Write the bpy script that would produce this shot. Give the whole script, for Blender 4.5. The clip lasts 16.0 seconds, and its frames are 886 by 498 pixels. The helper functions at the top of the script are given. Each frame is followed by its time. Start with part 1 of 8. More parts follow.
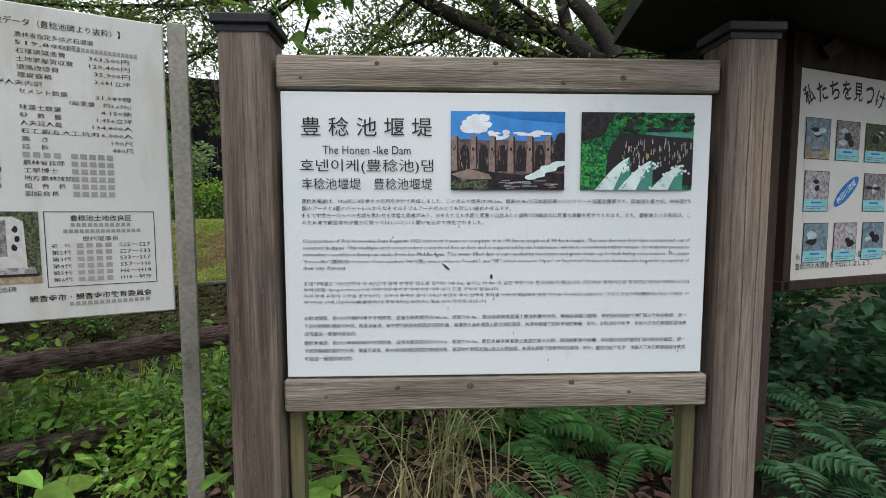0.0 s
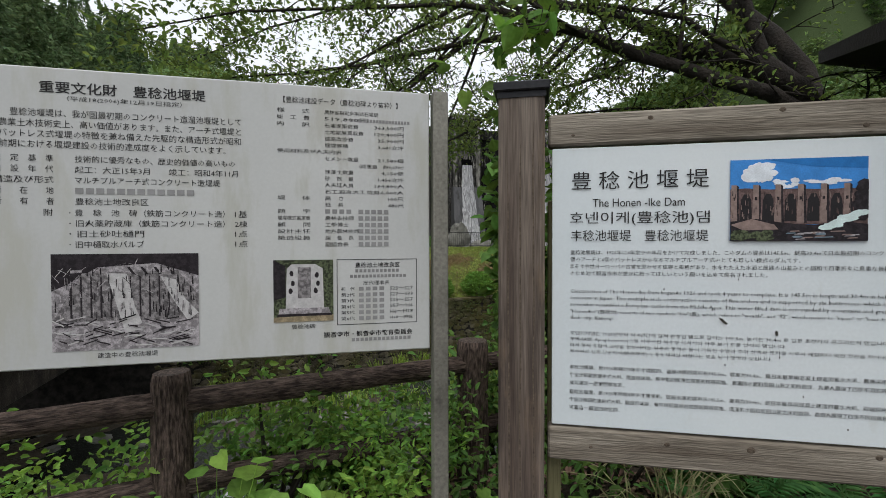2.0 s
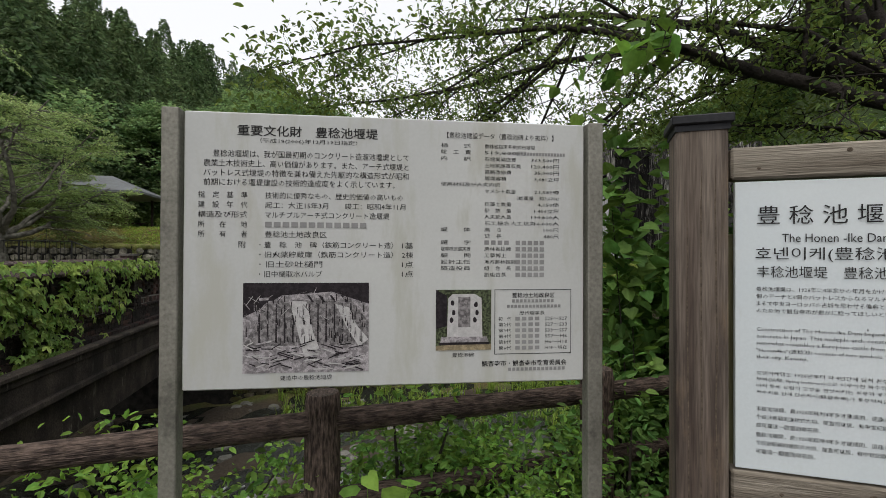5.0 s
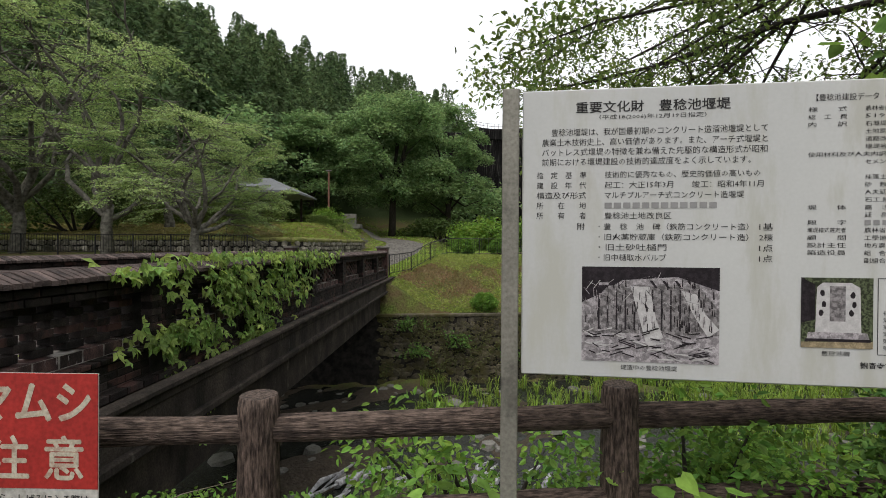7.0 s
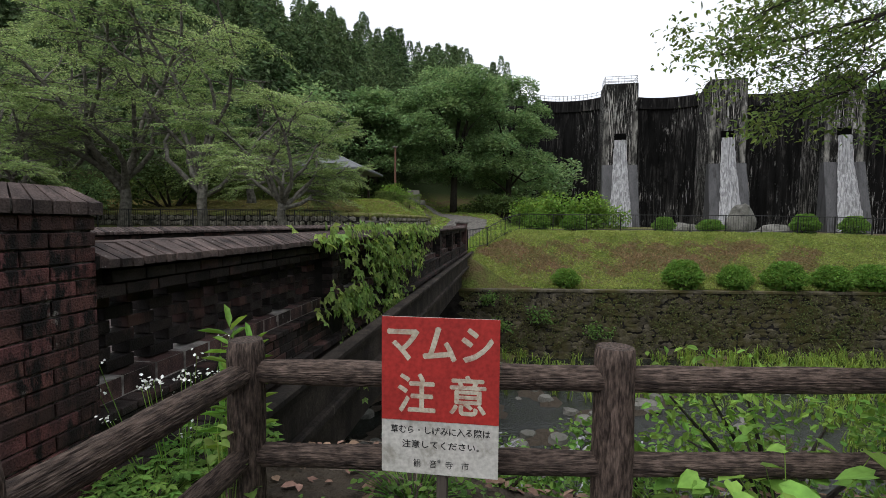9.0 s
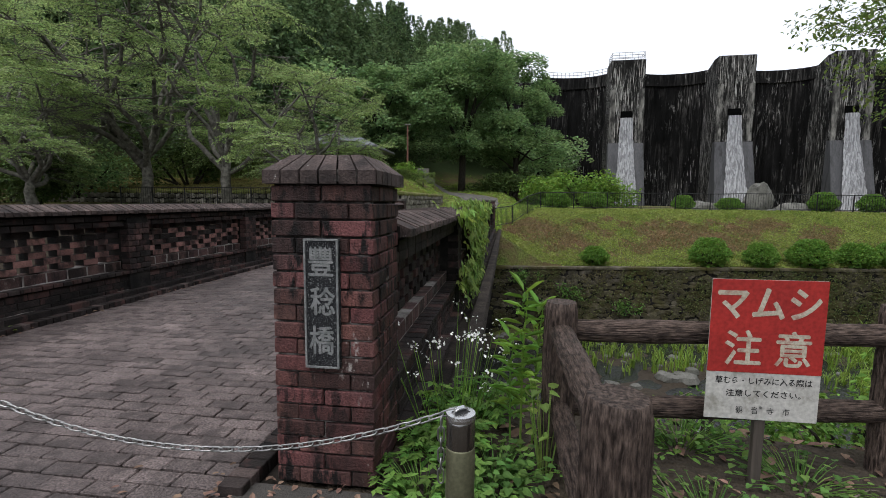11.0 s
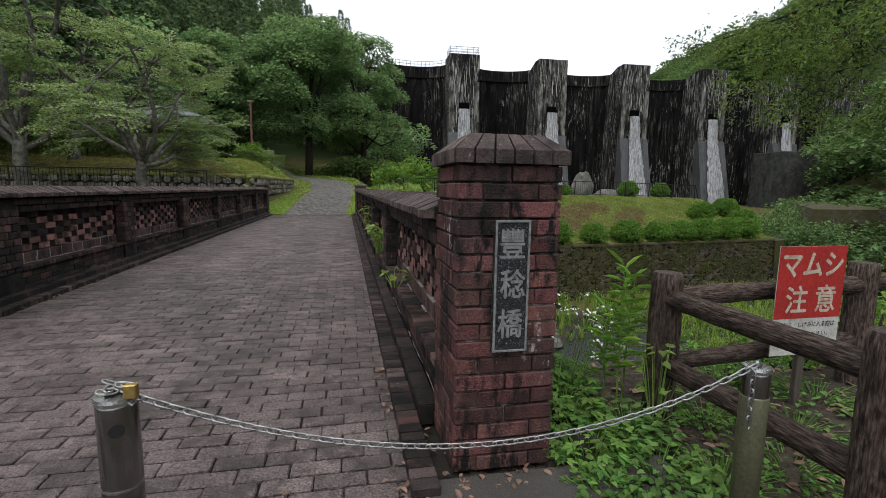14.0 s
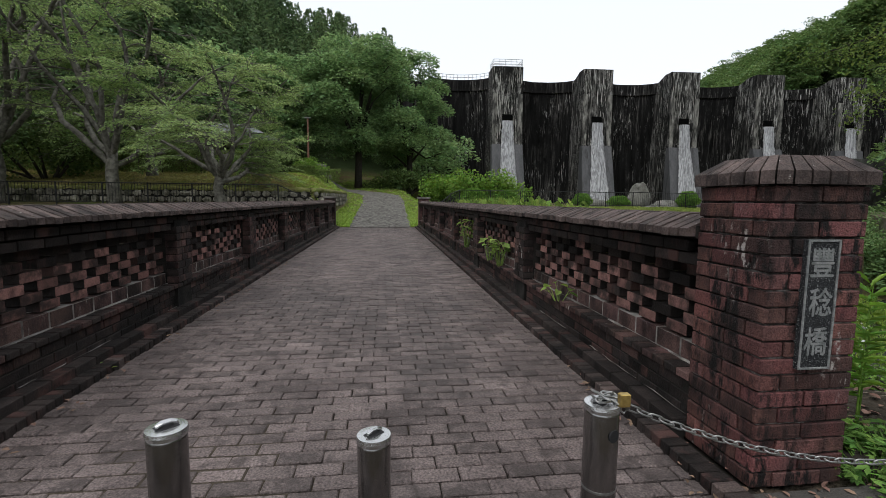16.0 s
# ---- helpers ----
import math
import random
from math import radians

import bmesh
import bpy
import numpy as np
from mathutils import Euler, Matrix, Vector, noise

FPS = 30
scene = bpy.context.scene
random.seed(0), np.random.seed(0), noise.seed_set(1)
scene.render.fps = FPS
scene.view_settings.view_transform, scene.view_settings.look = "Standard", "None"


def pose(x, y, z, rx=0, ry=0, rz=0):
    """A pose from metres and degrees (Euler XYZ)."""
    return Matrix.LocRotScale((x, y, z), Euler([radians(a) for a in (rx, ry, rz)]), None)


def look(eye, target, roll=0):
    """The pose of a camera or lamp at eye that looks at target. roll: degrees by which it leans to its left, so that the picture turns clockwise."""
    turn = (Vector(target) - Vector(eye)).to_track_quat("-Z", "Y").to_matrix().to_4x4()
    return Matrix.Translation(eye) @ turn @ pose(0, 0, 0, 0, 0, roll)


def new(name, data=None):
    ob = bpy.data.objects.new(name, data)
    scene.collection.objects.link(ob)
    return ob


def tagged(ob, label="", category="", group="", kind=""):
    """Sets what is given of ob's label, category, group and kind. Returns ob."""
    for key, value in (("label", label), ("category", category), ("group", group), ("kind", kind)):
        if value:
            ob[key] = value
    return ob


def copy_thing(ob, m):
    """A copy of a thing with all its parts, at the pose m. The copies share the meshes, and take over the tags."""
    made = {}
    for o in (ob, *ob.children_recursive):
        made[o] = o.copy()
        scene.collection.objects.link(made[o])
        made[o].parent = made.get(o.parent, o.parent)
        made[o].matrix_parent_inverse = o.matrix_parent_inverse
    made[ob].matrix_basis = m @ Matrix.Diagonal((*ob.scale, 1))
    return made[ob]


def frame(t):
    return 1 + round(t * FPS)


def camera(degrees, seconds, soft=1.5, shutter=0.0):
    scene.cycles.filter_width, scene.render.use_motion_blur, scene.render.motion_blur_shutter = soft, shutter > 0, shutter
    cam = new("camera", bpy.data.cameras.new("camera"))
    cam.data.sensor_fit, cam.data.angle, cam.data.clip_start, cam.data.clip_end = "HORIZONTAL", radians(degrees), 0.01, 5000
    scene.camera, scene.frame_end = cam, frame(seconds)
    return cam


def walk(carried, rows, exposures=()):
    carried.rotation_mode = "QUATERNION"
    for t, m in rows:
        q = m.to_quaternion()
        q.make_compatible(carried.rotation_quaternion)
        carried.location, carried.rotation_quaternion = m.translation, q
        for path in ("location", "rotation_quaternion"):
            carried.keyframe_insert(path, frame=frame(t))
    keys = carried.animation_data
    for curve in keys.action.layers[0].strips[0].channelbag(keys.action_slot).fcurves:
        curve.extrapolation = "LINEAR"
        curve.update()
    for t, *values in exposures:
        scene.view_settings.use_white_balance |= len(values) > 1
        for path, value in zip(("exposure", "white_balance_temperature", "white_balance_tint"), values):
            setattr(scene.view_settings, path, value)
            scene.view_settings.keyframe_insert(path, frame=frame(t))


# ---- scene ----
cam = camera(87.5, 16.0, soft=0.9)
METRES, EYE, TILT, LEAN, TURN = 7.0, 1.27, 0.0, 0.0, -32.2
ROWS = [
    (0.0, 0.0, 0.0, 0.0, -0.0, -4.47, 0.03),
    (0.5, -0.0156, -0.0043, 0.0034, 3.31, -4.16, 0.05),
    (1.0, -0.0307, -0.0093, 0.0054, 6.9, -3.49, 0.09),
    (1.5, -0.0485, -0.0148, 0.0085, 10.55, -2.45, 0.12),
    (2.0, -0.0706, -0.0145, 0.0111, 13.57, -1.11, 0.12),
    (2.5, -0.0904, -0.0155, 0.0152, 15.63, 0.24, 0.05),
    (3.0, -0.1, -0.0185, 0.0171, 17.11, 1.23, 0.02),
    (3.5, -0.1112, -0.0265, 0.0217, 17.99, 1.52, -0.08),
    (6.0, -0.1534, -0.0494, 0.0163, 24.69, -0.28, -0.31),
    (6.5, -0.196, -0.0585, 0.0128, 29.22, -0.36, -0.33),
    (7.0, -0.2317, -0.075, 0.0144, 34.08, -0.35, -0.34),
    (7.5, -0.2699, -0.1042, 0.0137, 37.98, -0.61, -0.35),
    (8.0, -0.3133, -0.1299, 0.0106, 39.92, -1.48, -0.37),
    (8.5, -0.3484, -0.1524, 0.0049, 40.28, -2.43, -0.4),
    (9.0, -0.3676, -0.1859, 0.0013, 40.4, -3.24, -0.51),
    (9.5, -0.3953, -0.2223, -0.0022, 41.15, -4.07, -0.53),
    (10.0, -0.4294, -0.2659, -0.0025, 42.12, -4.78, -0.53),
    (12.5, -0.5946, -0.397, -0.0092, 30.18, -6.86, -0.79),
    (13.0, -0.6185, -0.4097, -0.0089, 25.87, -7.08, -0.88),
    (13.5, -0.6442, -0.4292, -0.0088, 22.64, -7.22, -0.91),
    (14.0, -0.6766, -0.4352, -0.0102, 20.39, -7.39, -0.88),
    (14.5, -0.7111, -0.4431, -0.0095, 19.36, -7.35, -0.82),
    (15.0, -0.7392, -0.4652, -0.0094, 19.8, -7.0, -0.78),
    (15.5, -0.7757, -0.4888, -0.0075, 21.86, -6.55, -0.68),
    (16.0, -0.819, -0.51, -0.0065, 24.93, -6.04, -0.54),
]
walk(cam, [(t, pose(0, 0, EYE, TILT, LEAN, TURN) @ pose(METRES * x, METRES * y, METRES * z, 90 + pitch, roll, yaw)) for t, x, y, z, yaw, pitch, roll in ROWS],
     exposures=[(0.0, 0.2, 6450, 10), (1.0, 0.06, 6500, 10), (2.0, -0.12, 6500, 10), (3.5, -0.24, 6550, 10), (6.0, 0.0, 6800, 11), (7.5, 0.1, 6750, 11), (9.0, -0.02, 6400, 12), (10.0, 0.0, 6300, 12), (12.5, 0.0, 6350, 11), (16.0, -0.12, 6400, 9)])

# ---- world, sun, light ----
world = bpy.data.worlds.new("overcast_sky")
scene.world = world
world.use_nodes = True
_n, _l = world.node_tree.nodes, world.node_tree.links
_bg = _n["Background"]
_sky = _n.new("ShaderNodeTexSky")
_sky.sky_type, _sky.sun_disc = "NISHITA", False
_sky.sun_elevation, _sky.sun_rotation = radians(58), radians(200)
_hs = _n.new("ShaderNodeHueSaturation")
_hs.inputs["Saturation"].default_value = 0.12
_cl = _n.new("ShaderNodeMix")
_cl.data_type = "RGBA"
_cl.inputs[0].default_value = 0.75
_cl.inputs[7].default_value = (8.1, 8.45, 8.95, 1)     # cloud layer
_l.new(_sky.outputs[0], _hs.inputs["Color"])
_l.new(_hs.outputs[0], _cl.inputs[6])
_l.new(_cl.outputs[2], _bg.inputs[0])
_bg.inputs[1].default_value = 0.15
sun = new("sun", bpy.data.lights.new("sun", "SUN"))
sun.data.energy, sun.data.angle, sun.data.color = 2.05, radians(50), (1.0, 0.97, 0.92)
sun.matrix_world = look((-8, -12, 40), (0, 5, 0))


# ---- materials ----
def surf(name, c1, c2, scale=4.0, fine=60.0, rough=0.85, bump=0.3, metal=0.0, rand=0.0, island=0.0, stretch=(1, 1, 1), dark=0.0,
         dark_scale=1.2, dark_stretch=(1, 1, 1), dark_col=(0.02, 0.02, 0.018), spec=0.18, trans=0.0, dist=0.01, bias=(0.3, 0.7), hue=0.0, grain=0.26, local=False, piece=0.0):
    """Two colours mixed by coarse and fine noise, relief, stains, and a spread from piece to piece."""
    m = bpy.data.materials.new(name)
    m.use_nodes = True
    nt = m.node_tree
    nd, lk = nt.nodes, nt.links
    bs = nd["Principled BSDF"]
    geo = nd.new("ShaderNodeNewGeometry")
    mp = nd.new("ShaderNodeMapping")
    mp.inputs["Scale"].default_value = stretch
    where = nd.new("ShaderNodeTexCoord").outputs["Object"] if local else geo.outputs["Position"]
    lk.new(where, mp.inputs["Vector"])
    n1 = nd.new("ShaderNodeTexNoise")
    n1.inputs["Scale"].default_value, n1.inputs["Detail"].default_value = scale, 6
    lk.new(mp.outputs[0], n1.inputs["Vector"])
    n2 = nd.new("ShaderNodeTexNoise")
    n2.inputs["Scale"].default_value, n2.inputs["Detail"].default_value = fine, 4
    lk.new(mp.outputs[0], n2.inputs["Vector"])
    r1 = nd.new("ShaderNodeMapRange")
    r1.inputs["From Min"].default_value, r1.inputs["From Max"].default_value = bias
    lk.new(n1.outputs["Fac"], r1.inputs["Value"])
    mx = nd.new("ShaderNodeMix")
    mx.data_type = "RGBA"
    mx.inputs[6].default_value, mx.inputs[7].default_value = (*c1, 1), (*c2, 1)
    lk.new(r1.outputs[0], mx.inputs[0])
    col = mx.outputs[2]
    # fine grain
    r2 = nd.new("ShaderNodeMapRange")
    r2.inputs["From Min"].default_value, r2.inputs["From Max"].default_value = 0.25, 0.75
    r2.inputs["To Min"].default_value, r2.inputs["To Max"].default_value = 1 - grain, 1 + grain
    lk.new(n2.outputs["Fac"], r2.inputs["Value"])
    hs = nd.new("ShaderNodeHueSaturation")
    lk.new(col, hs.inputs["Color"])
    lk.new(r2.outputs[0], hs.inputs["Value"])
    col = hs.outputs[0]
    if rand or island or hue:
        hv = nd.new("ShaderNodeHueSaturation")
        lk.new(col, hv.inputs["Color"])
        if island:
            src = geo.outputs["Random Per Island"]
        else:
            oi = nd.new("ShaderNodeObjectInfo")
            src = oi.outputs["Random"]
        rr = nd.new("ShaderNodeMapRange")
        sp = island or rand
        rr.inputs["To Min"].default_value, rr.inputs["To Max"].default_value = 1 - sp, 1 + sp
        lk.new(src, rr.inputs["Value"])
        lk.new(rr.outputs[0], hv.inputs["Value"])
        if hue:
            wn = nd.new("ShaderNodeTexWhiteNoise")
            wn.noise_dimensions = "1D"
            lk.new(src, wn.inputs["W"])
            rh = nd.new("ShaderNodeMapRange")
            rh.inputs["To Min"].default_value, rh.inputs["To Max"].default_value = 0.5 - hue, 0.5 + hue
            lk.new(wn.outputs["Value"], rh.inputs["Value"])
            lk.new(rh.outputs[0], hv.inputs["Hue"])
        col = hv.outputs[0]
    if dark:
        mp2 = nd.new("ShaderNodeMapping")
        mp2.inputs["Scale"].default_value = dark_stretch
        lk.new(where, mp2.inputs["Vector"])
        n3 = nd.new("ShaderNodeTexNoise")
        n3.inputs["Scale"].default_value, n3.inputs["Detail"].default_value, n3.inputs["Roughness"].default_value = dark_scale, 8, 0.65
        lk.new(mp2.outputs[0], n3.inputs["Vector"])
        r3 = nd.new("ShaderNodeMapRange")
        r3.inputs["From Min"].default_value, r3.inputs["From Max"].default_value = 0.62 - 0.25 * dark, 0.72 - 0.15 * dark
        stain = n3.outputs["Fac"]
        if piece:                                        # some pieces far blacker than others
            wn2 = nd.new("ShaderNodeTexWhiteNoise")
            wn2.noise_dimensions = "1D"
            lk.new(src, wn2.inputs["W"])
            pm = nd.new("ShaderNodeMapRange")
            pm.inputs["To Min"].default_value, pm.inputs["To Max"].default_value = -piece, piece
            lk.new(wn2.outputs["Value"], pm.inputs["Value"])
            pa = nd.new("ShaderNodeMath")
            pa.operation = "ADD"
            lk.new(stain, pa.inputs[0])
            lk.new(pm.outputs[0], pa.inputs[1])
            stain = pa.outputs[0]
        lk.new(stain, r3.inputs["Value"])
        r4 = nd.new("ShaderNodeMath")
        r4.operation = "MULTIPLY"
        r4.inputs[1].default_value = min(1.0, 0.55 + 0.4 * dark)
        lk.new(r3.outputs[0], r4.inputs[0])
        mx3 = nd.new("ShaderNodeMix")
        mx3.data_type = "RGBA"
        mx3.inputs[7].default_value = (*dark_col, 1)
        lk.new(r4.outputs[0], mx3.inputs[0])
        lk.new(col, mx3.inputs[6])
        col = mx3.outputs[2]
    lk.new(col, bs.inputs["Base Color"])
    bs.inputs["Roughness"].default_value, bs.inputs["Metallic"].default_value = rough, metal
    bs.inputs["Specular IOR Level"].default_value = spec
    if bump:
        bp = nd.new("ShaderNodeBump")
        bp.inputs["Strength"].default_value, bp.inputs["Distance"].default_value = bump, dist
        ad = nd.new("ShaderNodeMath")
        ad.operation = "ADD"
        lk.new(n1.outputs["Fac"], ad.inputs[0])
        lk.new(n2.outputs["Fac"], ad.inputs[1])
        lk.new(ad.outputs[0], bp.inputs["Height"])
        lk.new(bp.outputs[0], bs.inputs["Normal"])
    if trans:
        out = nd["Material Output"]
        tr = nd.new("ShaderNodeBsdfTranslucent")
        tc = nd.new("ShaderNodeHueSaturation")
        tc.inputs["Value"].default_value, tc.inputs["Saturation"].default_value, tc.inputs["Hue"].default_value = 1.3, 1.1, 0.48
        lk.new(col, tc.inputs["Color"])
        lk.new(tc.outputs[0], tr.inputs["Color"])
        ms = nd.new("ShaderNodeMixShader")
        ms.inputs[0].default_value = trans
        lk.new(bs.outputs[0], ms.inputs[1])
        lk.new(tr.outputs[0], ms.inputs[2])
        lk.new(ms.outputs[0], out.inputs["Surface"])
    return m


def foliage(name, c1, c2, scale=1.5, island=0.35, rough=0.6, trans=0.3, hue=0.02):
    return surf(name, c1, c2, scale=scale, fine=25, rough=rough, bump=0, island=island, trans=trans, hue=hue, spec=0.15)


M = {}
M["grass"] = ground_mat = surf("lawn_ground", (0.06, 0.1, 0.018), (0.12, 0.14, 0.036), 0.8, 14, 0.95, 1.0, dark=0.92, dark_scale=0.75, dark_col=(0.115, 0.082, 0.045), dist=0.1, grain=0.6)
_nt = ground_mat.node_tree      # bare litter soil on the near bank, gravel in the stream bed
_b = _nt.nodes["Principled BSDF"]
_old = _b.inputs["Base Color"].links[0].from_socket
_g = _nt.nodes.new("ShaderNodeNewGeometry")
_sp = _nt.nodes.new("ShaderNodeSeparateXYZ")
_nt.links.new(_g.outputs["Position"], _sp.inputs[0])
_ns = _nt.nodes.new("ShaderNodeTexNoise")
_ns.inputs["Scale"].default_value, _ns.inputs["Detail"].default_value = 9, 8
_nt.links.new(_g.outputs["Position"], _ns.inputs["Vector"])
_rp = _nt.nodes.new("ShaderNodeMix")
_rp.data_type = "RGBA"
_rp.inputs[6].default_value, _rp.inputs[7].default_value = (0.022, 0.018, 0.014, 1), (0.085, 0.068, 0.05, 1)
_nt.links.new(_ns.outputs["Fac"], _rp.inputs[0])
_mk = _nt.nodes.new("ShaderNodeMapRange")
_mk.inputs["From Min"].default_value, _mk.inputs["From Max"].default_value = 17.6, 18.2
_nt.links.new(_sp.outputs["Y"], _mk.inputs["Value"])
_mm = _nt.nodes.new("ShaderNodeMix")
_mm.data_type = "RGBA"
_nt.links.new(_mk.outputs[0], _mm.inputs[0])
_nt.links.new(_rp.outputs[2], _mm.inputs[6])
_nt.links.new(_old, _mm.inputs[7])
_mw = _nt.nodes.new("ShaderNodeMapRange")              # woodland floor on the slopes
_mw.inputs["From Min"].default_value, _mw.inputs["From Max"].default_value = 4.5, 6.0
_nt.links.new(_sp.outputs["Z"], _mw.inputs["Value"])
_mf = _nt.nodes.new("ShaderNodeMix")
_mf.data_type = "RGBA"
_mf.inputs[7].default_value = (0.04, 0.06, 0.022, 1)
_nt.links.new(_mw.outputs[0], _mf.inputs[0])
_nt.links.new(_mm.outputs[2], _mf.inputs[6])
_nt.links.new(_mf.outputs[2], _b.inputs["Base Color"])
M["brick"] = surf("red_brick", (0.132, 0.076, 0.067), (0.074, 0.047, 0.043), 7, 120, 0.75, 0.6, rand=0.2, dark=0.82, dark_scale=3.4, dark_stretch=(1.3, 1.3, 0.7), dark_col=(0.009, 0.008, 0.008), hue=0.012, grain=0.5, piece=0.05)
M["brick_rest"] = surf("red_brick_joined", (0.132, 0.076, 0.067), (0.074, 0.047, 0.043), 7, 120, 0.75, 0.6, island=0.2, dark=0.82, dark_scale=3.4, dark_stretch=(1.3, 1.3, 0.7), dark_col=(0.009, 0.008, 0.008), hue=0.012, grain=0.5, piece=0.05)
M["brick_pale"] = surf("pale_faced_brick", (0.29, 0.15, 0.13), (0.14, 0.08, 0.072), 7, 120, 0.85, 0.7, rand=0.4, dark=0.75, dark_scale=7, dark_col=(0.03, 0.024, 0.022), grain=0.35, piece=0.08)
M["mortar"] = surf("dark_mortar", (0.012, 0.011, 0.01), (0.035, 0.031, 0.028), 5, 70, 0.95, 0.5, dark=0.6, dark_scale=4, dark_col=(0.006, 0.006, 0.006))
M["paver"] = surf("clay_paver", (0.088, 0.068, 0.065), (0.17, 0.135, 0.128), 2.2, 90, 0.62, 1.6, rand=0.2, dark=0.6, dark_scale=9, dark_col=(0.042, 0.033, 0.031), grain=0.8, piece=0.09, dist=0.008, spec=0.3)
M["paver_rest"] = surf("clay_paver_joined", (0.088, 0.068, 0.065), (0.17, 0.135, 0.128), 2.2, 90, 0.62, 1.6, island=0.2, dark=0.6, dark_scale=9, dark_col=(0.042, 0.033, 0.031), grain=0.8, piece=0.09, dist=0.008, spec=0.3)
M["bed"] = surf("paving_joint", (0.014, 0.012, 0.01), (0.032, 0.027, 0.022), 3, 60, 0.95, 0.4)
M["concrete"] = surf("weathered_concrete", (0.17, 0.155, 0.14), (0.10, 0.095, 0.085), 2.0, 45, 0.9, 0.5, dark=0.6, dark_scale=1.5, dark_stretch=(1, 1, 0.3))
M["dam"] = surf("stained_dam_masonry", (0.013, 0.0125, 0.0125), (0.004, 0.004, 0.004), 1.2, 6, 0.95, 0.5, stretch=(1, 1, 0.15), dist=0.1, spec=0.06)


def streaks(m, pale, scale, stretch, lo, hi, patch, plo, phi):
    """Pale lime streaks that gather in patches, over a dark wall."""
    nt = m.node_tree
    bs = nt.nodes["Principled BSDF"]
    old = bs.inputs["Base Color"].links[0].from_socket
    g = nt.nodes.new("ShaderNodeNewGeometry")
    fac = None
    for sc, st, a, b in ((scale, stretch, lo, hi), (patch, (1, 1, 0.5), plo, phi)):
        mp = nt.nodes.new("ShaderNodeMapping")
        mp.inputs["Scale"].default_value = st
        nt.links.new(g.outputs["Position"], mp.inputs["Vector"])
        n = nt.nodes.new("ShaderNodeTexNoise")
        n.inputs["Scale"].default_value, n.inputs["Detail"].default_value, n.inputs["Roughness"].default_value = sc, 8, 0.7
        nt.links.new(mp.outputs[0], n.inputs["Vector"])
        r = nt.nodes.new("ShaderNodeMapRange")
        r.inputs["From Min"].default_value, r.inputs["From Max"].default_value = a, b
        nt.links.new(n.outputs["Fac"], r.inputs["Value"])
        if fac is None:
            fac = r.outputs[0]
        else:
            mu = nt.nodes.new("ShaderNodeMath")
            mu.operation = "MULTIPLY"
            nt.links.new(fac, mu.inputs[0])
            nt.links.new(r.outputs[0], mu.inputs[1])
            fac = mu.outputs[0]
    mx = nt.nodes.new("ShaderNodeMix")
    mx.data_type = "RGBA"
    mx.inputs[7].default_value = (*pale, 1)
    nt.links.new(fac, mx.inputs[0])
    nt.links.new(old, mx.inputs[6])
    nt.links.new(mx.outputs[2], bs.inputs["Base Color"])


streaks(M["dam"], (0.085, 0.08, 0.075), 2.6, (1, 1, 0.05), 0.5, 0.64, 0.1, 0.44, 0.58)
streaks(M["dam"], (0.36, 0.35, 0.335), 4.6, (1, 1, 0.09), 0.565, 0.62, 0.11, 0.49, 0.57)
M["concrete_dark"] = surf("blackened_concrete", (0.066, 0.053, 0.044), (0.02, 0.017, 0.015), 2.6, 45, 0.9, 0.6, dark=0.6, dark_scale=1.9, dark_stretch=(1, 1, 0.3), dark_col=(0.01, 0.009, 0.008), grain=0.45)
streaks(M["concrete_dark"], (0.15, 0.135, 0.115), 9, (1, 1, 0.3), 0.58, 0.68, 0.8, 0.48, 0.6)
# Soot-black bricks; shade under coping and outside is put into this colour too.
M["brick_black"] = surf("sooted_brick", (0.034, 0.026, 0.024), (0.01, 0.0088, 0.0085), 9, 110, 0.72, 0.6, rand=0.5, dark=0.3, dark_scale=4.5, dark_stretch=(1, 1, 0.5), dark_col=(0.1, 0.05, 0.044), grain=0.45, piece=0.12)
M["brick_black_rest"] = surf("sooty_shaded_brick_joined", (0.034, 0.026, 0.024), (0.01, 0.0088, 0.0085), 9, 110, 0.72, 0.6, island=0.5, dark=0.3, dark_scale=4.5, dark_stretch=(1, 1, 0.5), dark_col=(0.1, 0.05, 0.044), grain=0.45, piece=0.12)
M["brick_coping"] = surf("coping_brick", (0.125, 0.092, 0.084), (0.044, 0.035, 0.033), 8, 110, 0.8, 0.6, rand=0.35, dark=0.5, dark_scale=7, dark_col=(0.014, 0.012, 0.012), grain=0.45, piece=0.1)
M["brick_pillar"] = surf("deep_red_pillar_brick", (0.15, 0.062, 0.055), (0.08, 0.042, 0.039), 5, 120, 0.7, 0.8, rand=0.4, dark=0.75, dark_scale=3.0, dark_stretch=(1.2, 1.2, 0.7), dark_col=(0.035, 0.022, 0.021), hue=0.012, grain=0.5, piece=0.1)
M["pillar_mortar"] = surf("stained_pillar_mortar", (0.012, 0.011, 0.01), (0.03, 0.026, 0.024), 5, 70, 0.95, 0.5)
streaks(M["brick_pillar"], (0.009, 0.008, 0.008), 17, (1, 1, 0.3), 0.47, 0.55, 1.9, 0.44, 0.53)
streaks(M["brick_pillar"], (0.36, 0.33, 0.31), 24, (1, 1, 0.5), 0.57, 0.64, 2.3, 0.55, 0.62)
streaks(M["pillar_mortar"], (0.2, 0.185, 0.175), 9, (1, 1, 1), 0.45, 0.6, 1.6, 0.48, 0.56)
M["lime"] = surf("pale_lime_mortar", (0.4, 0.375, 0.35), (0.13, 0.115, 0.105), 9, 80, 0.95, 0.5, dark=0.5, dark_scale=5)
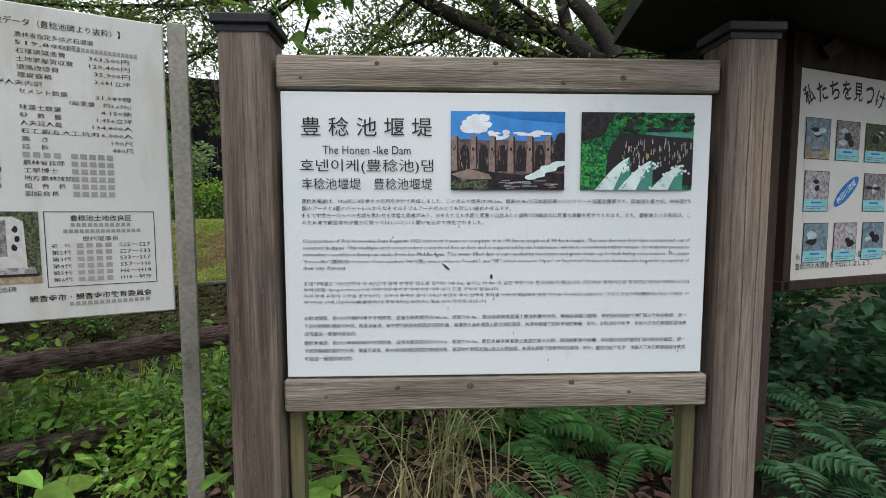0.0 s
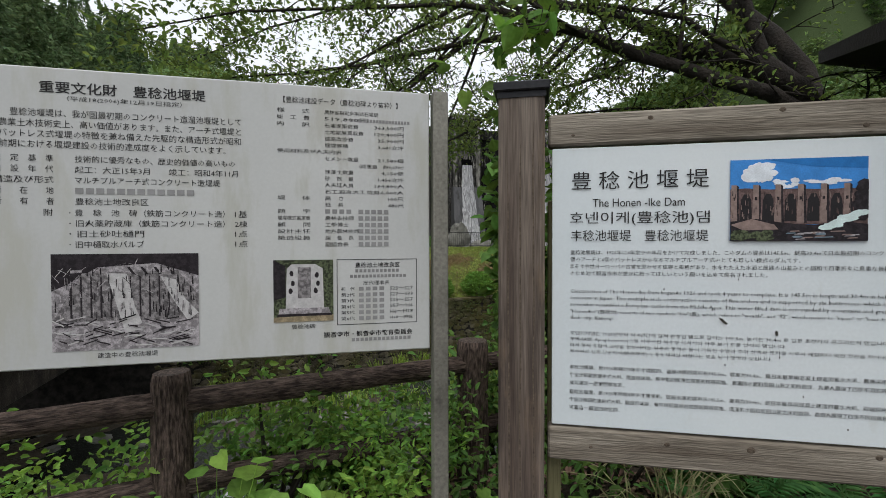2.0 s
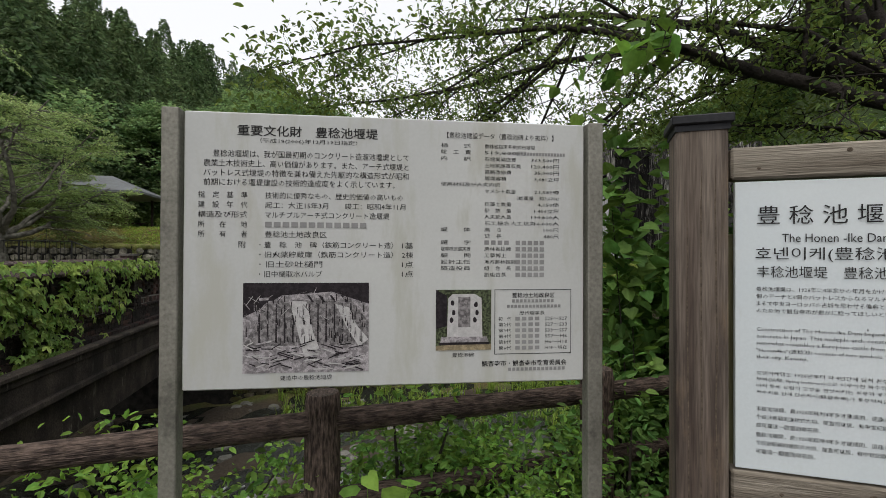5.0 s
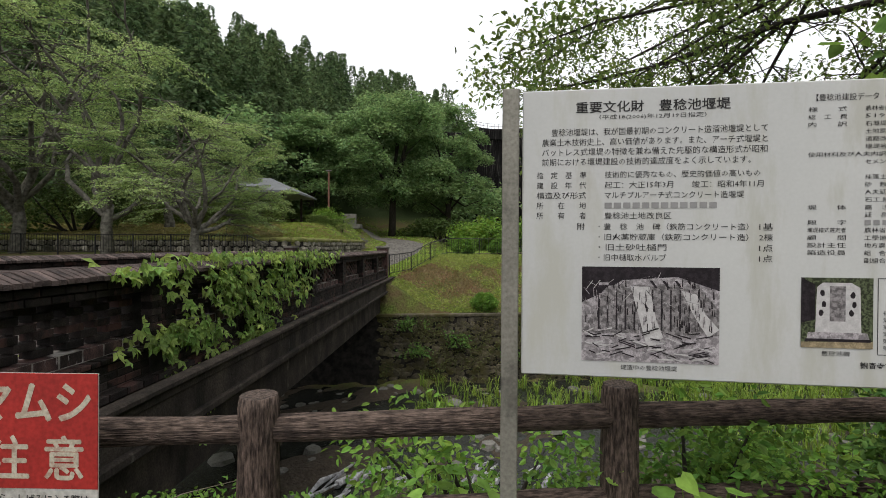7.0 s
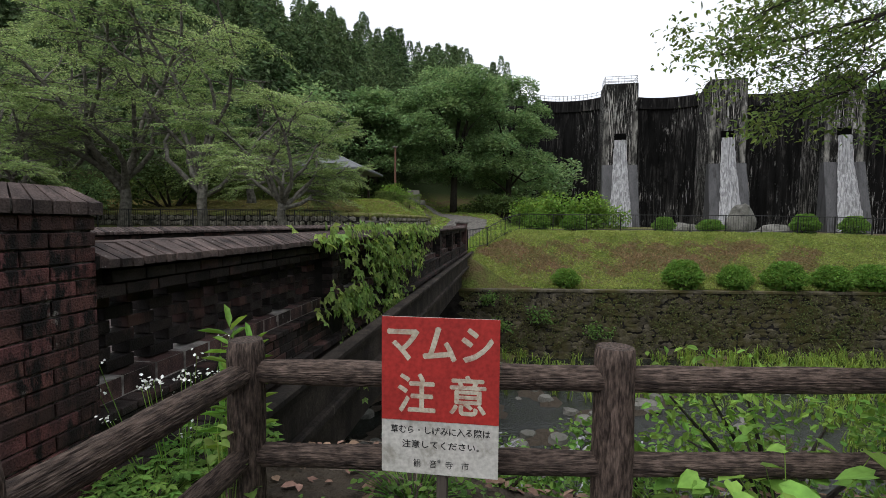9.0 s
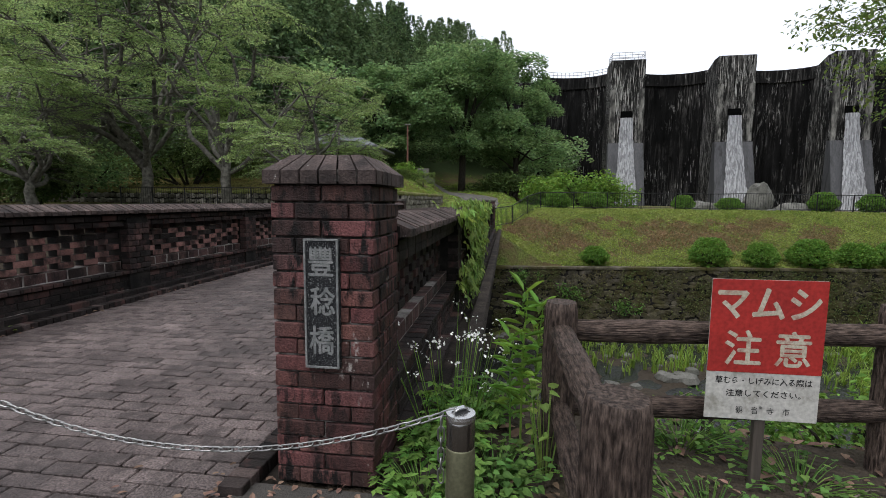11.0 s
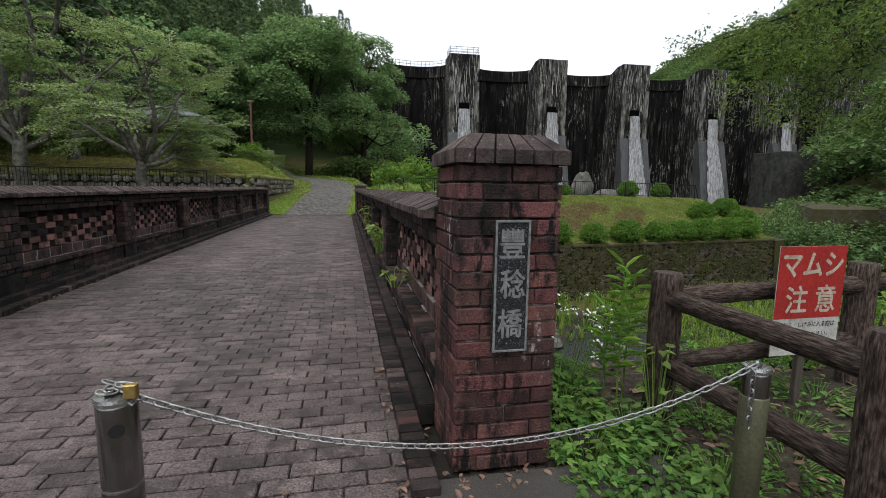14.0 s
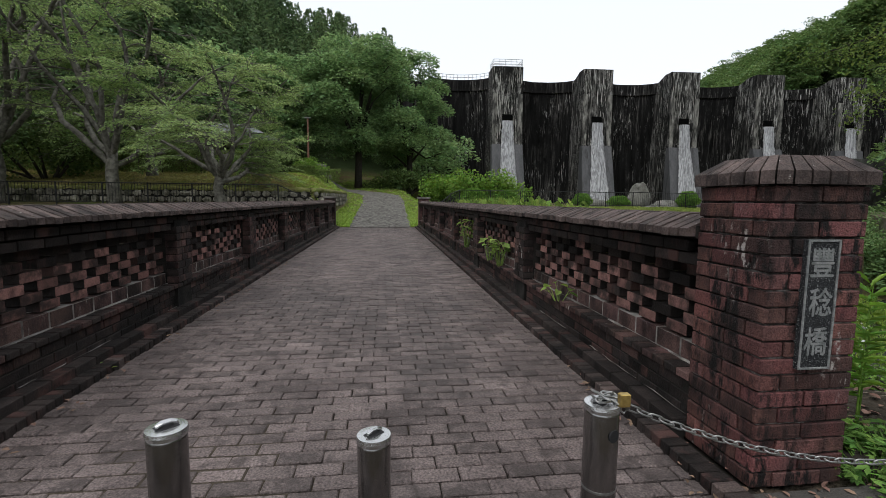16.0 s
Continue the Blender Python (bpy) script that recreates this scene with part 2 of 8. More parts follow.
M["brick_coping_rest"] = surf("coping_brick_joined", (0.125, 0.092, 0.084), (0.044, 0.035, 0.033), 8, 110, 0.8, 0.6, island=0.35, dark=0.5, dark_scale=7, dark_col=(0.014, 0.012, 0.012), grain=0.45, piece=0.1)
for _k in ("brick", "brick_rest"):
    streaks(M[_k], (0.4, 0.375, 0.36), 22, (1, 1, 0.3), 0.58, 0.66, 1.9, 0.52, 0.62)
for _k in ("paver", "paver_rest"):                       # damp, dirty stretches of paving
    streaks(M[_k], (0.046, 0.038, 0.037), 1.3, (1, 0.45, 1), 0.42, 0.62, 0.33, 0.45, 0.6)
for _k in ("brick_coping", "brick_coping_rest"):
    streaks(M[_k], (0.4, 0.39, 0.36), 26, (1, 1, 1), 0.62, 0.68, 2.5, 0.5, 0.6)
M["wood_old"] = surf("weathered_timber", (0.115, 0.098, 0.082), (0.055, 0.046, 0.04), 6, 60, 0.85, 0.5, stretch=(1, 1, 0.08), dark=0.3, dark_scale=5, dark_stretch=(1, 1, 0.1))
M["white_board"] = surf("weathered_white_board", (0.55, 0.605, 0.63), (0.61, 0.65, 0.665), 2, 120, 0.55, 0.0, dark=0.1, dark_scale=6, dark_stretch=(1, 1, 0.5), dark_col=(0.52, 0.54, 0.52), spec=0.3, grain=0.025)
M["void"] = surf("painted_hollow_black", (0.003, 0.003, 0.003), (0.005, 0.005, 0.005), 4, 40, 1.0, 0, spec=0.0)
M["ink"] = surf("black_ink", (0.015, 0.015, 0.017), (0.03, 0.03, 0.03), 8, 60, 0.6, 0)
M["alu"] = surf("dull_aluminium", (0.28, 0.28, 0.27), (0.2, 0.2, 0.19), 6, 60, 0.5, 0.1, metal=0.6)
M["log"] = surf("imitation_log_concrete", (0.125, 0.092, 0.076), (0.024, 0.017, 0.014), 85, 190, 0.7, 1.0, dist=0.008, bias=(0.36, 0.64), rand=0.15, dark=0.4, dark_scale=34, stretch=(1, 1, 0.22), dark_stretch=(1, 1, 0.22), dark_col=(0.016, 0.012, 0.011), local=True, grain=0.4)
M["red"] = surf("red_sign_paint", (0.36, 0.032, 0.027), (0.28, 0.027, 0.024), 6, 60, 0.5, 0.05)
M["bark"] = surf("dark_bark", (0.045, 0.038, 0.03), (0.02, 0.018, 0.015), 8, 40, 0.9, 0.8, stretch=(1, 1, 0.4), dist=0.03)
M["stone"] = surf("mossy_wall_stone", (0.125, 0.11, 0.085), (0.036, 0.033, 0.024), 4, 30, 0.9, 0.9, rand=0.35, dark=0.9, dark_scale=0.9, dark_col=(0.062, 0.056, 0.018), dist=0.03, grain=0.4)
M["conifer"] = foliage("conifer_needles", (0.06, 0.105, 0.048), (0.135, 0.195, 0.09), 0.1, 0.55, trans=0.35)
M["broad"] = foliage("broad_leaves", (0.125, 0.22, 0.098), (0.22, 0.325, 0.148), 0.4, 0.5, trans=0.42)
M["cherry"] = foliage("cherry_leaves", (0.165, 0.255, 0.1), (0.3, 0.395, 0.18), 0.35, 0.45, trans=0.55)
M["water"] = surf("stream_water", (0.012, 0.014, 0.012), (0.02, 0.022, 0.018), 1, 12, 0.22, 0.8, dist=0.06, spec=0.3)


# ---- mesh helpers ----
def mesh_np(name, V, F, smooth=False):
    """A mesh from arrays of vertices and of faces of one size."""
    V, F = np.asarray(V, dtype=np.float32), np.asarray(F, dtype=np.int32)
    me = bpy.data.meshes.new(name)
    k = F.shape[1]
    me.vertices.add(len(V)), me.loops.add(F.size), me.polygons.add(len(F))
    me.vertices.foreach_set("co", V.ravel())
    me.loops.foreach_set("vertex_index", F.ravel())
    me.polygons.foreach_set("loop_start", np.arange(0, F.size, k, dtype=np.int32))
    me.polygons.foreach_set("use_smooth", np.full(len(F), smooth, dtype=bool))
    me.update(calc_edges=True)
    me.validate()
    return me


class Mesher:
    """Collects vertices and faces of one part."""

    def __init__(self):
        self.v, self.f = [], []

    def add(self, V, F):
        o = len(self.v)
        self.v += [tuple(p) for p in V]
        self.f += [tuple(i + o for i in q) for q in F]
        return self

    def box(self, c, s, m=None, b=0.0):
        V, F = cbox(s, b)
        M3 = m if m is not None else Matrix.Identity(4)
        return self.add([M3 @ (Vector(c) + Vector(p)) for p in V], F)

    def tube(self, pts, rad, sides=8, cap=True):
        V, F = tube(pts, rad, sides, cap)
        return self.add(V, F)

    def lathe(self, prof, n=20, at=(0, 0, 0)):
        V, F = [], []
        for r, z in prof:
            for i in range(n):
                a = 2 * math.pi * i / n
                V.append((at[0] + r * math.cos(a), at[1] + r * math.sin(a), at[2] + z))
        for j in range(len(prof) - 1):
            for i in range(n):
                k = (i + 1) % n
                F.append((j * n + i, j * n + k, (j + 1) * n + k, (j + 1) * n + i))
        F.append(tuple(range(n))[::-1])
        F.append(tuple((len(prof) - 1) * n + i for i in range(n)))
        return self.add(V, F)

    def mesh(self, name, smooth=False):
        me = bpy.data.meshes.new(name)
        me.from_pydata(self.v, [], self.f)
        if smooth:
            me.polygons.foreach_set("use_smooth", [True] * len(me.polygons))
        me.update()
        return me


_cb = {}


def cbox(s, b=0.0):
    """A box of size s round the origin with its edges cut by b."""
    key = (*[round(v, 4) for v in s], b)
    if key not in _cb:
        bm = bmesh.new()
        bmesh.ops.create_cube(bm, size=1)
        bmesh.ops.scale(bm, vec=s, verts=bm.verts)
        if b:
            bmesh.ops.bevel(bm, geom=bm.edges[:], offset=b, segments=1, affect="EDGES")
        bm.verts.index_update()
        _cb[key] = ([tuple(v.co) for v in bm.verts], [tuple(v.index for v in f.verts) for f in bm.faces])
        bm.free()
    return _cb[key]


def tube(pts, rad, sides=8, cap=True):
    P = [Vector(p) for p in pts]
    R = [rad] * len(P) if isinstance(rad, (int, float)) else rad
    V, F = [], []
    ref = Vector((0.31, 0.17, 0.93))
    for i, p in enumerate(P):
        d = (P[min(i + 1, len(P) - 1)] - P[max(i - 1, 0)]).normalized()
        a = d.cross(ref if abs(d.dot(ref)) < 0.95 else Vector((1, 0, 0))).normalized()
        b = d.cross(a)
        for k in range(sides):
            t = 2 * math.pi * k / sides
            V.append(p + R[i] * (math.cos(t) * a + math.sin(t) * b))
    for i in range(len(P) - 1):
        for k in range(sides):
            j = (k + 1) % sides
            F.append((i * sides + k, i * sides + j, (i + 1) * sides + j, (i + 1) * sides + k))
    if cap:
        F.append(tuple(range(sides))[::-1])
        F.append(tuple((len(P) - 1) * sides + k for k in range(sides)))
    return [tuple(v) for v in V], F


def part(name, data, material, parent=None, label="", at=None, smooth=False):
    """One mesh object under a thing or a part."""
    if isinstance(data, Mesher):
        data = data.mesh(name, smooth)
    ob = new(name, data)
    if material is not None and not data.materials:
        data.materials.append(material)
    if at is not None:
        ob.matrix_basis = at if isinstance(at, Matrix) else Matrix.Translation(at)
    if parent is not None:
        ob.parent = parent
    if label:
        tagged(ob, label)
    return ob


def thing(name, label, category, m=None, group="", kind=""):
    """An Empty at the base of a thing, to hold its parts."""
    ob = new(name)
    ob.empty_display_size = 0.1
    if m is not None:
        ob.matrix_basis = m if isinstance(m, Matrix) else Matrix.Translation(m)
    return tagged(ob, label, category, group, kind)


def sm(a, b, x):
    t = np.clip((x - a) / (b - a), 0, 1)
    return t * t * (3 - 2 * t)


def wavy(x, y, s, seed=0.0):
    """Soft bumps of the ground, about -1 to 1."""
    return (np.sin(x * s + 1.3 + seed) * np.cos(y * s * 1.17 + 0.4 - seed) + 0.6 * np.sin(x * s * 2.3 - y * s * 1.9 + seed * 2) + 0.35 * np.cos(x * s * 4.1 + y * s * 3.7)) / 1.6


# ---- ground ----
def wall_y(x):
    return 19.1 + 0.14 * np.minimum(x, 18)


def ground_z(x, y):
    x, y = np.asarray(x, float), np.asarray(y, float)
    near = -0.015 + 0.012 * wavy(x, y, 1.1)
    bed = -4.05 + 0.16 * wavy(x, y, 0.7) + 0.1 * wavy(x, y, 2.1, 1) + 0.045 * np.clip(y - 24, 0, 60)
    bank = sm(2.55, 5.6, y + 0.25 * wavy(x, y, 0.8, 2))
    z = near * (1 - bank) + bed * bank
    # lawn over the far retaining wall
    up = sm(0, 7.2, y - wall_y(x))
    lawn = -1.4 + 2.25 * (0.75 * up + 0.25 * np.clip((y - wall_y(x)) / 7.2, 0, 1)) + 0.04 * wavy(x, y, 0.9)
    side = 0.04 * (y - 21) + 0.06 * np.clip(y - 38, 0, 40) + 0.03 * wavy(x, y, 0.5) * sm(22, 26, y)
    side = side + 0.85 * sm(-9.3, -11.5, x) * (1 - sm(24, 26, y))
    k = sm(-5.0, -2.2, x)
    lawn = lawn * k + np.maximum(side, -0.1) * (1 - k) * 1.0 + (1 - k) * np.minimum(0, 0)
    edge = -10.0
    rise = 0.135 * np.clip(y - 24, 0, 9) + 0.04 * np.clip(y - 33, 0, 60)
    terrace = 1.66 + 0.005 * np.clip(y - 24, 0, 20) + rise * sm(-0.2, 2.8, edge - x) + 0.03 * wavy(x, y, 0.8)
    tm = np.clip((edge - x) / (0.3 + 0.5 * np.clip(y - 41.5, 0, 8)), 0, 1) * np.clip((y - 24.3) / 0.3, 0, 1) * (1 - sm(54, 64, y))
    lawn = terrace * tm + lawn * (1 - tm)
    over = (y > wall_y(x) + 0.42) & (x < 18.9)
    z = np.where(over, lawn, z)
    # hillsides
    d1 = (x - 2) * -0.795 + (y - 84) * 0.606
    z = z + np.where(y > 10, 0.52 * np.clip(d1, 0, 90) * sm(0, 10, d1) + 0.0, 0)
    d2 = np.minimum((x - 26) * 0.69 - (y - 26) * 0.72, x - 23)
    z = np.where(x > 18.9, np.maximum(np.where(y > 12, bed, z), -4.4), z) + 0.55 * np.clip(d2, 0, 110) * sm(0, 8, d2)
    d4 = (x - 50) * 0.8 - (y - 110) * 0.25
    z = z + 0.8 * np.clip(d4, 0, 70) * sm(92, 108, y + np.clip(x - 90, 0, 30))
    d3 = y - 140
    z = z + 0.12 * np.clip(d3, 0, 80)
    return z


def axis(core, lo, hi, step, grow=1.16):
    a = list(np.arange(core[0], core[1] + 1e-6, step))
    s = step
    while a[-1] < hi:
        s *= grow
        a.append(a[-1] + s)
    s = step
    while a[0] > lo:
        s *= grow
        a.insert(0, a[0] - s)
    return np.array(a)


gx, gy = axis((-14, 20), -700, 700, 0.3), axis((-2, 28), -500, 900, 0.3)
GX, GY = np.meshgrid(gx, gy)
GZ = ground_z(GX, GY)
_nx = len(gx)
_i = (np.arange(len(gy) - 1)[:, None] * _nx + np.arange(_nx - 1)[None, :]).ravel()
ground = part("ground", mesh_np("ground", np.stack([GX, GY, GZ], -1).reshape(-1, 3), np.stack([_i, _i + 1, _i + _nx + 1, _i + _nx], -1), True), M["grass"])
tagged(ground, "grassy valley ground with a stream bed and wooded slopes", "ground", kind="structure")


# ---- pieces: bricks, pavers, stones ----
_shared = {}


def shared_box(s, b, mat, name):
    key = ("box", *[round(v, 4) for v in s], b, mat.name)
    if key not in _shared:
        V, F = cbox(s, b)
        me = bpy.data.meshes.new(name)
        me.from_pydata(V, [], F)
        me.materials.append(mat)
        _shared[key] = me
    return _shared[key]


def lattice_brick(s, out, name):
    """Lattice brick: pale deck face; ends and back painted black for shade and grime."""
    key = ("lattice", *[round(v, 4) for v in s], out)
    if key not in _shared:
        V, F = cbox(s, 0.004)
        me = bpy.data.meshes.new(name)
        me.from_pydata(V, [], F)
        for q in ("brick_pale", "brick_black"):
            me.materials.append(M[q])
        # Every face but the one over the deck gets the shade-dark brick.
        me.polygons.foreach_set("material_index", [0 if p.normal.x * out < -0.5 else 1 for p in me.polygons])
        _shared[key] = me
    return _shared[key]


class Pieces:
    """Laid pieces of one thing: the nearest become objects of their own, the rest one joined part."""

    def __init__(self, parent, name, mat, mat_rest, limit=300, rank=None, seed=1, jitter=0.0015):
        self.parent, self.name, self.mat, self.rest, self.limit, self.rank = parent, name, mat, mat_rest, limit, rank
        self.items, self.rng, self.j = [], random.Random(seed), jitter

    def box(self, c, s, b=0.004, rot=None):
        j, r = self.j, self.rng
        c = (c[0] + r.uniform(-j, j), c[1] + r.uniform(-j, j), c[2] + r.uniform(-j, j))
        self.items.append((c, s, b, rot, None))

    def prism(self, key, verts, faces, c):
        self.items.append((c, key, 0, None, (verts, faces)))

    def done(self):
        if self.rank:
            self.items.sort(key=lambda it: self.rank(it[0]))
        for c, s, b, rot, raw in self.items[:self.limit]:
            if raw:
                key = ("raw", s, self.mat.name)
                if key not in _shared:
                    me = bpy.data.meshes.new(self.name)
                    me.from_pydata(raw[0], [], raw[1])
                    me.materials.append(self.mat)
                    _shared[key] = me
                me = _shared[key]
            else:
                me = shared_box(s, b, self.mat, self.name)
            m = Matrix.Translation(c)
            if rot is not None:
                m = m @ rot
            part(self.name, me, self.mat, self.parent, at=m)
        if len(self.items) > self.limit:
            mm = Mesher()
            for c, s, b, rot, raw in self.items[self.limit:]:
                V, F = raw if raw else cbox(s, b)
                if rot is not None:
                    V = [rot @ Vector(p) for p in V]
                mm.add([(p[0] + c[0], p[1] + c[1], p[2] + c[2]) for p in V], F)
            o = part(self.name + "_rest", mm, self.rest, self.parent)
            tagged(o, kind="stuff")


# ---- bridge ----
BAY, PIL_Y = 2.6, [5.18 + 2.6 * k for k in range(6)]
END_Y = 20.55

deck = part("bridge_deck", Mesher().box((-7.02, 11.2, -0.34), (4.95, 18.9, 0.5), b=0.02), M["concrete_dark"])
tagged(deck, "concrete deck slab of the brick-paved footbridge", "bridge", kind="structure")
for gxx in (-9.0, -7.0, -4.98):
    part("girder", Mesher().box((gxx, 11.0, -0.95), (0.42, 18.0, 0.75), b=0.02), M["concrete_dark"], deck)
part("fascia", Mesher().box((-4.56, 11.2, -0.1), (0.1, 18.9, 0.12), b=0.015), M["concrete_dark"], deck)
for zz, ww, hh in ((-0.005, 0.15, 0.075), (-0.5, 0.1, 0.1)):
    part("ledge", Mesher().box((-4.54 + ww / 2 - 0.04, 11.2, zz), (ww, 18.86, hh), b=0.018), M["concrete_dark"], deck)
part("bed", Mesher().box((-7.02, 11.1, -0.052), (3.7, 19.3, 0.07)), M["bed"], deck)
abut = part("abutment", Mesher().box((-7.0, 2.0, -2.3), (5.3, 0.9, 3.9), b=0.03).box((-7.0, 20.6, -2.3), (5.2, 0.9, 3.9), b=0.03), M["concrete_dark"])
tagged(abut, "stained concrete abutments carrying the brick footbridge", "abutment", kind="structure")


def parapet(inner, sgn, name):
    """Brick parapet with lattice bays; inner: its face over the deck, sgn: the way outwards."""
    th = thing("bridge_parapet", "dark red brick bridge parapet with lattice openings and sloped coping", "parapet", (inner, 2.15, 0), group="bridge parapets")
    X = lambda w: sgn * w
    Y0 = 2.15
    core = Mesher()
    core.box((X(0.23), (END_Y - Y0) / 2, 0.15), (0.37, END_Y - Y0, 0.3))                    # solid base
    core.box((X(0.22), (END_Y - Y0) / 2, 0.975), (0.28, END_Y - Y0, 0.15))                  # band under the coping
    core.box((X(-0.04), (END_Y - Y0) / 2, 0.05), (0.07, END_Y - Y0, 0.1))
    core.box((X(0.22), (END_Y - Y0) / 2, 1.08), (0.46, END_Y - Y0, 0.06))
    for py in PIL_Y:
        core.box((X(0.22), py - Y0, 0.5), (0.42, 0.33, 1.0))
    part("core", core, M["mortar"], th)
    pc = Pieces(th, "brick", M["brick"], M["brick_rest"], 300, rank=lambda c: c[1] + (0.0 if c[2] > 0.3 else 1.2), seed=int(abs(inner * 10)))
    # Black bricks carry soot and painted shade: base, outer faces, under the coping.
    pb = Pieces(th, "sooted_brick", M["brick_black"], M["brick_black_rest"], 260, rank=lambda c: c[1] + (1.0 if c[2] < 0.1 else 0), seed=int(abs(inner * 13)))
    pk = Pieces(th, "coping_brick", M["brick_coping"], M["brick_coping_rest"], 240, rank=lambda c: c[1] + (1.5 if c[2] < 0.2 else 0), seed=int(abs(inner * 7)))
    L, g = 0.21, 0.01
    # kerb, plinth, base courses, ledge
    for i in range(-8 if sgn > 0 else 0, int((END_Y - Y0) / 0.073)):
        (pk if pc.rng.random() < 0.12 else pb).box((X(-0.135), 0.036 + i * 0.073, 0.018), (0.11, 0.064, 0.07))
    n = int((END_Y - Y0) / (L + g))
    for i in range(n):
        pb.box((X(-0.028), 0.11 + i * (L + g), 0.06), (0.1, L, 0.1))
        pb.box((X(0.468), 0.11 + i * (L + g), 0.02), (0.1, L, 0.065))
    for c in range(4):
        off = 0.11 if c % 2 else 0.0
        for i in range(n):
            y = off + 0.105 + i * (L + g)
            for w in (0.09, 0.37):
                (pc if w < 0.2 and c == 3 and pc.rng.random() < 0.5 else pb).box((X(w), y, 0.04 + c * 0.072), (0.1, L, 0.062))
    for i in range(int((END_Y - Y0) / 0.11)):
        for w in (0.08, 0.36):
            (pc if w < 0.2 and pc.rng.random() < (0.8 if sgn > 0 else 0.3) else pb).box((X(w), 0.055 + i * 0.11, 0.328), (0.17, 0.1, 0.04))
    # bays
    ends = [0.0] + [p - Y0 for p in PIL_Y] + [END_Y - Y0 + 0.17]
    for a, b in zip(ends[:-1], ends[1:]):
        a, b = a + (0.17 if a > 0 else 0.02), b - 0.17
        m = int((b - a) / (L + g))
        st = (b - a) / m
        for i in range(m):
            pc.box((X(0.22), a + (i + 0.5) * st, 0.405), (0.2, st - 0.012, 0.108))
        part("mortar_bed", Mesher().box((X(0.22), (a + b) / 2, 0.403), (0.197, b - a, 0.112)), M["lime"], th)
        for r in range(6):
            z = 0.47 + 0.035 + r * 0.0705
            per = 0.305
            k = int((b - a) / per) + 1
            for i in range(k + 1):
                y = a + (i + (0.5 if r % 2 else 0.0)) * per
                y0, y1 = max(a, y - 0.094), min(b, y + 0.094)
                if y1 - y0 > 0.05:
                    # Higher rows turn black more often, the coping's shade painted in.
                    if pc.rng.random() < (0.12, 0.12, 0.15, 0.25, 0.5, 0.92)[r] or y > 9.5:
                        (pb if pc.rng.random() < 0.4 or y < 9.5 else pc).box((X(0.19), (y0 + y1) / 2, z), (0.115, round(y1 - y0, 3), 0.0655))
                    else:
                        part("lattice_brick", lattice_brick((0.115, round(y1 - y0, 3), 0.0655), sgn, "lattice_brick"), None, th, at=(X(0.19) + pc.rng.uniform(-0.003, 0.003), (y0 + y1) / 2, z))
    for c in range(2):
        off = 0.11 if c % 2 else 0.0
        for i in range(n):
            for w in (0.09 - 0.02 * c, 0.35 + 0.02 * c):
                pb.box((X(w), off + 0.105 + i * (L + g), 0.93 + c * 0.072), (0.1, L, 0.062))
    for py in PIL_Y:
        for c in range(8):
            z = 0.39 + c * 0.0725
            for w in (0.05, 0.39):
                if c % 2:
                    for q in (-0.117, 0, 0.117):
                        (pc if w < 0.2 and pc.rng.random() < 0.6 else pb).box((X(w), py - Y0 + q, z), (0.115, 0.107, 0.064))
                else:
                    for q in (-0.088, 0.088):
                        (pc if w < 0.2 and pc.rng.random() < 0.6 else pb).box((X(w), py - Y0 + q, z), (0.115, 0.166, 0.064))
    # coping, bricks on edge with sloped ends
    prof = [(-0.06, 1.055), (-0.06, 1.095), (0.11, 1.165), (0.33, 1.165), (0.5, 1.095), (0.5, 1.055)]
    t = 0.059
    for i in range(int((END_Y - Y0) / 0.0745)):
        V = [(X(w), s * t / 2 * (0.97 if w in (-0.06, 0.5) else 1), z - 1.1) for s in (-1, 1) for w, z in prof]
        F = [tuple(range(6)), tuple(range(11, 5, -1))] + [(k, (k + 1) % 6, (k + 1) % 6 + 6, k + 6) for k in range(6)]
        dz = pc.rng.uniform(-0.004, 0.004)
        pk.prism(("coping", sgn), V, F, (pc.rng.uniform(-0.003, 0.003), 0.04 + i * 0.0745, 1.1 + dz))
    lime = Mesher()
    for w, z, wide in ((0.108, 0.35, 0.022), (0.03, 0.112, 0.009)):
        y = 0.05
        while y < END_Y - Y0 - 0.3:
            q = pc.rng.uniform(0.1, 0.5)
            if pc.rng.random() < (0.75 if w > 0.1 else 0.5):
                lime.tube([(X(w + pc.rng.uniform(-0.003, 0.003)), y + q * i / 4, z + pc.rng.uniform(-0.003, 0.003)) for i in range(5)], [0.001] + [wide * pc.rng.uniform(0.2, 0.5) for i in range(3)] + [0.001], 6)
            y += q + pc.rng.uniform(0.0, 0.12)
    tagged(part("lime_crust", lime, M["lime"], th, "pale lime crust along the ledges"), kind="stuff")
    pc.done()
    pb.done()
    pk.done()
    # end post with a flat cap
    part("end_post", Mesher().box((X(0.22), END_Y - Y0 + 0.2, 0.62), (0.46, 0.42, 1.3), b=0.01), M["brick"], th)
    part("post_cap", Mesher().box((X(0.22), END_Y - Y0 + 0.2, 1.3), (0.56, 0.52, 0.09), b=0.012), M["concrete"], th, "dark flat capping slab")
    return th


parapet(-5.2, 1, "right")
parapet(-8.84, -1, "left")


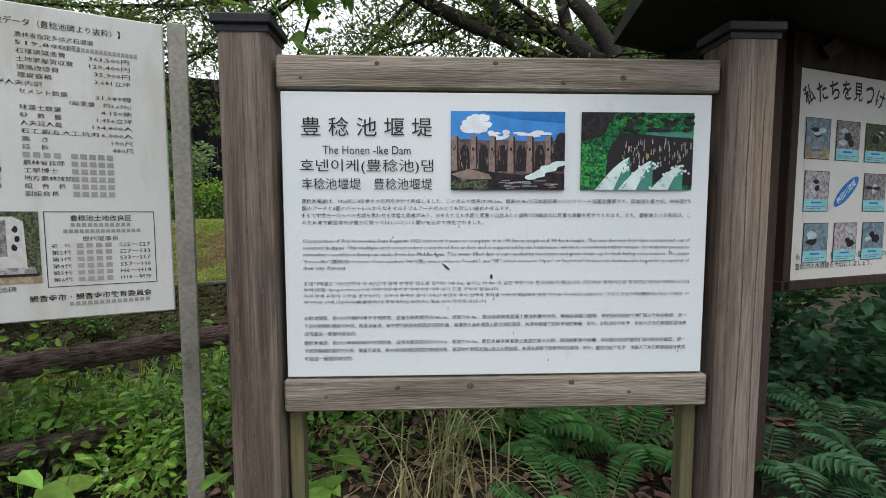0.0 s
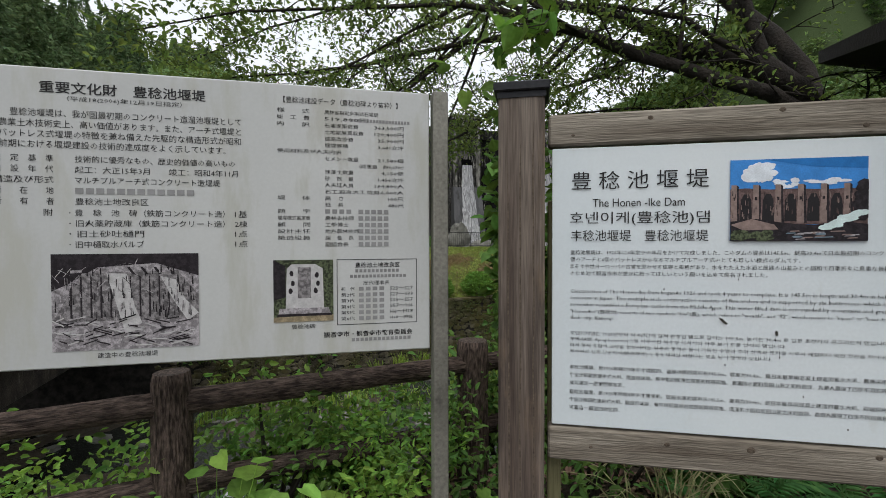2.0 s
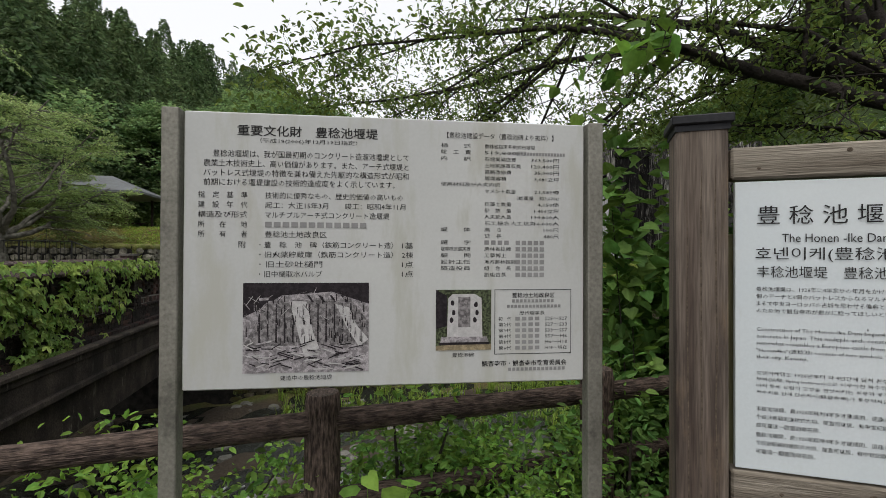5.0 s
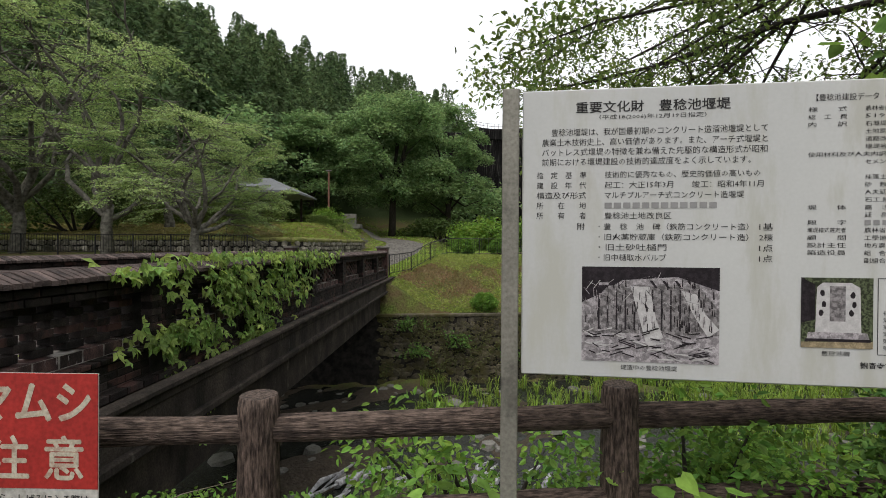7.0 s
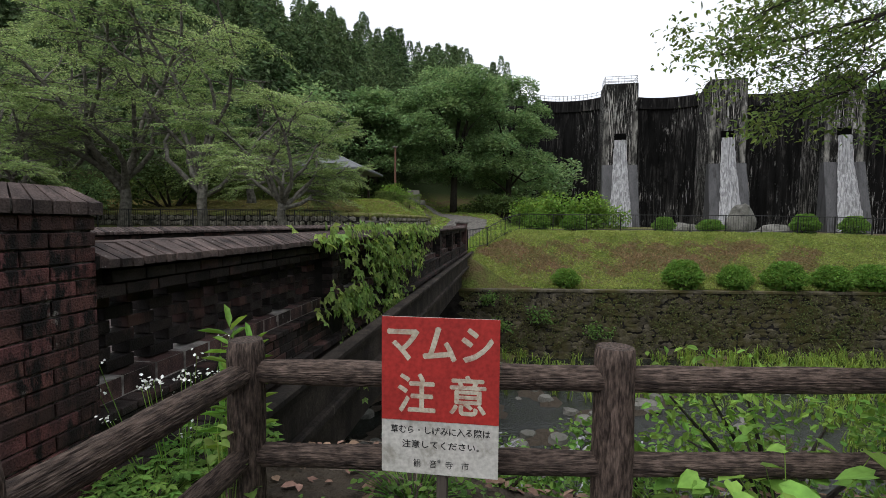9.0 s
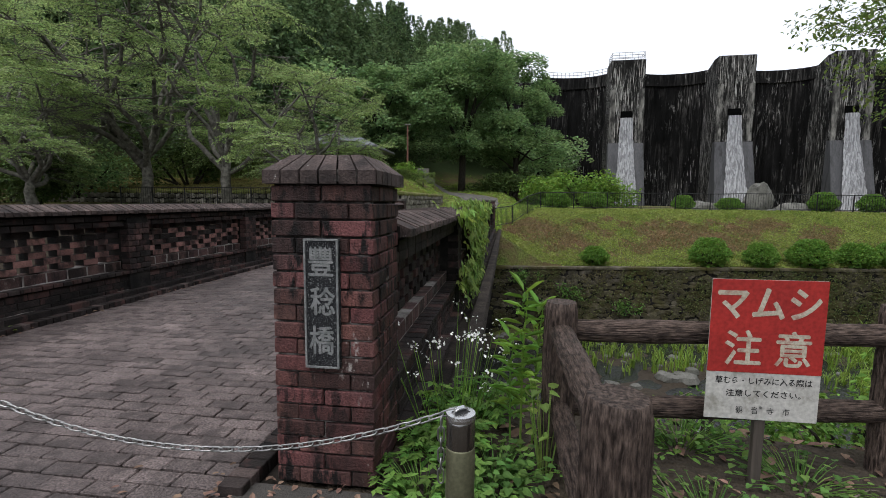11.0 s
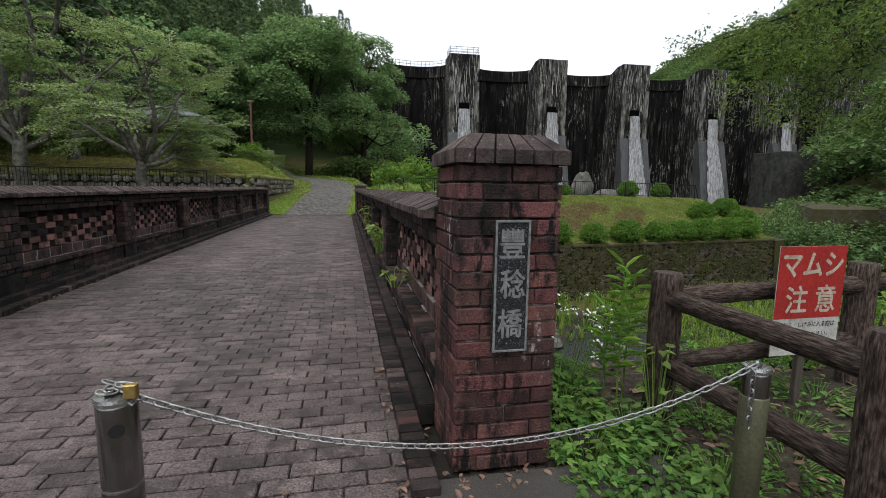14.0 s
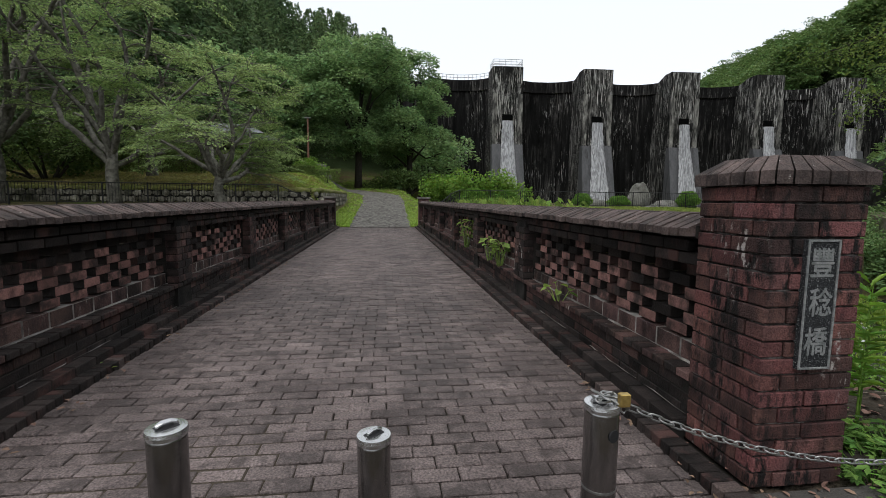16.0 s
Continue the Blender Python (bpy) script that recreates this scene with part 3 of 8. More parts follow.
# ---- gate pillar with its name plate ----
pillar = thing("bridge_pillar", "square red brick bridge pillar with sloped brick cap", "pillar", (-4.98, 1.936, 0))
part("core", Mesher().box((0, 0, 0.66), (0.412, 0.412, 1.32)).box((0, 0, 1.335), (0.46, 0.46, 0.05)).box((0, 0, 1.375), (0.28, 0.28, 0.06)), M["pillar_mortar"], pillar)
pc = Pieces(pillar, "brick", M["brick_pillar"], M["brick_pillar"], 300, seed=5, jitter=0.0012)
for c in range(18):
    z = 0.036 + c * 0.0722
    for q in (-1, 1):
        if c % 2:
            for s in (-0.1105, 0.1105):
                pc.box((s, q * 0.17, z), (0.212, 0.102, 0.0635))
            pc.box((q * 0.17, 0, z), (0.102, 0.228, 0.0635))
        else:
            for s in (-0.1105, 0.1105):
                pc.box((q * 0.17, s, z), (0.102, 0.212, 0.0635))
            pc.box((0, q * 0.17, z), (0.228, 0.102, 0.0635))
pcap = Pieces(pillar, "cap_brick", M["brick_coping"], M["brick_coping_rest"], 60, seed=6)
# cap: soldier bricks with a drip edge and a sloping top, mitred at the corners
for side in range(4):
    R4 = Matrix.Rotation(math.pi / 2 * side, 4, "Z")
    nb = 6
    for i in range(nb):
        u0, u1 = -1 + 2 * i / nb + 0.02, -1 + 2 * (i + 1) / nb - 0.02
        lo, up = 0.243, 0.155
        V = []
        for d, z in ((lo, 1.302), (lo, 1.356), (up, 1.424), (up - 0.06, 1.424), (up - 0.06, 1.302)):
            for u in (u0, u1):
                V.append((u * d, -d, z))
        V = [R4 @ Vector(p) for p in V]
        F = [(0, 2, 3, 1), (2, 4, 5, 3), (4, 6, 7, 5), (6, 8, 9, 7), (8, 0, 1, 9), (0, 8, 6, 4, 2), (1, 3, 5, 7, 9)]
        pcap.prism(("cap", side, i), V, F, (0, 0, 0))
pc.done()
pcap.done()
part("cap_top", Mesher().box((0, 0, 1.406), (0.23, 0.23, 0.035), b=0.006), M["brick_coping"], pillar)
M["plaque"] = surf("dark_stippled_stone", (0.008, 0.0085, 0.01), (0.022, 0.023, 0.025), 90, 160, 0.8, 0.9, dist=0.004)
streaks(M["plaque"], (0.3, 0.31, 0.31), 210, (1, 1, 1), 0.57, 0.62, 4, 0.3, 0.4)
M["plaque_pale"] = surf("pale_carved_stone", (0.12, 0.128, 0.128), (0.24, 0.245, 0.24), 40, 140, 0.85, 0.5)
plq = part("name_plate", Mesher().box((-0.0, 0, 0.555), (0.152, 0.028, 0.545), b=0.003), M["plaque"], pillar, "dark stippled stone name plate with pale raised border", at=(0.005, -0.226, 0.252))
fr = Mesher()
for sx in (-0.0695, 0.0695):
    fr.box((sx, -0.0165, 0.555), (0.0085, 0.006, 0.543), b=0.001)
for sz in (0.2875, 0.8225):
    fr.box((0, -0.0165, sz), (0.148, 0.0061, 0.0085), b=0.001)
part("plate_border", fr, M["plaque_pale"], plq)

# ---- paving ----
pave = Pieces(deck, "paver", M["paver"], M["paver_rest"], 300, rank=lambda c: (c[0] + 6.8) ** 2 + (c[1] - 1.5) ** 2 * 0.8, seed=9, jitter=0.003)
row = 0
y = 0.62
while y < 20.75:
    x = -8.66 + (0.108 if row % 2 else 0) - 0.21 + pave.rng.uniform(-0.016, 0.016)
    while x < -5.33:
        x0, x1 = max(x, -8.66), min(x + 0.206, -5.345)
        if x1 - x0 > 0.06:
            tilt = pave.rng.gauss(0, 0.014)
            pave.box(((x0 + x1) / 2, y, -0.035 + pave.rng.uniform(-0.002, 0.002)), (round(x1 - x0, 3) + 0.005 - 0.002 * pave.rng.randrange(3), 0.0955 - 0.002 * pave.rng.randrange(4), 0.07), 0.005, Matrix.Rotation(tilt, 4, "X") @ Matrix.Rotation(pave.rng.gauss(0, 0.012), 4, "Z"))
        x += 0.2145
    row += 1
    y += 0.1045
pave.done()
part("bed", Mesher().box((-7.02, 1.0, -0.055), (3.7, 1.3, 0.068)), M["bed"], deck)
M["asphalt"] = surf("worn_dark_asphalt", (0.05, 0.046, 0.042), (0.075, 0.07, 0.064), 1.5, 120, 0.9, 0.7, dark=0.3, dark_scale=1.2, dark_col=(0.03, 0.035, 0.02))
apron = part("threshold", Mesher().box((-4.78, 1.35, -0.03), (1.12, 0.66, 0.09), b=0.012), M["asphalt"])
tagged(apron, "dark stained threshold slab at the bridge pillar", "slab", kind="structure")
LINE = [(-6.9, 20.7, 1.32), (-6.88, 27, 1.48), (-6.85, 33, 1.65), (-6.75, 42, 1.8), (-6.95, 46.5, 1.8), (-8.2, 49.8, 1.4), (-10.6, 52.6, 1.1), (-14, 56, 1.0), (-20, 60, 1.0)]
PV, PF = [], []
ctr = []
for (xa, ya, wa), (xb, yb, wb) in zip(LINE[:-1], LINE[1:]):
    for q in range(10):
        ctr.append((xa + (xb - xa) * q / 10, ya + (yb - ya) * q / 10, wa + (wb - wa) * q / 10))
for i, (xx, yy, w) in enumerate(ctr):
    a, b = ctr[max(0, i - 6)], ctr[min(len(ctr) - 1, i + 6)]
    d = Vector((b[0] - a[0], b[1] - a[1], 0)).normalized()
    for k in range(9):
        u = (k / 4 - 1) * (w + (0.06 * math.sin(i * 1.7) + 0.05 * math.sin(i * 3.1 + k)) * (k in (0, 8)))
        PV.append((xx + d.y * u, yy - d.x * u, 0.0))
PV = np.array(PV)
PV[:, 2] = ground_z(PV[:, 0], PV[:, 1]) + 0.05
for i in range(len(ctr) - 1):
    for k in range(8):
        PF.append((i * 9 + k, i * 9 + k + 1, i * 9 + k + 10, i * 9 + k + 9))
M["gravel"] = surf("grey_cobbled_path", (0.17, 0.16, 0.145), (0.06, 0.056, 0.05), 7, 22, 0.95, 0.8, dist=0.03, dark=0.2, dark_scale=0.8)
path = tagged(part("path", mesh_np("path", PV, PF, True), M["gravel"]), "grey cobbled path climbing the lawn past the bridge", "path", kind="structure")
cob = Mesher()
rc = random.Random(31)
for i in range(2100):
    t = rc.random() ** 1.3 * 43
    xx, yy, w = ctr[int(t)]
    x, y = xx + rc.uniform(-1, 1) * w * 0.97, yy + rc.uniform(-0.3, 0.3)
    r, n = rc.uniform(0.06, 0.11), 6
    z = float(ground_z(x, y)) + 0.05
    ring = [(math.cos(2 * math.pi * q / n + i) * r * rc.uniform(0.8, 1.15), math.sin(2 * math.pi * q / n + i) * r * rc.uniform(0.8, 1.15)) for q in range(n)]
    V = [(x + a, y + b, z - 0.01) for a, b in ring] + [(x + a * 0.7, y + b * 0.7, z + 0.025) for a, b in ring]
    cob.add(V, [(q, (q + 1) % n, n + (q + 1) % n, n + q) for q in range(n)] + [tuple(range(n, 2 * n))])
M["cobble"] = surf("path_cobble", (0.16, 0.152, 0.14), (0.09, 0.085, 0.078), 6, 60, 0.9, 0.6, island=0.45)
tagged(part("cobbles", cob, M["cobble"], path), kind="stuff")


# ---- writing ----
FACE = Matrix.Rotation(math.pi / 2, 4, "X")


LINES = []


def text_mesh(s, width=None, height=0.02, res=1, bold=0.0):
    """An empty mesh that set_letters() fills with flat letters in the x-z plane, from the lower left, facing -y."""
    me = bpy.data.meshes.new("line")
    LINES.append((me, s, width, height, res, bold))
    return me


def set_letters():
    obs = []
    for me, s, width, height, res, bold in LINES:
        cu = bpy.data.curves.new("line", "FONT")
        cu.body, cu.size, cu.resolution_u, cu.offset = s, 1.0, res, max(bold, 0.0)
        obs.append(new("line", cu))
    deps = bpy.context.evaluated_depsgraph_get()
    for (me, s, width, height, res, bold), tmp in zip(LINES, obs):
        src = bpy.data.meshes.new_from_object(tmp.evaluated_get(deps))
        co = np.empty(len(src.vertices) * 3)
        src.vertices.foreach_get("co", co)
        co = co.reshape(-1, 3)
        lo, hi = co.min(0), co.max(0)
        ky = height / max(hi[1] - lo[1], 1e-6)
        kx = width / max(hi[0] - lo[0], 1e-6) if width else ky
        VV, FF = [], []
        shifts = [(0, 0)] if bold >= 0 else [(0, 0), (bold, 0), (-bold, 0), (0, bold), (0, -bold)]
        for k, (ax, az) in enumerate(shifts):            # heavy strokes: the same letters laid again, a hair's breadth aside
            FF += [tuple(i + len(VV) for i in f.vertices) for f in src.polygons]
            VV += [((p[0] - lo[0]) * kx + ax, 0.0002 * k, (p[1] - lo[1]) * ky + az) for p in co]
        me.from_pydata(VV, [], FF)
        me.update()
        bpy.data.meshes.remove(src)
    for tmp in obs:
        cu = tmp.data
        bpy.data.objects.remove(tmp)
        bpy.data.curves.remove(cu)


M["ink_faint"] = surf("faded_ink", (0.2, 0.2, 0.2), (0.27, 0.27, 0.27), 8, 60, 0.6, 0, grain=0.05)


def write(parent, s, u, z, width, height, mat=None, y=-0.0015, res=1, bold=0.0, name="lettering"):
    return part(name, text_mesh(s, width, height, res, bold), mat or M["ink"], parent, at=(u, y, z))


def bars(parent, spans, mat=None, y=-0.0015, name="lettering"):
    """Plain bars in place of writing: (u, z, width, height)."""
    mm = Mesher()
    for u, z, w, h in spans:
        mm.add([(u, y, z), (u + w, y, z), (u + w, y, z + h), (u, y, z + h)], [(0, 1, 2, 3)])
    return part(name, mm, mat or M["ink_faint"], parent)


def picture(parent, u, z, w, h, shapes, name="photo_print", y=-0.002, label=""):
    """A flat printed picture of plain coloured shapes; points run from 0 to 1 over it."""
    me = bpy.data.meshes.new(name)
    V, F, idx, mats = [], [], [], []
    for k, (mat, pts) in enumerate(shapes):
        o = len(V)
        V += [(min(max(px, 0), 1) * w, y - 0.00002 * k - 0.0006 * (k > 0), min(max(pz, 0), 1) * h) for px, pz in pts]
        F.append(tuple(range(o, o + len(pts))))
        if mat not in mats:
            mats.append(mat)
        idx.append(mats.index(mat))
    me.from_pydata(V, [], F)
    for m in mats:
        me.materials.append(m)
    me.polygons.foreach_set("material_index", idx)
    me.update()
    return part(name, me, None, parent, label, at=(u, 0, z))


def flat(name, c, k=0.75, scale=25, rough=0.5):
    return surf(name, c, tuple(v * k for v in c), scale, 260, rough, 0, grain=0.12 if k > 0.6 else 0.35, bias=(0.3, 0.7) if k > 0.6 else (0.42, 0.58))


RECT = [(0, 0), (1, 0), (1, 1), (0, 1)]


def blob(cx, cz, rx, rz, n=14, seed=0):
    r = random.Random(seed)
    return [(cx + rx * (0.8 + 0.35 * r.random()) * math.cos(2 * math.pi * i / n), cz + rz * (0.8 + 0.35 * r.random()) * math.sin(2 * math.pi * i / n)) for i in range(n)]


P = {
    "blue": flat("print_sky_blue", (0.05, 0.24, 0.62)), "cloud": flat("print_cloud", (0.7, 0.75, 0.8)), "dam": flat("print_brown_stone", (0.13, 0.085, 0.08), 0.6, 60),
    "dark": flat("print_dark", (0.02, 0.018, 0.02)), "pale": flat("print_pale_stone", (0.26, 0.19, 0.17), 0.65, 70), "green": flat("print_deep_green", (0.012, 0.15, 0.05), 0.25, 110),
    "lime": flat("print_bright_green", (0.04, 0.3, 0.07), 0.25, 130), "foam": flat("print_foam", (0.62, 0.75, 0.74)), "teal": flat("print_teal", (0.06, 0.24, 0.19)),
    "grey": flat("print_grey", (0.24, 0.225, 0.23), 0.42, 70), "mid": flat("print_mid_grey", (0.37, 0.345, 0.36), 0.5, 70), "white": flat("print_light_grey", (0.5, 0.49, 0.49), 0.75, 60),
    "black": flat("print_black", (0.025, 0.02, 0.024), 0.5, 60), "cyan": flat("print_cyan", (0.22, 0.5, 0.55)), "royal": flat("print_royal_blue", (0.02, 0.16, 0.45)),
    "slate": flat("print_slate_blue", (0.16, 0.22, 0.27), 0.6, 50), "slate_pale": flat("print_pale_slate", (0.4, 0.5, 0.56), 0.62, 50),
    "moss": flat("print_moss", (0.09, 0.11, 0.06), 0.25, 110), "tan": flat("print_tan", (0.33, 0.27, 0.17), 0.6, 40),
}

# ---- timber information board ----
M["wood_post"] = surf("weathered_post_timber", (0.215, 0.18, 0.15), (0.06, 0.043, 0.035), 6, 110, 0.85, 0.6, stretch=(1.6, 1.6, 0.07), dark=0.42, dark_scale=7, dark_stretch=(1.3, 1.3, 0.09), dark_col=(0.026, 0.018, 0.016), grain=0.4, dist=0.006)
M["wood_rail"] = surf("weathered_rail_timber", (0.29, 0.26, 0.215), (0.1, 0.082, 0.064), 8, 110, 0.88, 0.6, stretch=(0.12, 0.12, 2.2), dark=0.35, dark_scale=6, dark_stretch=(0.15, 0.15, 1.6), dark_col=(0.06, 0.05, 0.035), grain=0.4, dist=0.006)
streaks(M["wood_post"], (0.27, 0.19, 0.115), 9, (1, 1, 0.08), 0.5, 0.66, 1.6, 0.46, 0.6)
streaks(M["wood_rail"], (0.4, 0.365, 0.31), 9, (0.15, 0.15, 3.0), 0.54, 0.66, 3.0, 0.52, 0.62)
M["knot"] = surf("dark_wood_knot", (0.06, 0.046, 0.035), (0.12, 0.095, 0.072), 40, 120, 0.9, 0.4)
M["wood_green"] = surf("algae_stained_timber", (0.14, 0.13, 0.07), (0.08, 0.08, 0.04), 5, 70, 0.9, 0.5, stretch=(1.4, 1.4, 0.1))
M["cap_metal"] = surf("dark_cap_sheet", (0.018, 0.019, 0.022), (0.03, 0.03, 0.033), 8, 60, 0.5, 0.1, metal=0.3)
SA = Matrix.Translation((0.351, 1.504, 0)) @ Matrix.Rotation(math.atan2(-0.4996, 0.8663), 4, "Z")
board_a = thing("information_board", "weathered timber information board with white printed panel about a dam", "sign board", SA)
for u0, u1, nm in ((-0.172, -0.022, "post"), (1.4, 1.555, "post")):
    c = (u0 + u1) / 2
    p = part("post", Mesher().box((0, 0, 0.89), (u1 - u0, 0.15, 1.86), b=0.008), M["wood_post"], board_a, at=(c, 0.045, 0))
    part("post_cap", Mesher().box((0, 0, 1.845), (u1 - u0 + 0.03, 0.18, 0.03), b=0.004).box((0, 0, 1.825), (u1 - u0 + 0.008, 0.158, 0.03)), M["cap_metal"], p, "dark sheet-metal post cap")
    part("inner_post", Mesher().box((0, 0, 0.72), (0.045, 0.06, 1.52), b=0.004), M["wood_green"], board_a, at=((0.012 if u0 < 0 else 1.363), 0.075, 0))
part("rail", Mesher().box((0.69, 0.03, 1.7035), (1.4, 0.07, 0.102), b=0.007), M["wood_rail"], board_a)
part("rail", Mesher().box((0.69, 0.03, 0.6775), (1.4, 0.07, 0.108), b=0.007), M["wood_rail"], board_a)
rk = random.Random(66)
for z0 in (1.7035, 0.6775):
    for k in range(5):                                   # knots and nail holes in the rails
        e = rk.uniform(0.004, 0.01)
        ring = [(1.25 * e * math.cos(a), e * math.sin(a)) for a in [2 * math.pi * i / 12 for i in range(12)]]
        kn = Mesher().add([(a, 0.0, b) for a, b in ring] + [(a * 0.6, -0.0012, b * 0.6) for a, b in ring], [(i, (i + 1) % 12, 12 + (i + 1) % 12, 12 + i) for i in range(12)] + [tuple(range(12, 24))])
        part("knot", kn, M["knot"], board_a, at=(0.08 + 0.27 * k + rk.uniform(-0.1, 0.1), -0.0052, z0 + rk.uniform(-0.036, 0.036)))
for u in (-0.139, -0.1, -0.058, 1.43, 1.472, 1.52):     # drying cracks down the posts
    zz, pts = rk.uniform(0.1, 0.3), []
    while zz < 1.75:
        pts.append((u + rk.uniform(-0.003, 0.003), -0.0305, zz))
        zz += 0.16
    V = [(p[0] + sx * (0.0022 if 0 < i < len(pts) - 1 else 0.0002), p[1], p[2]) for i, p in enumerate(pts) for sx in (-1, 1)]
    part("crack", Mesher().add(V, [(2 * i, 2 * i + 1, 2 * i + 3, 2 * i + 2) for i in range(len(pts) - 1)]), M["knot"], board_a)
panel = part("panel", Mesher().box((0.685, 0.012, 1.192), (1.366, 0.02, 0.906), b=0.002), M["white_board"], board_a, "white printed panel with dark specks")
write(panel, "豊 稔 池 堰 堤", 0.063, 1.509, 0.408, 0.058, res=3)
write(panel, "The Honen -Ike Dam", 0.129, 1.453, 0.274, 0.026, res=3)
write(panel, "호넨이케(豊稔池)댐", 0.058, 1.393, 0.416, 0.045, res=3)
write(panel, "丰稔池堰堤　豊稔池堰堤", 0.062, 1.343, 0.409, 0.036, res=2)


def column(par, rows, u, z_top, z_bot, full, h, mat=None):
    """Lines of one paragraph between two heights; a share tells how much of the width a line fills."""
    st = (z_top - z_bot - h) / max(1, len(rows) - 1)
    for i, (s, share) in enumerate(rows):
        write(par, s, u, z_top - h - i * st, full * share, h, mat)


column(panel, [("豊稔池堰堤は、1926年に4年余りの年月をかけて完成しました。このダムの堤長は145.5m、堤高30.4mで日本最初期のコンクリート造溜池堰堤です。両端部を重力式、中央部が5", 1.0),
               ("個のアーチと6個のバットレスからなるマルチプルアーチ式のとても珍しい様式のダムです。", 0.53),
               ("まるで中世ヨーロッパの古城を思わせる偉容と風格があり、水をたたえた水面と周囲の山並みとの調和で四季折々に見事な景観を見せてくれます。また、豊稔池という名前は、こ", 1.0),
               ("のため池で観音寺市が豊かに稔ってほしいという願いを込めて命名されました。", 0.46)], 0.06, 1.314, 1.232, 1.25, 0.0145)
column(panel, [("Construction of The Honen-Ike Dam began in 1926 and took 4 years to complete. It is 145.5m in length and 30.4m in height. This was the very first dam constructed out of", 1.0),
               ("concrete in Japan. This multiple arch construction consists of five arches and is supported by six buttresses, which is considered rather unique. Its majestic presence", 1.0),
               ("somewhat resembles a European castle from the Middle Ages. This water filled dam is surrounded by mountains and great views can be had during every season. The name", 1.0),
               ("\"Honen-Ike\"(豊稔池) consists of two symbols \"Ho\"(豊), which refers to \"wealth\", and \"稔\", which means to \"ripen\" or \"bear fruit\" because the local people hoped for prosperity of", 1.0),
               ("their city, Kanonji.", 0.108)], 0.06, 1.187, 1.0855, 1.252, 0.0155)
column(panel, [("호넨이케댐은 1926년부터 약 4년간에 걸쳐 완성된 댐으로 길이는 145.5m, 높이는 30.4m 로 일본 초창기의 콘크리트식 댐입니다. 양단부는 중력식으로 중앙부는 5개의 아치와 6개의", 1.0),
               ("부벽(扶壁, flying buttress)으로 이루어진 복수형 아치식의 아주 보기 드문 양식의 댐입니다.", 0.5),
               ("마치 중세 유럽의 고성을 연상시키는 위용과 풍격은 물이 가득한 수면과 주위 산맥과 조화를 이루어 계절마다 멋진 경관을 자아내고 있습니다. 그리고 호넨이케(豊稔池) 라는 이름은 이", 1.0),
               ("저수지로 인해 간온지시(観音寺市)가 풍성해지길 바란다는 뜻을 담아 명명한 것입니다.", 0.47)], 0.06, 1.051, 0.977, 1.254, 0.0135)
column(panel, [("丰稔池堰堤，是1926年耗时4年多才建成的。这座水库的堤坝长145.5m，堤高为30.4m，是日本最早用混凝土建造的蓄水大坝。两端采用重力结构，中央部分是由5个拱门和6个支柱构成，是一", 1.0),
               ("个设计新颖的连拱式大坝。简直可以说，有中世纪欧洲古城堡的伟容风格。满满的水面和周围山脉之间的谐调，为游人展现了四季不同的美景。另外，丰稔池这个名字，也融入了人们希望观音寺收", 1.0),
               ("成可嘉这一愿望而命名的。", 0.135)], 0.059, 0.94, 0.874, 1.252, 0.0145)
column(panel, [("豊稔池堰堤，是1926年耗時4年多才建成的。這座水庫的堤坝长145.5m，堤高为30.4m，是日本最早用混凝土建造的蓄水大坝。兩端採用重力結構，中央部分是由5個拱门和6個支柱構成，是一", 1.0),
               ("个設計新穎的連拱式大坝。簡直可以說，有中世紀歐洲古城堡的偉容風格。滿滿的水面和周囲山脈之间的諧調，為遊人展現了四季不同的美景。另外，豊稔池這个名字，也融入了人们希望觀音寺收成", 1.0),
               ("可嘉這一願望而命名的。", 0.125)], 0.058, 0.859, 0.793, 1.253, 0.0145)
# printed pictures of the dam, as plain shapes
rg1 = random.Random(3)
sh = [(P["blue"], RECT), (P["royal"], [(0.25, 1), (1, 1), (1, 0.86), (0.6, 0.9)])]
for cx, cz, rx, rz, n in ((0.2, 0.84, 0.14, 0.1, 16), (0.42, 0.7, 0.1, 0.05, 9), (0.72, 0.72, 0.16, 0.035, 9)):     # heaped clouds
    sh += [(P["cloud"], blob(cx + rg1.uniform(-rx, rx) * 0.8, cz + rg1.uniform(-rz, rz) * 0.8, rx * rg1.uniform(0.25, 0.5), rz * rg1.uniform(0.35, 0.6), 12, q)) for q in range(n)]
sh.append((P["dam"], [(0, 0.2), (1, 0.2), (1, 0.62), (0.86, 0.63), (0.7, 0.62), (0.5, 0.635), (0.3, 0.63), (0.12, 0.65), (0, 0.64)]))
for k in range(6):                                     # arches in shade between pale buttresses
    x0 = 0.02 + 0.165 * k
    sh.append((P["dark"], [(x0 + 0.055, 0.24), (x0 + 0.145, 0.24), (x0 + 0.14, 0.5), (x0 + 0.12, 0.575), (x0 + 0.085, 0.575), (x0 + 0.06, 0.5)]))
    sh.append((P["pale"], [(x0 - 0.02, 0.22), (x0 + 0.035, 0.22), (x0 + 0.03, 0.55), (x0 + 0.03, 0.69), (x0 - 0.012, 0.69), (x0 - 0.012, 0.55)]))
    sh.append((P["black"], [(x0 + 0.035, 0.22), (x0 + 0.055, 0.22), (x0 + 0.045, 0.5), (x0 + 0.045, 0.67), (x0 + 0.03, 0.69), (x0 + 0.03, 0.5)]))
    sh.append((P["black"], [(x0, 0.5), (x0 + 0.018, 0.5), (x0 + 0.018, 0.54), (x0, 0.54)]))
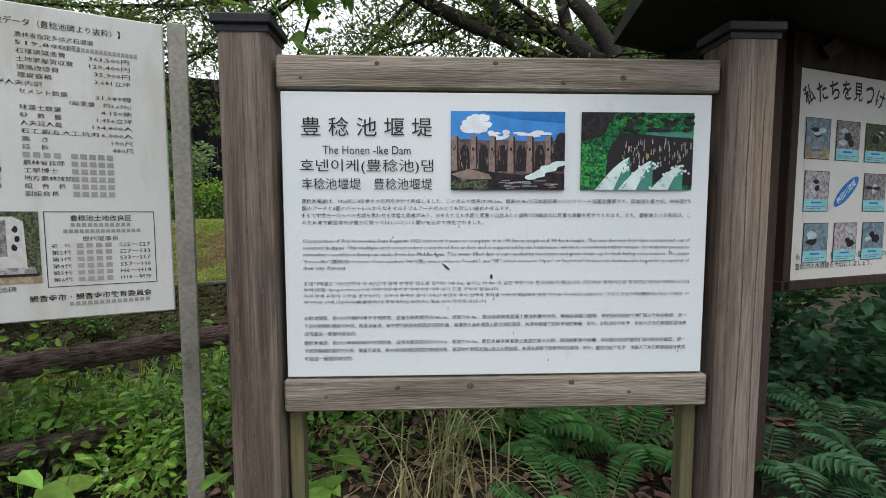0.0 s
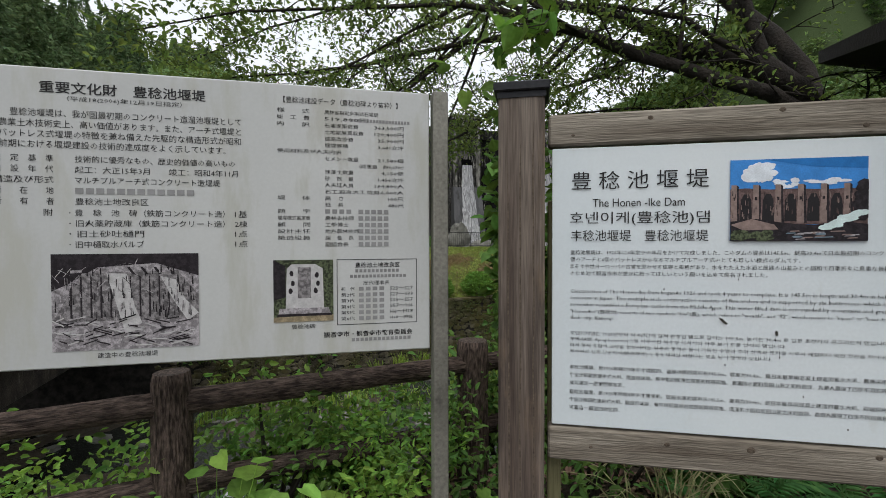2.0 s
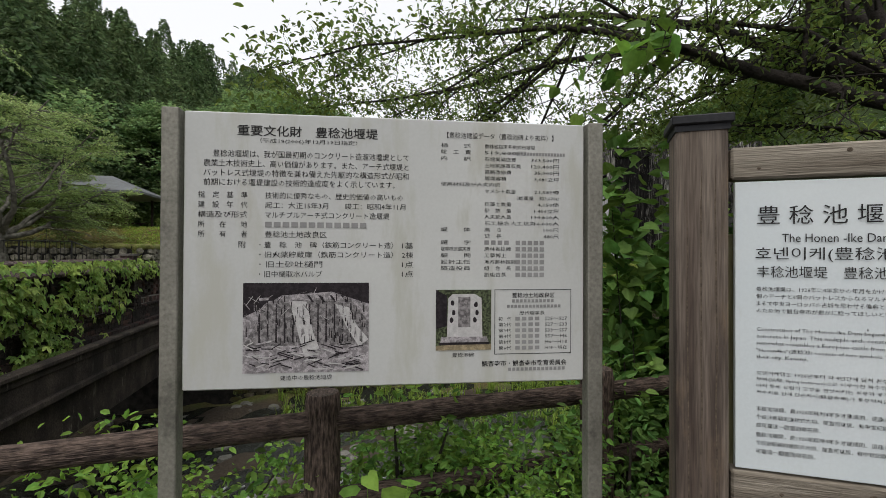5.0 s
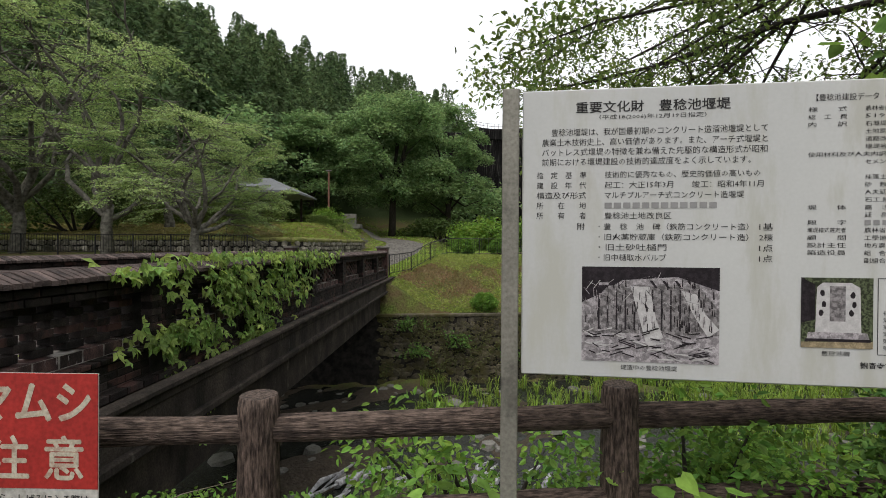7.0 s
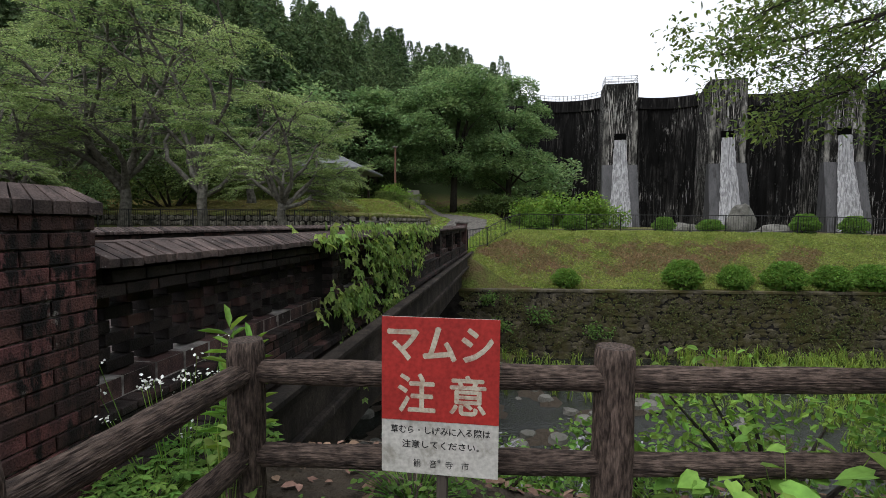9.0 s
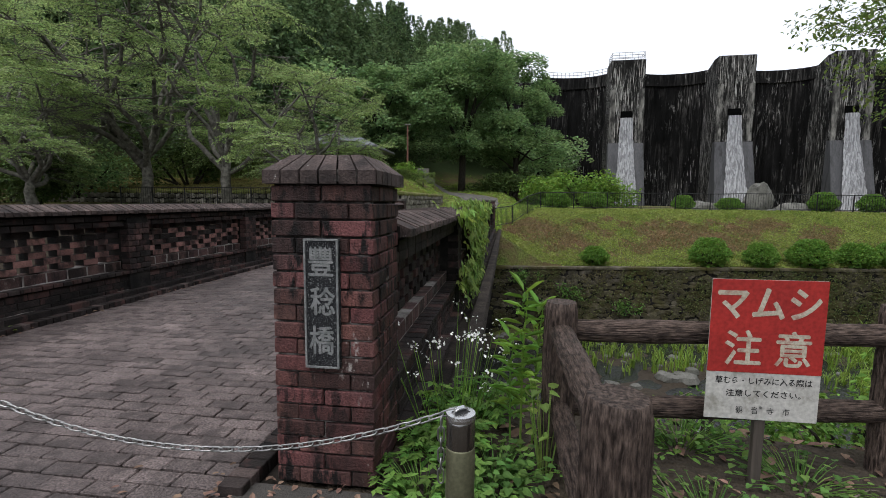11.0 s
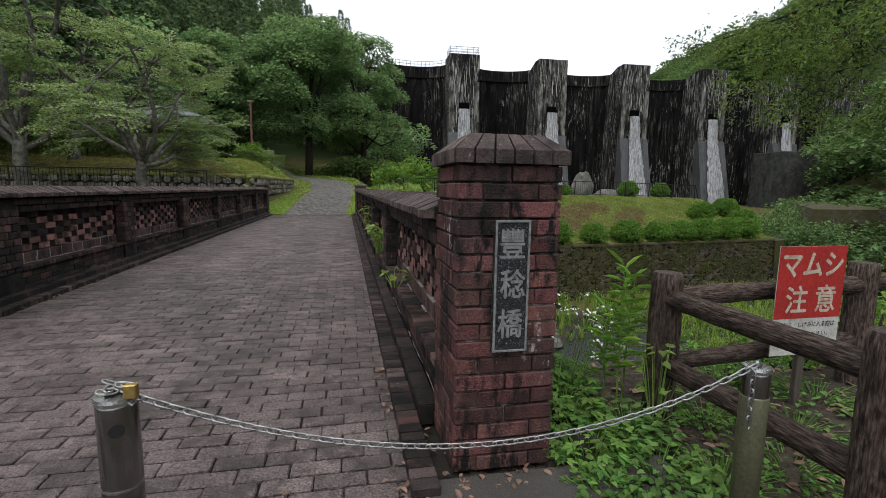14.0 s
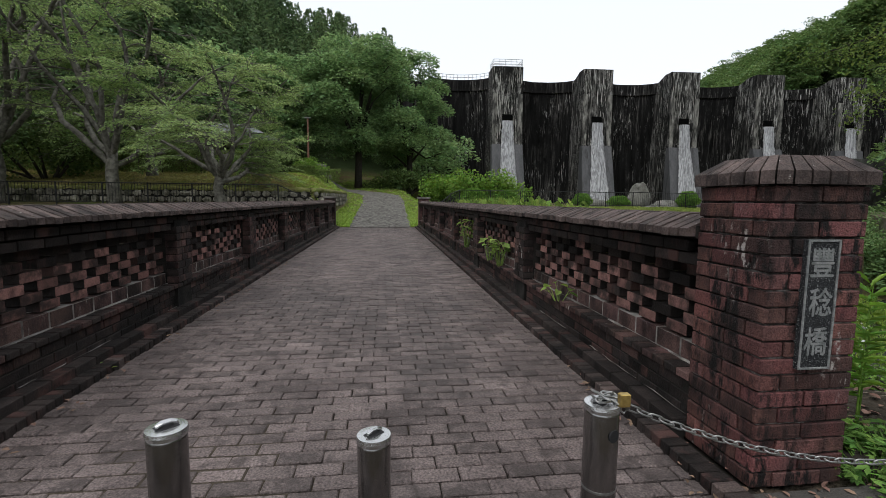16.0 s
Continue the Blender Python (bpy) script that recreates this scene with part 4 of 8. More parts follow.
for q in range(90):
    x0, z0 = 0.01 + 0.97 * rg1.random(), 0.24 + 0.34 * rg1.random()
    sh.append((P[("dark", "pale", "dam")[q % 3]], [(x0, z0), (x0 + 0.007, z0), (x0 + 0.005, z0 + 0.06), (x0 + 0.002, z0 + 0.06)]))
sh += [(P["black"], blob(0.94 + 0.05 * rg1.random(), 0.3 + 0.4 * rg1.random(), 0.06, 0.06, 11, q)) for q in range(10)]
sh += [(P["black"], [(0, 0), (1, 0), (1, 0.2), (0.8, 0.24), (0.62, 0.19), (0.4, 0.22), (0.2, 0.27), (0, 0.24)]), (P["pale"], [(0.0, 0.2), (0.16, 0.27), (0.33, 0.2), (0.36, 0.14), (0.1, 0.13)])]
sh += [(P["foam"], blob(0.7 + 0.27 * t, 0.17 + 0.17 * t + rg1.uniform(-0.03, 0.03), 0.05, 0.035, 9, q)) for q, t in enumerate([i / 13 for i in range(14)])]
sh += [(P[("mid", "pale", "slate")[q % 3]], [(x0, z0), (x0 + 0.08, z0 + 0.006), (x0 + 0.07, z0 + 0.018), (x0 + 0.01, z0 + 0.014)]) for q, (x0, z0) in enumerate([(0.36 + 0.55 * rg1.random(), 0.01 + 0.1 * rg1.random()) for i in range(26)])]
sh += [(P["moss"], blob(0.02 + 0.3 * rg1.random(), 0.02 + 0.09 * rg1.random(), 0.05, 0.04, 9, q)) for q in range(12)]
picture(panel, 0.53, 1.343, 0.362, 0.245, sh, label="colour print of a dam under blue sky")
rg = random.Random(12)
sh = [(P["green"], RECT), (P["black"], [(0, 0.62), (0.2, 0.7), (0.3, 1), (0, 1)]), (P["green"], [(0.3, 1), (0.22, 0.78), (0.45, 0.76), (1, 0.78), (1, 1)])]
sh += [(P["lime"], blob(0.32 + 0.68 * rg.random(), 0.8 + 0.17 * rg.random(), 0.03, 0.02, 7, k)) for k in range(40)]
sh += [(P["teal"], [(0.55, 0.69), (1, 0.68), (1, 0.76), (0.58, 0.75)]), (P["lime"], [(0, 0.05), (0.16, 0.0), (0.26, 0.3), (0.2, 0.55), (0, 0.6)]), (P["dark"], [(0.22, 0.2), (1, 0.05), (1, 0.66), (0.56, 0.72), (0.34, 0.74), (0.24, 0.5)])]
sh += [(P["green"], blob(0.06 + 0.16 * rg.random(), 0.08 + 0.45 * rg.random(), 0.03, 0.03, 7, k)) for k in range(22)]
for k in range(70):                                    # pale streaks on the dark stone
    x0, z0, l = 0.36 + 0.62 * rg.random(), 0.3 + 0.3 * rg.random(), 0.03 + 0.06 * rg.random()
    sh.append((P["mid" if k % 3 else "tan"], [(x0, z0), (x0 + 0.009, z0), (x0 + 0.008, z0 + l), (x0 + 0.001, z0 + l)]))
for x0, x1, zt in ((0.13, 0.43, 0.42), (0.33, 0.63, 0.38), (0.62, 0.9, 0.33)):
    curve = [(x1 - (x1 - x0) * t ** 1.3, zt * (1 - t ** 1.9)) for t in (0, 0.12, 0.25, 0.4, 0.55, 0.7, 0.85, 1)]
    sh.append((P["teal"], [(x0 + 0.05, 0)] + curve[::-1] + [(x1 + 0.01, zt - 0.1), (x1 + 0.01, 0)]))
    sh.append((P["foam"], [(x0 + 0.02, 0.0)] + curve[::-1] + [(x1 - 0.05, zt - 0.12), (x0 + 0.16, 0.0)]))
for x0, x1, zt in ((0.13, 0.43, 0.42), (0.33, 0.63, 0.38), (0.62, 0.9, 0.33)):     # spray round the jets
    for q in range(26):
        t = rg.random()
        sh.append((P["foam" if q % 3 else "slate_pale"], blob(x1 - (x1 - x0) * t ** 1.3 + rg.uniform(-0.03, 0.07), zt * (1 - t ** 1.9) * rg.uniform(0.6, 1.0), 0.014, 0.02, 7, q)))
sh += [(P["black"], blob(0.3 + 0.7 * rg.random(), 0.74 + 0.24 * rg.random(), 0.035, 0.025, 8, q)) for q in range(34)]
picture(panel, 0.945, 1.343, 0.364, 0.245, sh, label="green colour print of water jets below a dam")
M["speck"] = surf("dark_speck", (0.06, 0.055, 0.05), (0.1, 0.1, 0.09), 30, 90, 0.9, 0)
picture(panel, 0.5, 1.085, 0.03, 0.025, [(M["speck"], [(0, 0.9), (0.35, 0.8), (0.9, 0.2), (0.75, 0.0), (0.4, 0.3)])], "chip")
picture(panel, 0.655, 1.055, 0.012, 0.018, [(M["speck"], blob(0.5, 0.5, 0.4, 0.5, 9, 4))], "chip")
for k in range(14):
    r = random.Random(40 + k)
    picture(panel, 0.03 + 1.28 * r.random(), 0.76 + 0.85 * r.random(), 0.006, 0.01, [(M["speck"], blob(0.5, 0.5, 0.3, 0.4, 7, k))], "chip", y=-0.001)

# ---- white cultural property board on metal posts ----
M["board_b"] = surf("streaked_white_sheet", (0.43, 0.44, 0.435), (0.49, 0.5, 0.49), 1.6, 90, 0.5, 0.0, dark=0.5, dark_scale=6, dark_stretch=(1.4, 1.4, 0.35), dark_col=(0.39, 0.39, 0.345), spec=0.3, grain=0.03)
M["post_b"] = surf("dull_grey_metal_post", (0.25, 0.242, 0.21), (0.16, 0.155, 0.132), 3, 80, 0.55, 0.1, metal=0.35, dark=0.25, dark_scale=3)
SB = Matrix.Translation((-1.425, 2.077, 0)) @ Matrix.Rotation(math.atan2(-0.1008, 0.995), 4, "Z")
board_b = thing("notice_board", "white enamelled notice board with streaks on two grey metal posts", "sign board", SB)
for u in (-0.042, 1.537):
    part("post", Mesher().box((0, 0, 0.8), (0.06, 0.06, 2.26), b=0.004), M["post_b"], board_b, at=(u, 0.015, 0))
bp = part("panel", Mesher().box((0.747, 0.012, 1.42), (1.494, 0.024, 1.005), b=0.004), M["board_b"], board_b, "white streaked panel with black writing")
write(bp, "重要文化財　豊稔池堰堤", 0.183, 1.838, 0.505, 0.04, res=3, bold=0.012)
write(bp, "（平成18(2006)年12月19日指定）", 0.262, 1.811, 0.35, 0.02)
column(bp, [("　豊稔池堰堤は、我が国最初期のコンクリート造溜池堰堤として", 0.97)], 0.1, 1.785, 1.755, 0.725, 0.026)
column(bp, [("農業土木技術史上、高い価値があります。また、アーチ式堰堤と", 1.0), ("バットレス式堰堤の特徴を兼ね備えた先駆的な構造形式が昭和", 1.0), ("前期における堰堤建設の技術的達成度をよく示しています。", 0.93)], 0.068, 1.75, 1.655, 0.735, 0.026)
for i, (a, b, w) in enumerate((("指　定　基　準", "技術的に優秀なもの、歴史的価値の高いもの", 0.5), ("建　設　年　代", "起工：大正15年3月　　竣工：昭和4年11月", 0.51), ("構造及び形式", "マルチプルアーチ式コンクリート造堰堤", 0.45),
                               ("所　　在　　地", "", 0.38), ("所　　有　　者", "豊稔池土地改良区", 0.22))):
    z = 1.61 - i * 0.0355
    write(bp, a, 0.05, z, 0.17, 0.024)
    if b:
        write(bp, b, 0.282, z, w, 0.024)
    else:
        bars(bp, [(0.282 + 0.031 * k, z + 0.002, 0.024, 0.02) for k in range(12)])
write(bp, "附", 0.19, 1.43, 0.026, 0.025)
for i, (a, b) in enumerate((("・豊　稔　池　碑（鉄筋コンクリート造）", "1基"), ("・旧火薬貯蔵庫（鉄筋コンクリート造）", "2棟"), ("・旧土砂吐樋門", "1点"), ("・旧中樋取水バルブ", "1点"))):
    z = 1.43 - i * 0.0355
    write(bp, a, 0.262, z, (0.485, 0.485, 0.225, 0.225)[i], 0.024)
    write(bp, b, 0.78, z, 0.042, 0.024)
write(bp, "建造中の豊稔池堰堤", 0.34, 0.947, 0.185, 0.018)
write(bp, "【豊稔池建設データ（豊稔池碑より抜粋）】", 0.949, 1.853, 0.42, 0.024)
T = [("様　　式", "農林省指定多拱式石堰堤", ""), ("総　工　費", "519,800円", "*"), ("内　　訳", "石堰堤築造費", "363,500円"), ("", "土地家屋買収費", "120,400円"), ("", "道路改修費", "35,900円"), ("", "堰堤容積", "3,681立坪"),
     ("使用材料及び人夫内訳", "", ""), ("", "セメント数量", "21,589樽"), ("", "", "（総重量　約3,670t）"), ("", "珪藻土数量", "4,150俵"), ("", "砂　数　量", "1,456立坪"), ("", "人夫延人員", "134,800人"), ("", "石工,鍛冶,大工,坑夫", "16,000人"),
     ("堤　　体", "高　さ", "100尺"), ("", "延　長", "480尺"), ("題　　字", "#", "#"), ("堰堤様式選定者", "農林省技師", "#"), ("顧　　問", "工學博士", "#"), ("設計主任", "地方農林技師", "#"), ("築造役員", "組　合　長", "#"), ("", "副組合長", "#")]
for i, (a, b, c) in enumerate(T):
    z = 1.818 - i * 0.0247
    h = 0.0165
    if a:
        write(bp, a, 0.926, z, 0.23 if len(a) > 8 else 0.115, h)
    if b and b != "#":
        write(bp, b, 1.095, z, min(0.2, 0.019 * len(b) + 0.01), h)
    elif b:
        bars(bp, [(1.095 + 0.026 * k, z, 0.018, h) for k in range(4)])
    if c == "*":
        bars(bp, [(1.19 + 0.012 * k, z + 0.002, 0.009, 0.012) for k in range(19)])
    elif c == "#":
        bars(bp, [(1.218 + 0.024 * k, z, 0.018, h) for k in range(5)])
    elif c:
        w = min(0.17, 0.0125 * len(c) + 0.012)
        write(bp, c, 1.392 - w, z, w, h)
write(bp, "豊稔池碑", 0.972, 1.018, 0.085, 0.017)
bx = Mesher()
for u, z, w, h in ((1.136, 1.026, 0.306, 0.0022), (1.136, 1.273, 0.306, 0.0022), (1.136, 1.026, 0.0022, 0.249), (1.44, 1.026, 0.0022, 0.249)):
    bx.add([(u, -0.0015, z), (u + w, -0.0015, z), (u + w, -0.0015, z + h), (u, -0.0015, z + h)], [(0, 1, 2, 3)])
part("border", bx, M["ink"], bp)
write(bp, "豊稔池土地改良区", 1.205, 1.243, 0.17, 0.02, bold=0.01)
bars(bp, [(1.205 + 0.0155 * k, 1.225, 0.011, 0.012) for k in range(11)] + [(1.185 + 0.0145 * k, 1.2045, 0.011, 0.0115) for k in range(15)])
write(bp, "歴代理事長", 1.235, 1.176, 0.1, 0.0165)
for i in range(6):
    z = 1.155 - i * 0.0225
    write(bp, ("初　代", "第2代", "第3代", "第4代", "第5代", "第6代")[i], 1.152, z, 0.05, 0.0145)
    bars(bp, [(1.218 + 0.026 * k, z, 0.018, 0.0145) for k in range(4)])
    write(bp, ("S25～S27", "S27～S33", "S33～S57", "S57～H6", "H6～H18", "H18～現在")[i], 1.336, z, 0.09, 0.0135)
write(bp, "観音寺市・観音寺市教育委員会", 1.087, 0.98, 0.337, 0.022, bold=0.012)
bars(bp, [(1.19 + 0.0165 * k, 0.9615, 0.012, 0.0125) for k in range(14)])
sh = [(P["mid"], RECT), (P["black"], [(0, 0.62), (0.12, 0.7), (0.3, 0.86), (0.7, 0.9), (1, 0.76), (1, 1), (0, 1)]), (P["grey"], [(0, 0.3), (0.1, 0.55), (0.2, 0.8), (0.85, 0.82), (1, 0.55), (1, 0.3)])]
for k in range(12):
    r = random.Random(k)
    x0 = 0.12 + 0.066 * k
    sh.append((P["black"], [(x0, 0.34), (x0 + 0.014, 0.33), (x0 + 0.012, 0.76), (x0 + 0.002, 0.77)]))
sh += [(P["mid"], [(0.12 + 0.2 * k, 0.8), (0.2 + 0.2 * k, 0.81), (0.2 + 0.2 * k, 0.84), (0.12 + 0.2 * k, 0.83)]) for k in range(4)]
sh += [(P["white"], [(0.36, 0.8), (0.5, 0.79), (0.55, 0.45), (0.62, 0.2), (0.48, 0.18), (0.43, 0.45)]), (P["white"], [(0.73, 0.76), (0.84, 0.72), (0.9, 0.52), (1.0, 0.36), (0.92, 0.28), (0.82, 0.5)])]
sh += [(P["black"], [(0.5 + 0.09 * k, 0.86), (0.52 + 0.09 * k, 0.86), (0.56 + 0.09 * k, 0.78), (0.54 + 0.09 * k, 0.78)]) for k in range(4)]
for k in range(34):
    r = random.Random(100 + k)
    x0, z0, a = r.random() * 0.87, 0.02 + 0.27 * r.random(), r.uniform(-0.07, 0.07)
    sh.append((P[("white", "black", "mid")[k % 3]], [(x0, z0), (x0 + 0.12, z0 + a), (x0 + 0.12, z0 + a + 0.012), (x0, z0 + 0.01)]))
rs = random.Random(77)
for k in range(150):
    x0, z0 = rs.random() * 0.97, 0.3 + 0.5 * rs.random()
    sh.append((P[("black", "mid", "grey", "dark")[k % 4]], [(x0, z0), (x0 + 0.012 * rs.random() + 0.003, z0), (x0 + 0.008, z0 + 0.1 * rs.random()), (x0 + 0.001, z0 + 0.08)]))
for k in range(46):
    x0, z0, dx, dz = rs.random() * 0.85, 0.6 + 0.3 * rs.random(), rs.uniform(0.03, 0.14), rs.uniform(-0.1, 0.1)
    sh.append((P[("white", "black", "mid")[k % 3]], [(x0, z0), (x0 + 0.005, z0), (x0 + dx + 0.005, z0 + dz), (x0 + dx, z0 + dz)]))
for k in range(60):
    x0, z0, dx, dz = rs.random() * 0.88, 0.02 + 0.3 * rs.random(), rs.uniform(0.04, 0.12), rs.uniform(-0.06, 0.06)
    sh.append((P[("white", "dark", "mid", "black")[k % 4]], [(x0, z0), (x0 + dx, z0 + dz), (x0 + dx, z0 + dz + 0.015), (x0, z0 + 0.012)]))
picture(bp, 0.208, 0.975, 0.45, 0.328, sh, label="black and white print of a dam being built")
sh = [(P["moss"], RECT), (P["black"], [(0, 0.35), (0.2, 0.4), (0.2, 0.9), (0, 1)]), (P["tan"], [(0, 0), (1, 0), (1, 0.1), (0, 0.08)]), (P["white"], [(0.2, 0.22), (0.84, 0.22), (0.82, 0.86), (0.7, 0.93), (0.3, 0.93), (0.22, 0.86)]),
      (P["grey"], [(0.4, 0.38), (0.62, 0.38), (0.62, 0.88), (0.4, 0.88)]), (P["mid"], [(0.08, 0.13), (0.95, 0.13), (0.92, 0.22), (0.1, 0.22)]), (P["black"], [(0.06, 0.09), (0.97, 0.09), (0.97, 0.13), (0.06, 0.13)])]
sh += [(P["black"], blob(cx, cz, 0.035, 0.05, 8, k)) for k, (cx, cz) in enumerate(((0.28, 0.5), (0.32, 0.62), (0.7, 0.5), (0.74, 0.62), (0.3, 0.78), (0.72, 0.75)))]
picture(bp, 0.909, 1.045, 0.214, 0.23, sh, label="print of a stone monument")

# ---- red viper warning sign ----
red = thing("warning_sign", "red and white metal warning sign on a thin wooden stake", "sign", pose(-3.125, 1.985, 0, 0, 0, 0.5))
M["sign_white"] = surf("dirty_white_paint", (0.5, 0.49, 0.46), (0.36, 0.35, 0.32), 9, 60, 0.6, 0.05, dark=0.3, dark_scale=9, dark_col=(0.2, 0.19, 0.15))
sp = part("plate", Mesher().box((0, 0, 0.614), (0.452, 0.006, 0.612), b=0.001), M["sign_white"], red)
part("red_field", Mesher().box((0, -0.0035, 0.719), (0.452, 0.003, 0.402), b=0.0005), M["red"], sp)
part("stake", Mesher().box((0.01, 0.025, 0.3), (0.042, 0.035, 0.75), b=0.004), M["wood_old"], red)
M["sign_letter"] = surf("worn_cream_letters", (0.5, 0.46, 0.37), (0.36, 0.3, 0.23), 24, 90, 0.6, 0, dark=0.35, dark_scale=26, dark_col=(0.27, 0.1, 0.08))
write(sp, "マムシ", -0.2, 0.755, 0.4, 0.128, M["sign_letter"], y=-0.007, res=3, bold=-0.004)
write(sp, "注 意", -0.16, 0.552, 0.335, 0.15, M["sign_letter"], y=-0.007, res=3, bold=-0.003)
write(sp, "草むら・しげみに入る際は", -0.19, 0.465, 0.385, 0.033, y=-0.0045, bold=0.015)
write(sp, "注意してください。", -0.145, 0.41, 0.3, 0.032, y=-0.0045, bold=0.015)
write(sp, "観　音　寺　市", -0.1, 0.335, 0.215, 0.032, y=-0.0045)
part("bolt", Mesher().tube([(0.0, -0.003, 0.365), (0.0, -0.009, 0.365)], 0.006, 8), M["alu"], red)

# ---- imitation log fence ----
fence = thing("log_fence", "brown imitation-log fence with two rails", "fence", (-2.4, 2.2, 0))


def log_mesh(length, r, seed, flat_top=True, rings=0):
    """A bark-ridged log along z."""
    rg = random.Random(seed)
    n, m = 144, rings or max(6, int(length / 0.045))
    ph = [rg.uniform(0, 6.28) for _ in range(8)]
    V, F = [], []
    for j in range(m + 1):
        z = length * j / m
        end = min(z, length - z)
        for i in range(n):
            a = 2 * math.pi * i / n
            q = 0.9 * math.sin(z * 17 + ph[0]) + 0.7 * math.sin(z * 41 + ph[1] + 2 * a)
            w = 0.0026 * math.sin(46 * a + q + ph[2]) * (0.7 + 0.3 * math.sin(z * 31 + 5 * a)) + 0.0016 * math.sin(29 * a - 1.4 * q + ph[5]) + 0.0025 * math.sin(2 * a + ph[3] + z * 2) + 0.0018 * math.sin(z * 11 + ph[4]) + 0.0008 * rg.uniform(-1, 1)
            k = r + w - (0.008 if end < 1e-6 else 0)
            V.append((k * math.cos(a), k * math.sin(a), z))
    for j in range(m):
        for i in range(n):
            k = (i + 1) % n
            F.append((j * n + i, j * n + k, (j + 1) * n + k, (j + 1) * n + i))
    F.append(tuple(range(n))[::-1])
    F.append(tuple(m * n + i for i in range(n)))
    me = bpy.data.meshes.new("log")
    me.from_pydata(V, [], F)
    me.polygons.foreach_set("use_smooth", [True] * (len(F) - 2) + [False] * 2)
    me.update()
    return me


POSTS = [(-3.955, 1.005, 0.082), (-3.965, 2.06, 0.076), (-2.435, 2.22, 0.078), (-0.95, 2.44, 0.078), (0.52, 2.6, 0.085), (2.0, 2.75, 0.083)]
org = Vector((-2.4, 2.2, 0))
for k, (x, y, r) in enumerate(POSTS):
    part("post", log_mesh(1.28, r, k), M["log"], fence, at=Vector((x, y, -0.5)) - org)
for k in range(5):
    a, b = POSTS[k], POSTS[k + 1]
    for z, rr in ((0.645, 0.049), (0.285, 0.047)):
        A, B = Vector((a[0], a[1], z)), Vector((b[0], b[1], z))
        q = (B - A).to_track_quat("Z", "X").to_matrix().to_4x4()
        part("rail", log_mesh((B - A).length, rr, 20 + k * 2 + int(z * 3)), M["log"], fence, at=Matrix.Translation(A - org) @ q)

# ---- bollards and chain ----
M["steel"] = surf("brushed_stainless", (0.36, 0.36, 0.35), (0.27, 0.27, 0.265), 5, 120, 0.36, 0.06, metal=0.9, stretch=(1, 1, 0.3))
M["steel_dull"] = surf("dull_grey_sleeve", (0.34, 0.335, 0.33), (0.26, 0.255, 0.25), 4, 120, 0.27, 0.03, metal=1.0, stretch=(1, 1, 0.2), grain=0.15)
M["lid"] = surf("polished_lid", (0.6, 0.6, 0.6), (0.5, 0.5, 0.5), 8, 90, 0.22, 0.03, metal=0.9, grain=0.05)
M["brass"] = surf("brass_lock", (0.42, 0.3, 0.1), (0.34, 0.23, 0.08), 20, 90, 0.45, 0.1, metal=0.8)
M["olive"] = surf("olive_reflective_tube", (0.16, 0.16, 0.1), (0.12, 0.12, 0.075), 4, 90, 0.45, 0.05, metal=0.5)


def bollard(x, y, top, r, hole, lower):
    b = thing("bollard", "removable stainless steel bollard with recessed handle in its top", "bollard", (x, y, 0), group="bollards across the bridge entrance")
    t = part("tube", Mesher().lathe([(r, 0.26), (r, top - 0.025), (r * 0.985, top - 0.012)], 28), M["steel_dull"], b, smooth=False)
    for p in t.data.polygons:
        p.use_smooth = abs(p.normal.z) < 0.5
    s = part("sleeve", Mesher().lathe([(r * 1.035, -0.02), (r * 1.035, lower), (r * 1.0, lower + 0.004)], 28), M["olive"] if hole == 2 else M["steel_dull"], b)
    for p in s.data.polygons:
        p.use_smooth = abs(p.normal.z) < 0.5
    lid = part("lid", Mesher().lathe([(r * 1.03, top - 0.018), (r * 1.06, top - 0.009), (r * 1.02, top), (r * 0.7, top + 0.001)], 28), M["lid"], b, "bright steel lid")
    arch = [(-0.5 * r, 0, top), (-0.46 * r, 0, top + 0.008), (-0.2 * r, 0, top + 0.013), (0.2 * r, 0, top + 0.013), (0.46 * r, 0, top + 0.008), (0.5 * r, 0, top)]
    slot = Matrix.Rotation(0.7, 4, "Z")
    # Raised black plate; the slot's depth is painted as dark colour.
    part("slot", Mesher().box((0, 0, top + 0.0015), (1.15 * r, 0.62 * r, 0.003), b=0.001), M["ink"], lid, at=slot)
    part("handle", Mesher().tube(arch, 0.006, 8), M["lid"], lid, at=slot)
    if hole == 1:
        # Black disc on the tube; the darkness of the hole is its colour.
        part("lock_hole", Mesher().tube([(0.3 * r, -0.9 * r, top - 0.075), (0.335 * r, -0.985 * r, top - 0.075)], 0.017, 16), M["ink"], b)
    part("sign_band", Mesher().lathe([(r * 1.004, top * 0.66), (r * 1.012, top * 0.663), (r * 1.012, top * 0.667), (r * 1.004, top * 0.67)], 28), M["steel"], b)
    return b


bollard(-7.26, 1.14, 0.69, 0.044, 0, 0.36)
bollard(-6.78, 1.14, 0.645, 0.041, 0, 0.33)
bollard(-6.18, 1.15, 0.695, 0.045, 1, 0.34)
bollard(-4.34, 1.135, 0.65, 0.04, 2, 0.55)
lock = thing("padlock", "small brass padlock holding the chain", "padlock", (-6.135, 1.12, 0.7))
part("body", Mesher().box((0, 0, 0.012), (0.028, 0.02, 0.034), b=0.002), M["brass"], lock)
part("shackle", Mesher().tube([(-0.009, 0, 0.0), (-0.009, 0, -0.016), (0, 0, -0.024), (0.009, 0, -0.016), (0.009, 0, 0.0)], 0.003, 6), M["steel"], lock)
chain = thing("chain", "sagging galvanised steel chain across the entrance", "chain", (-5.3, 1.12, 0.5))


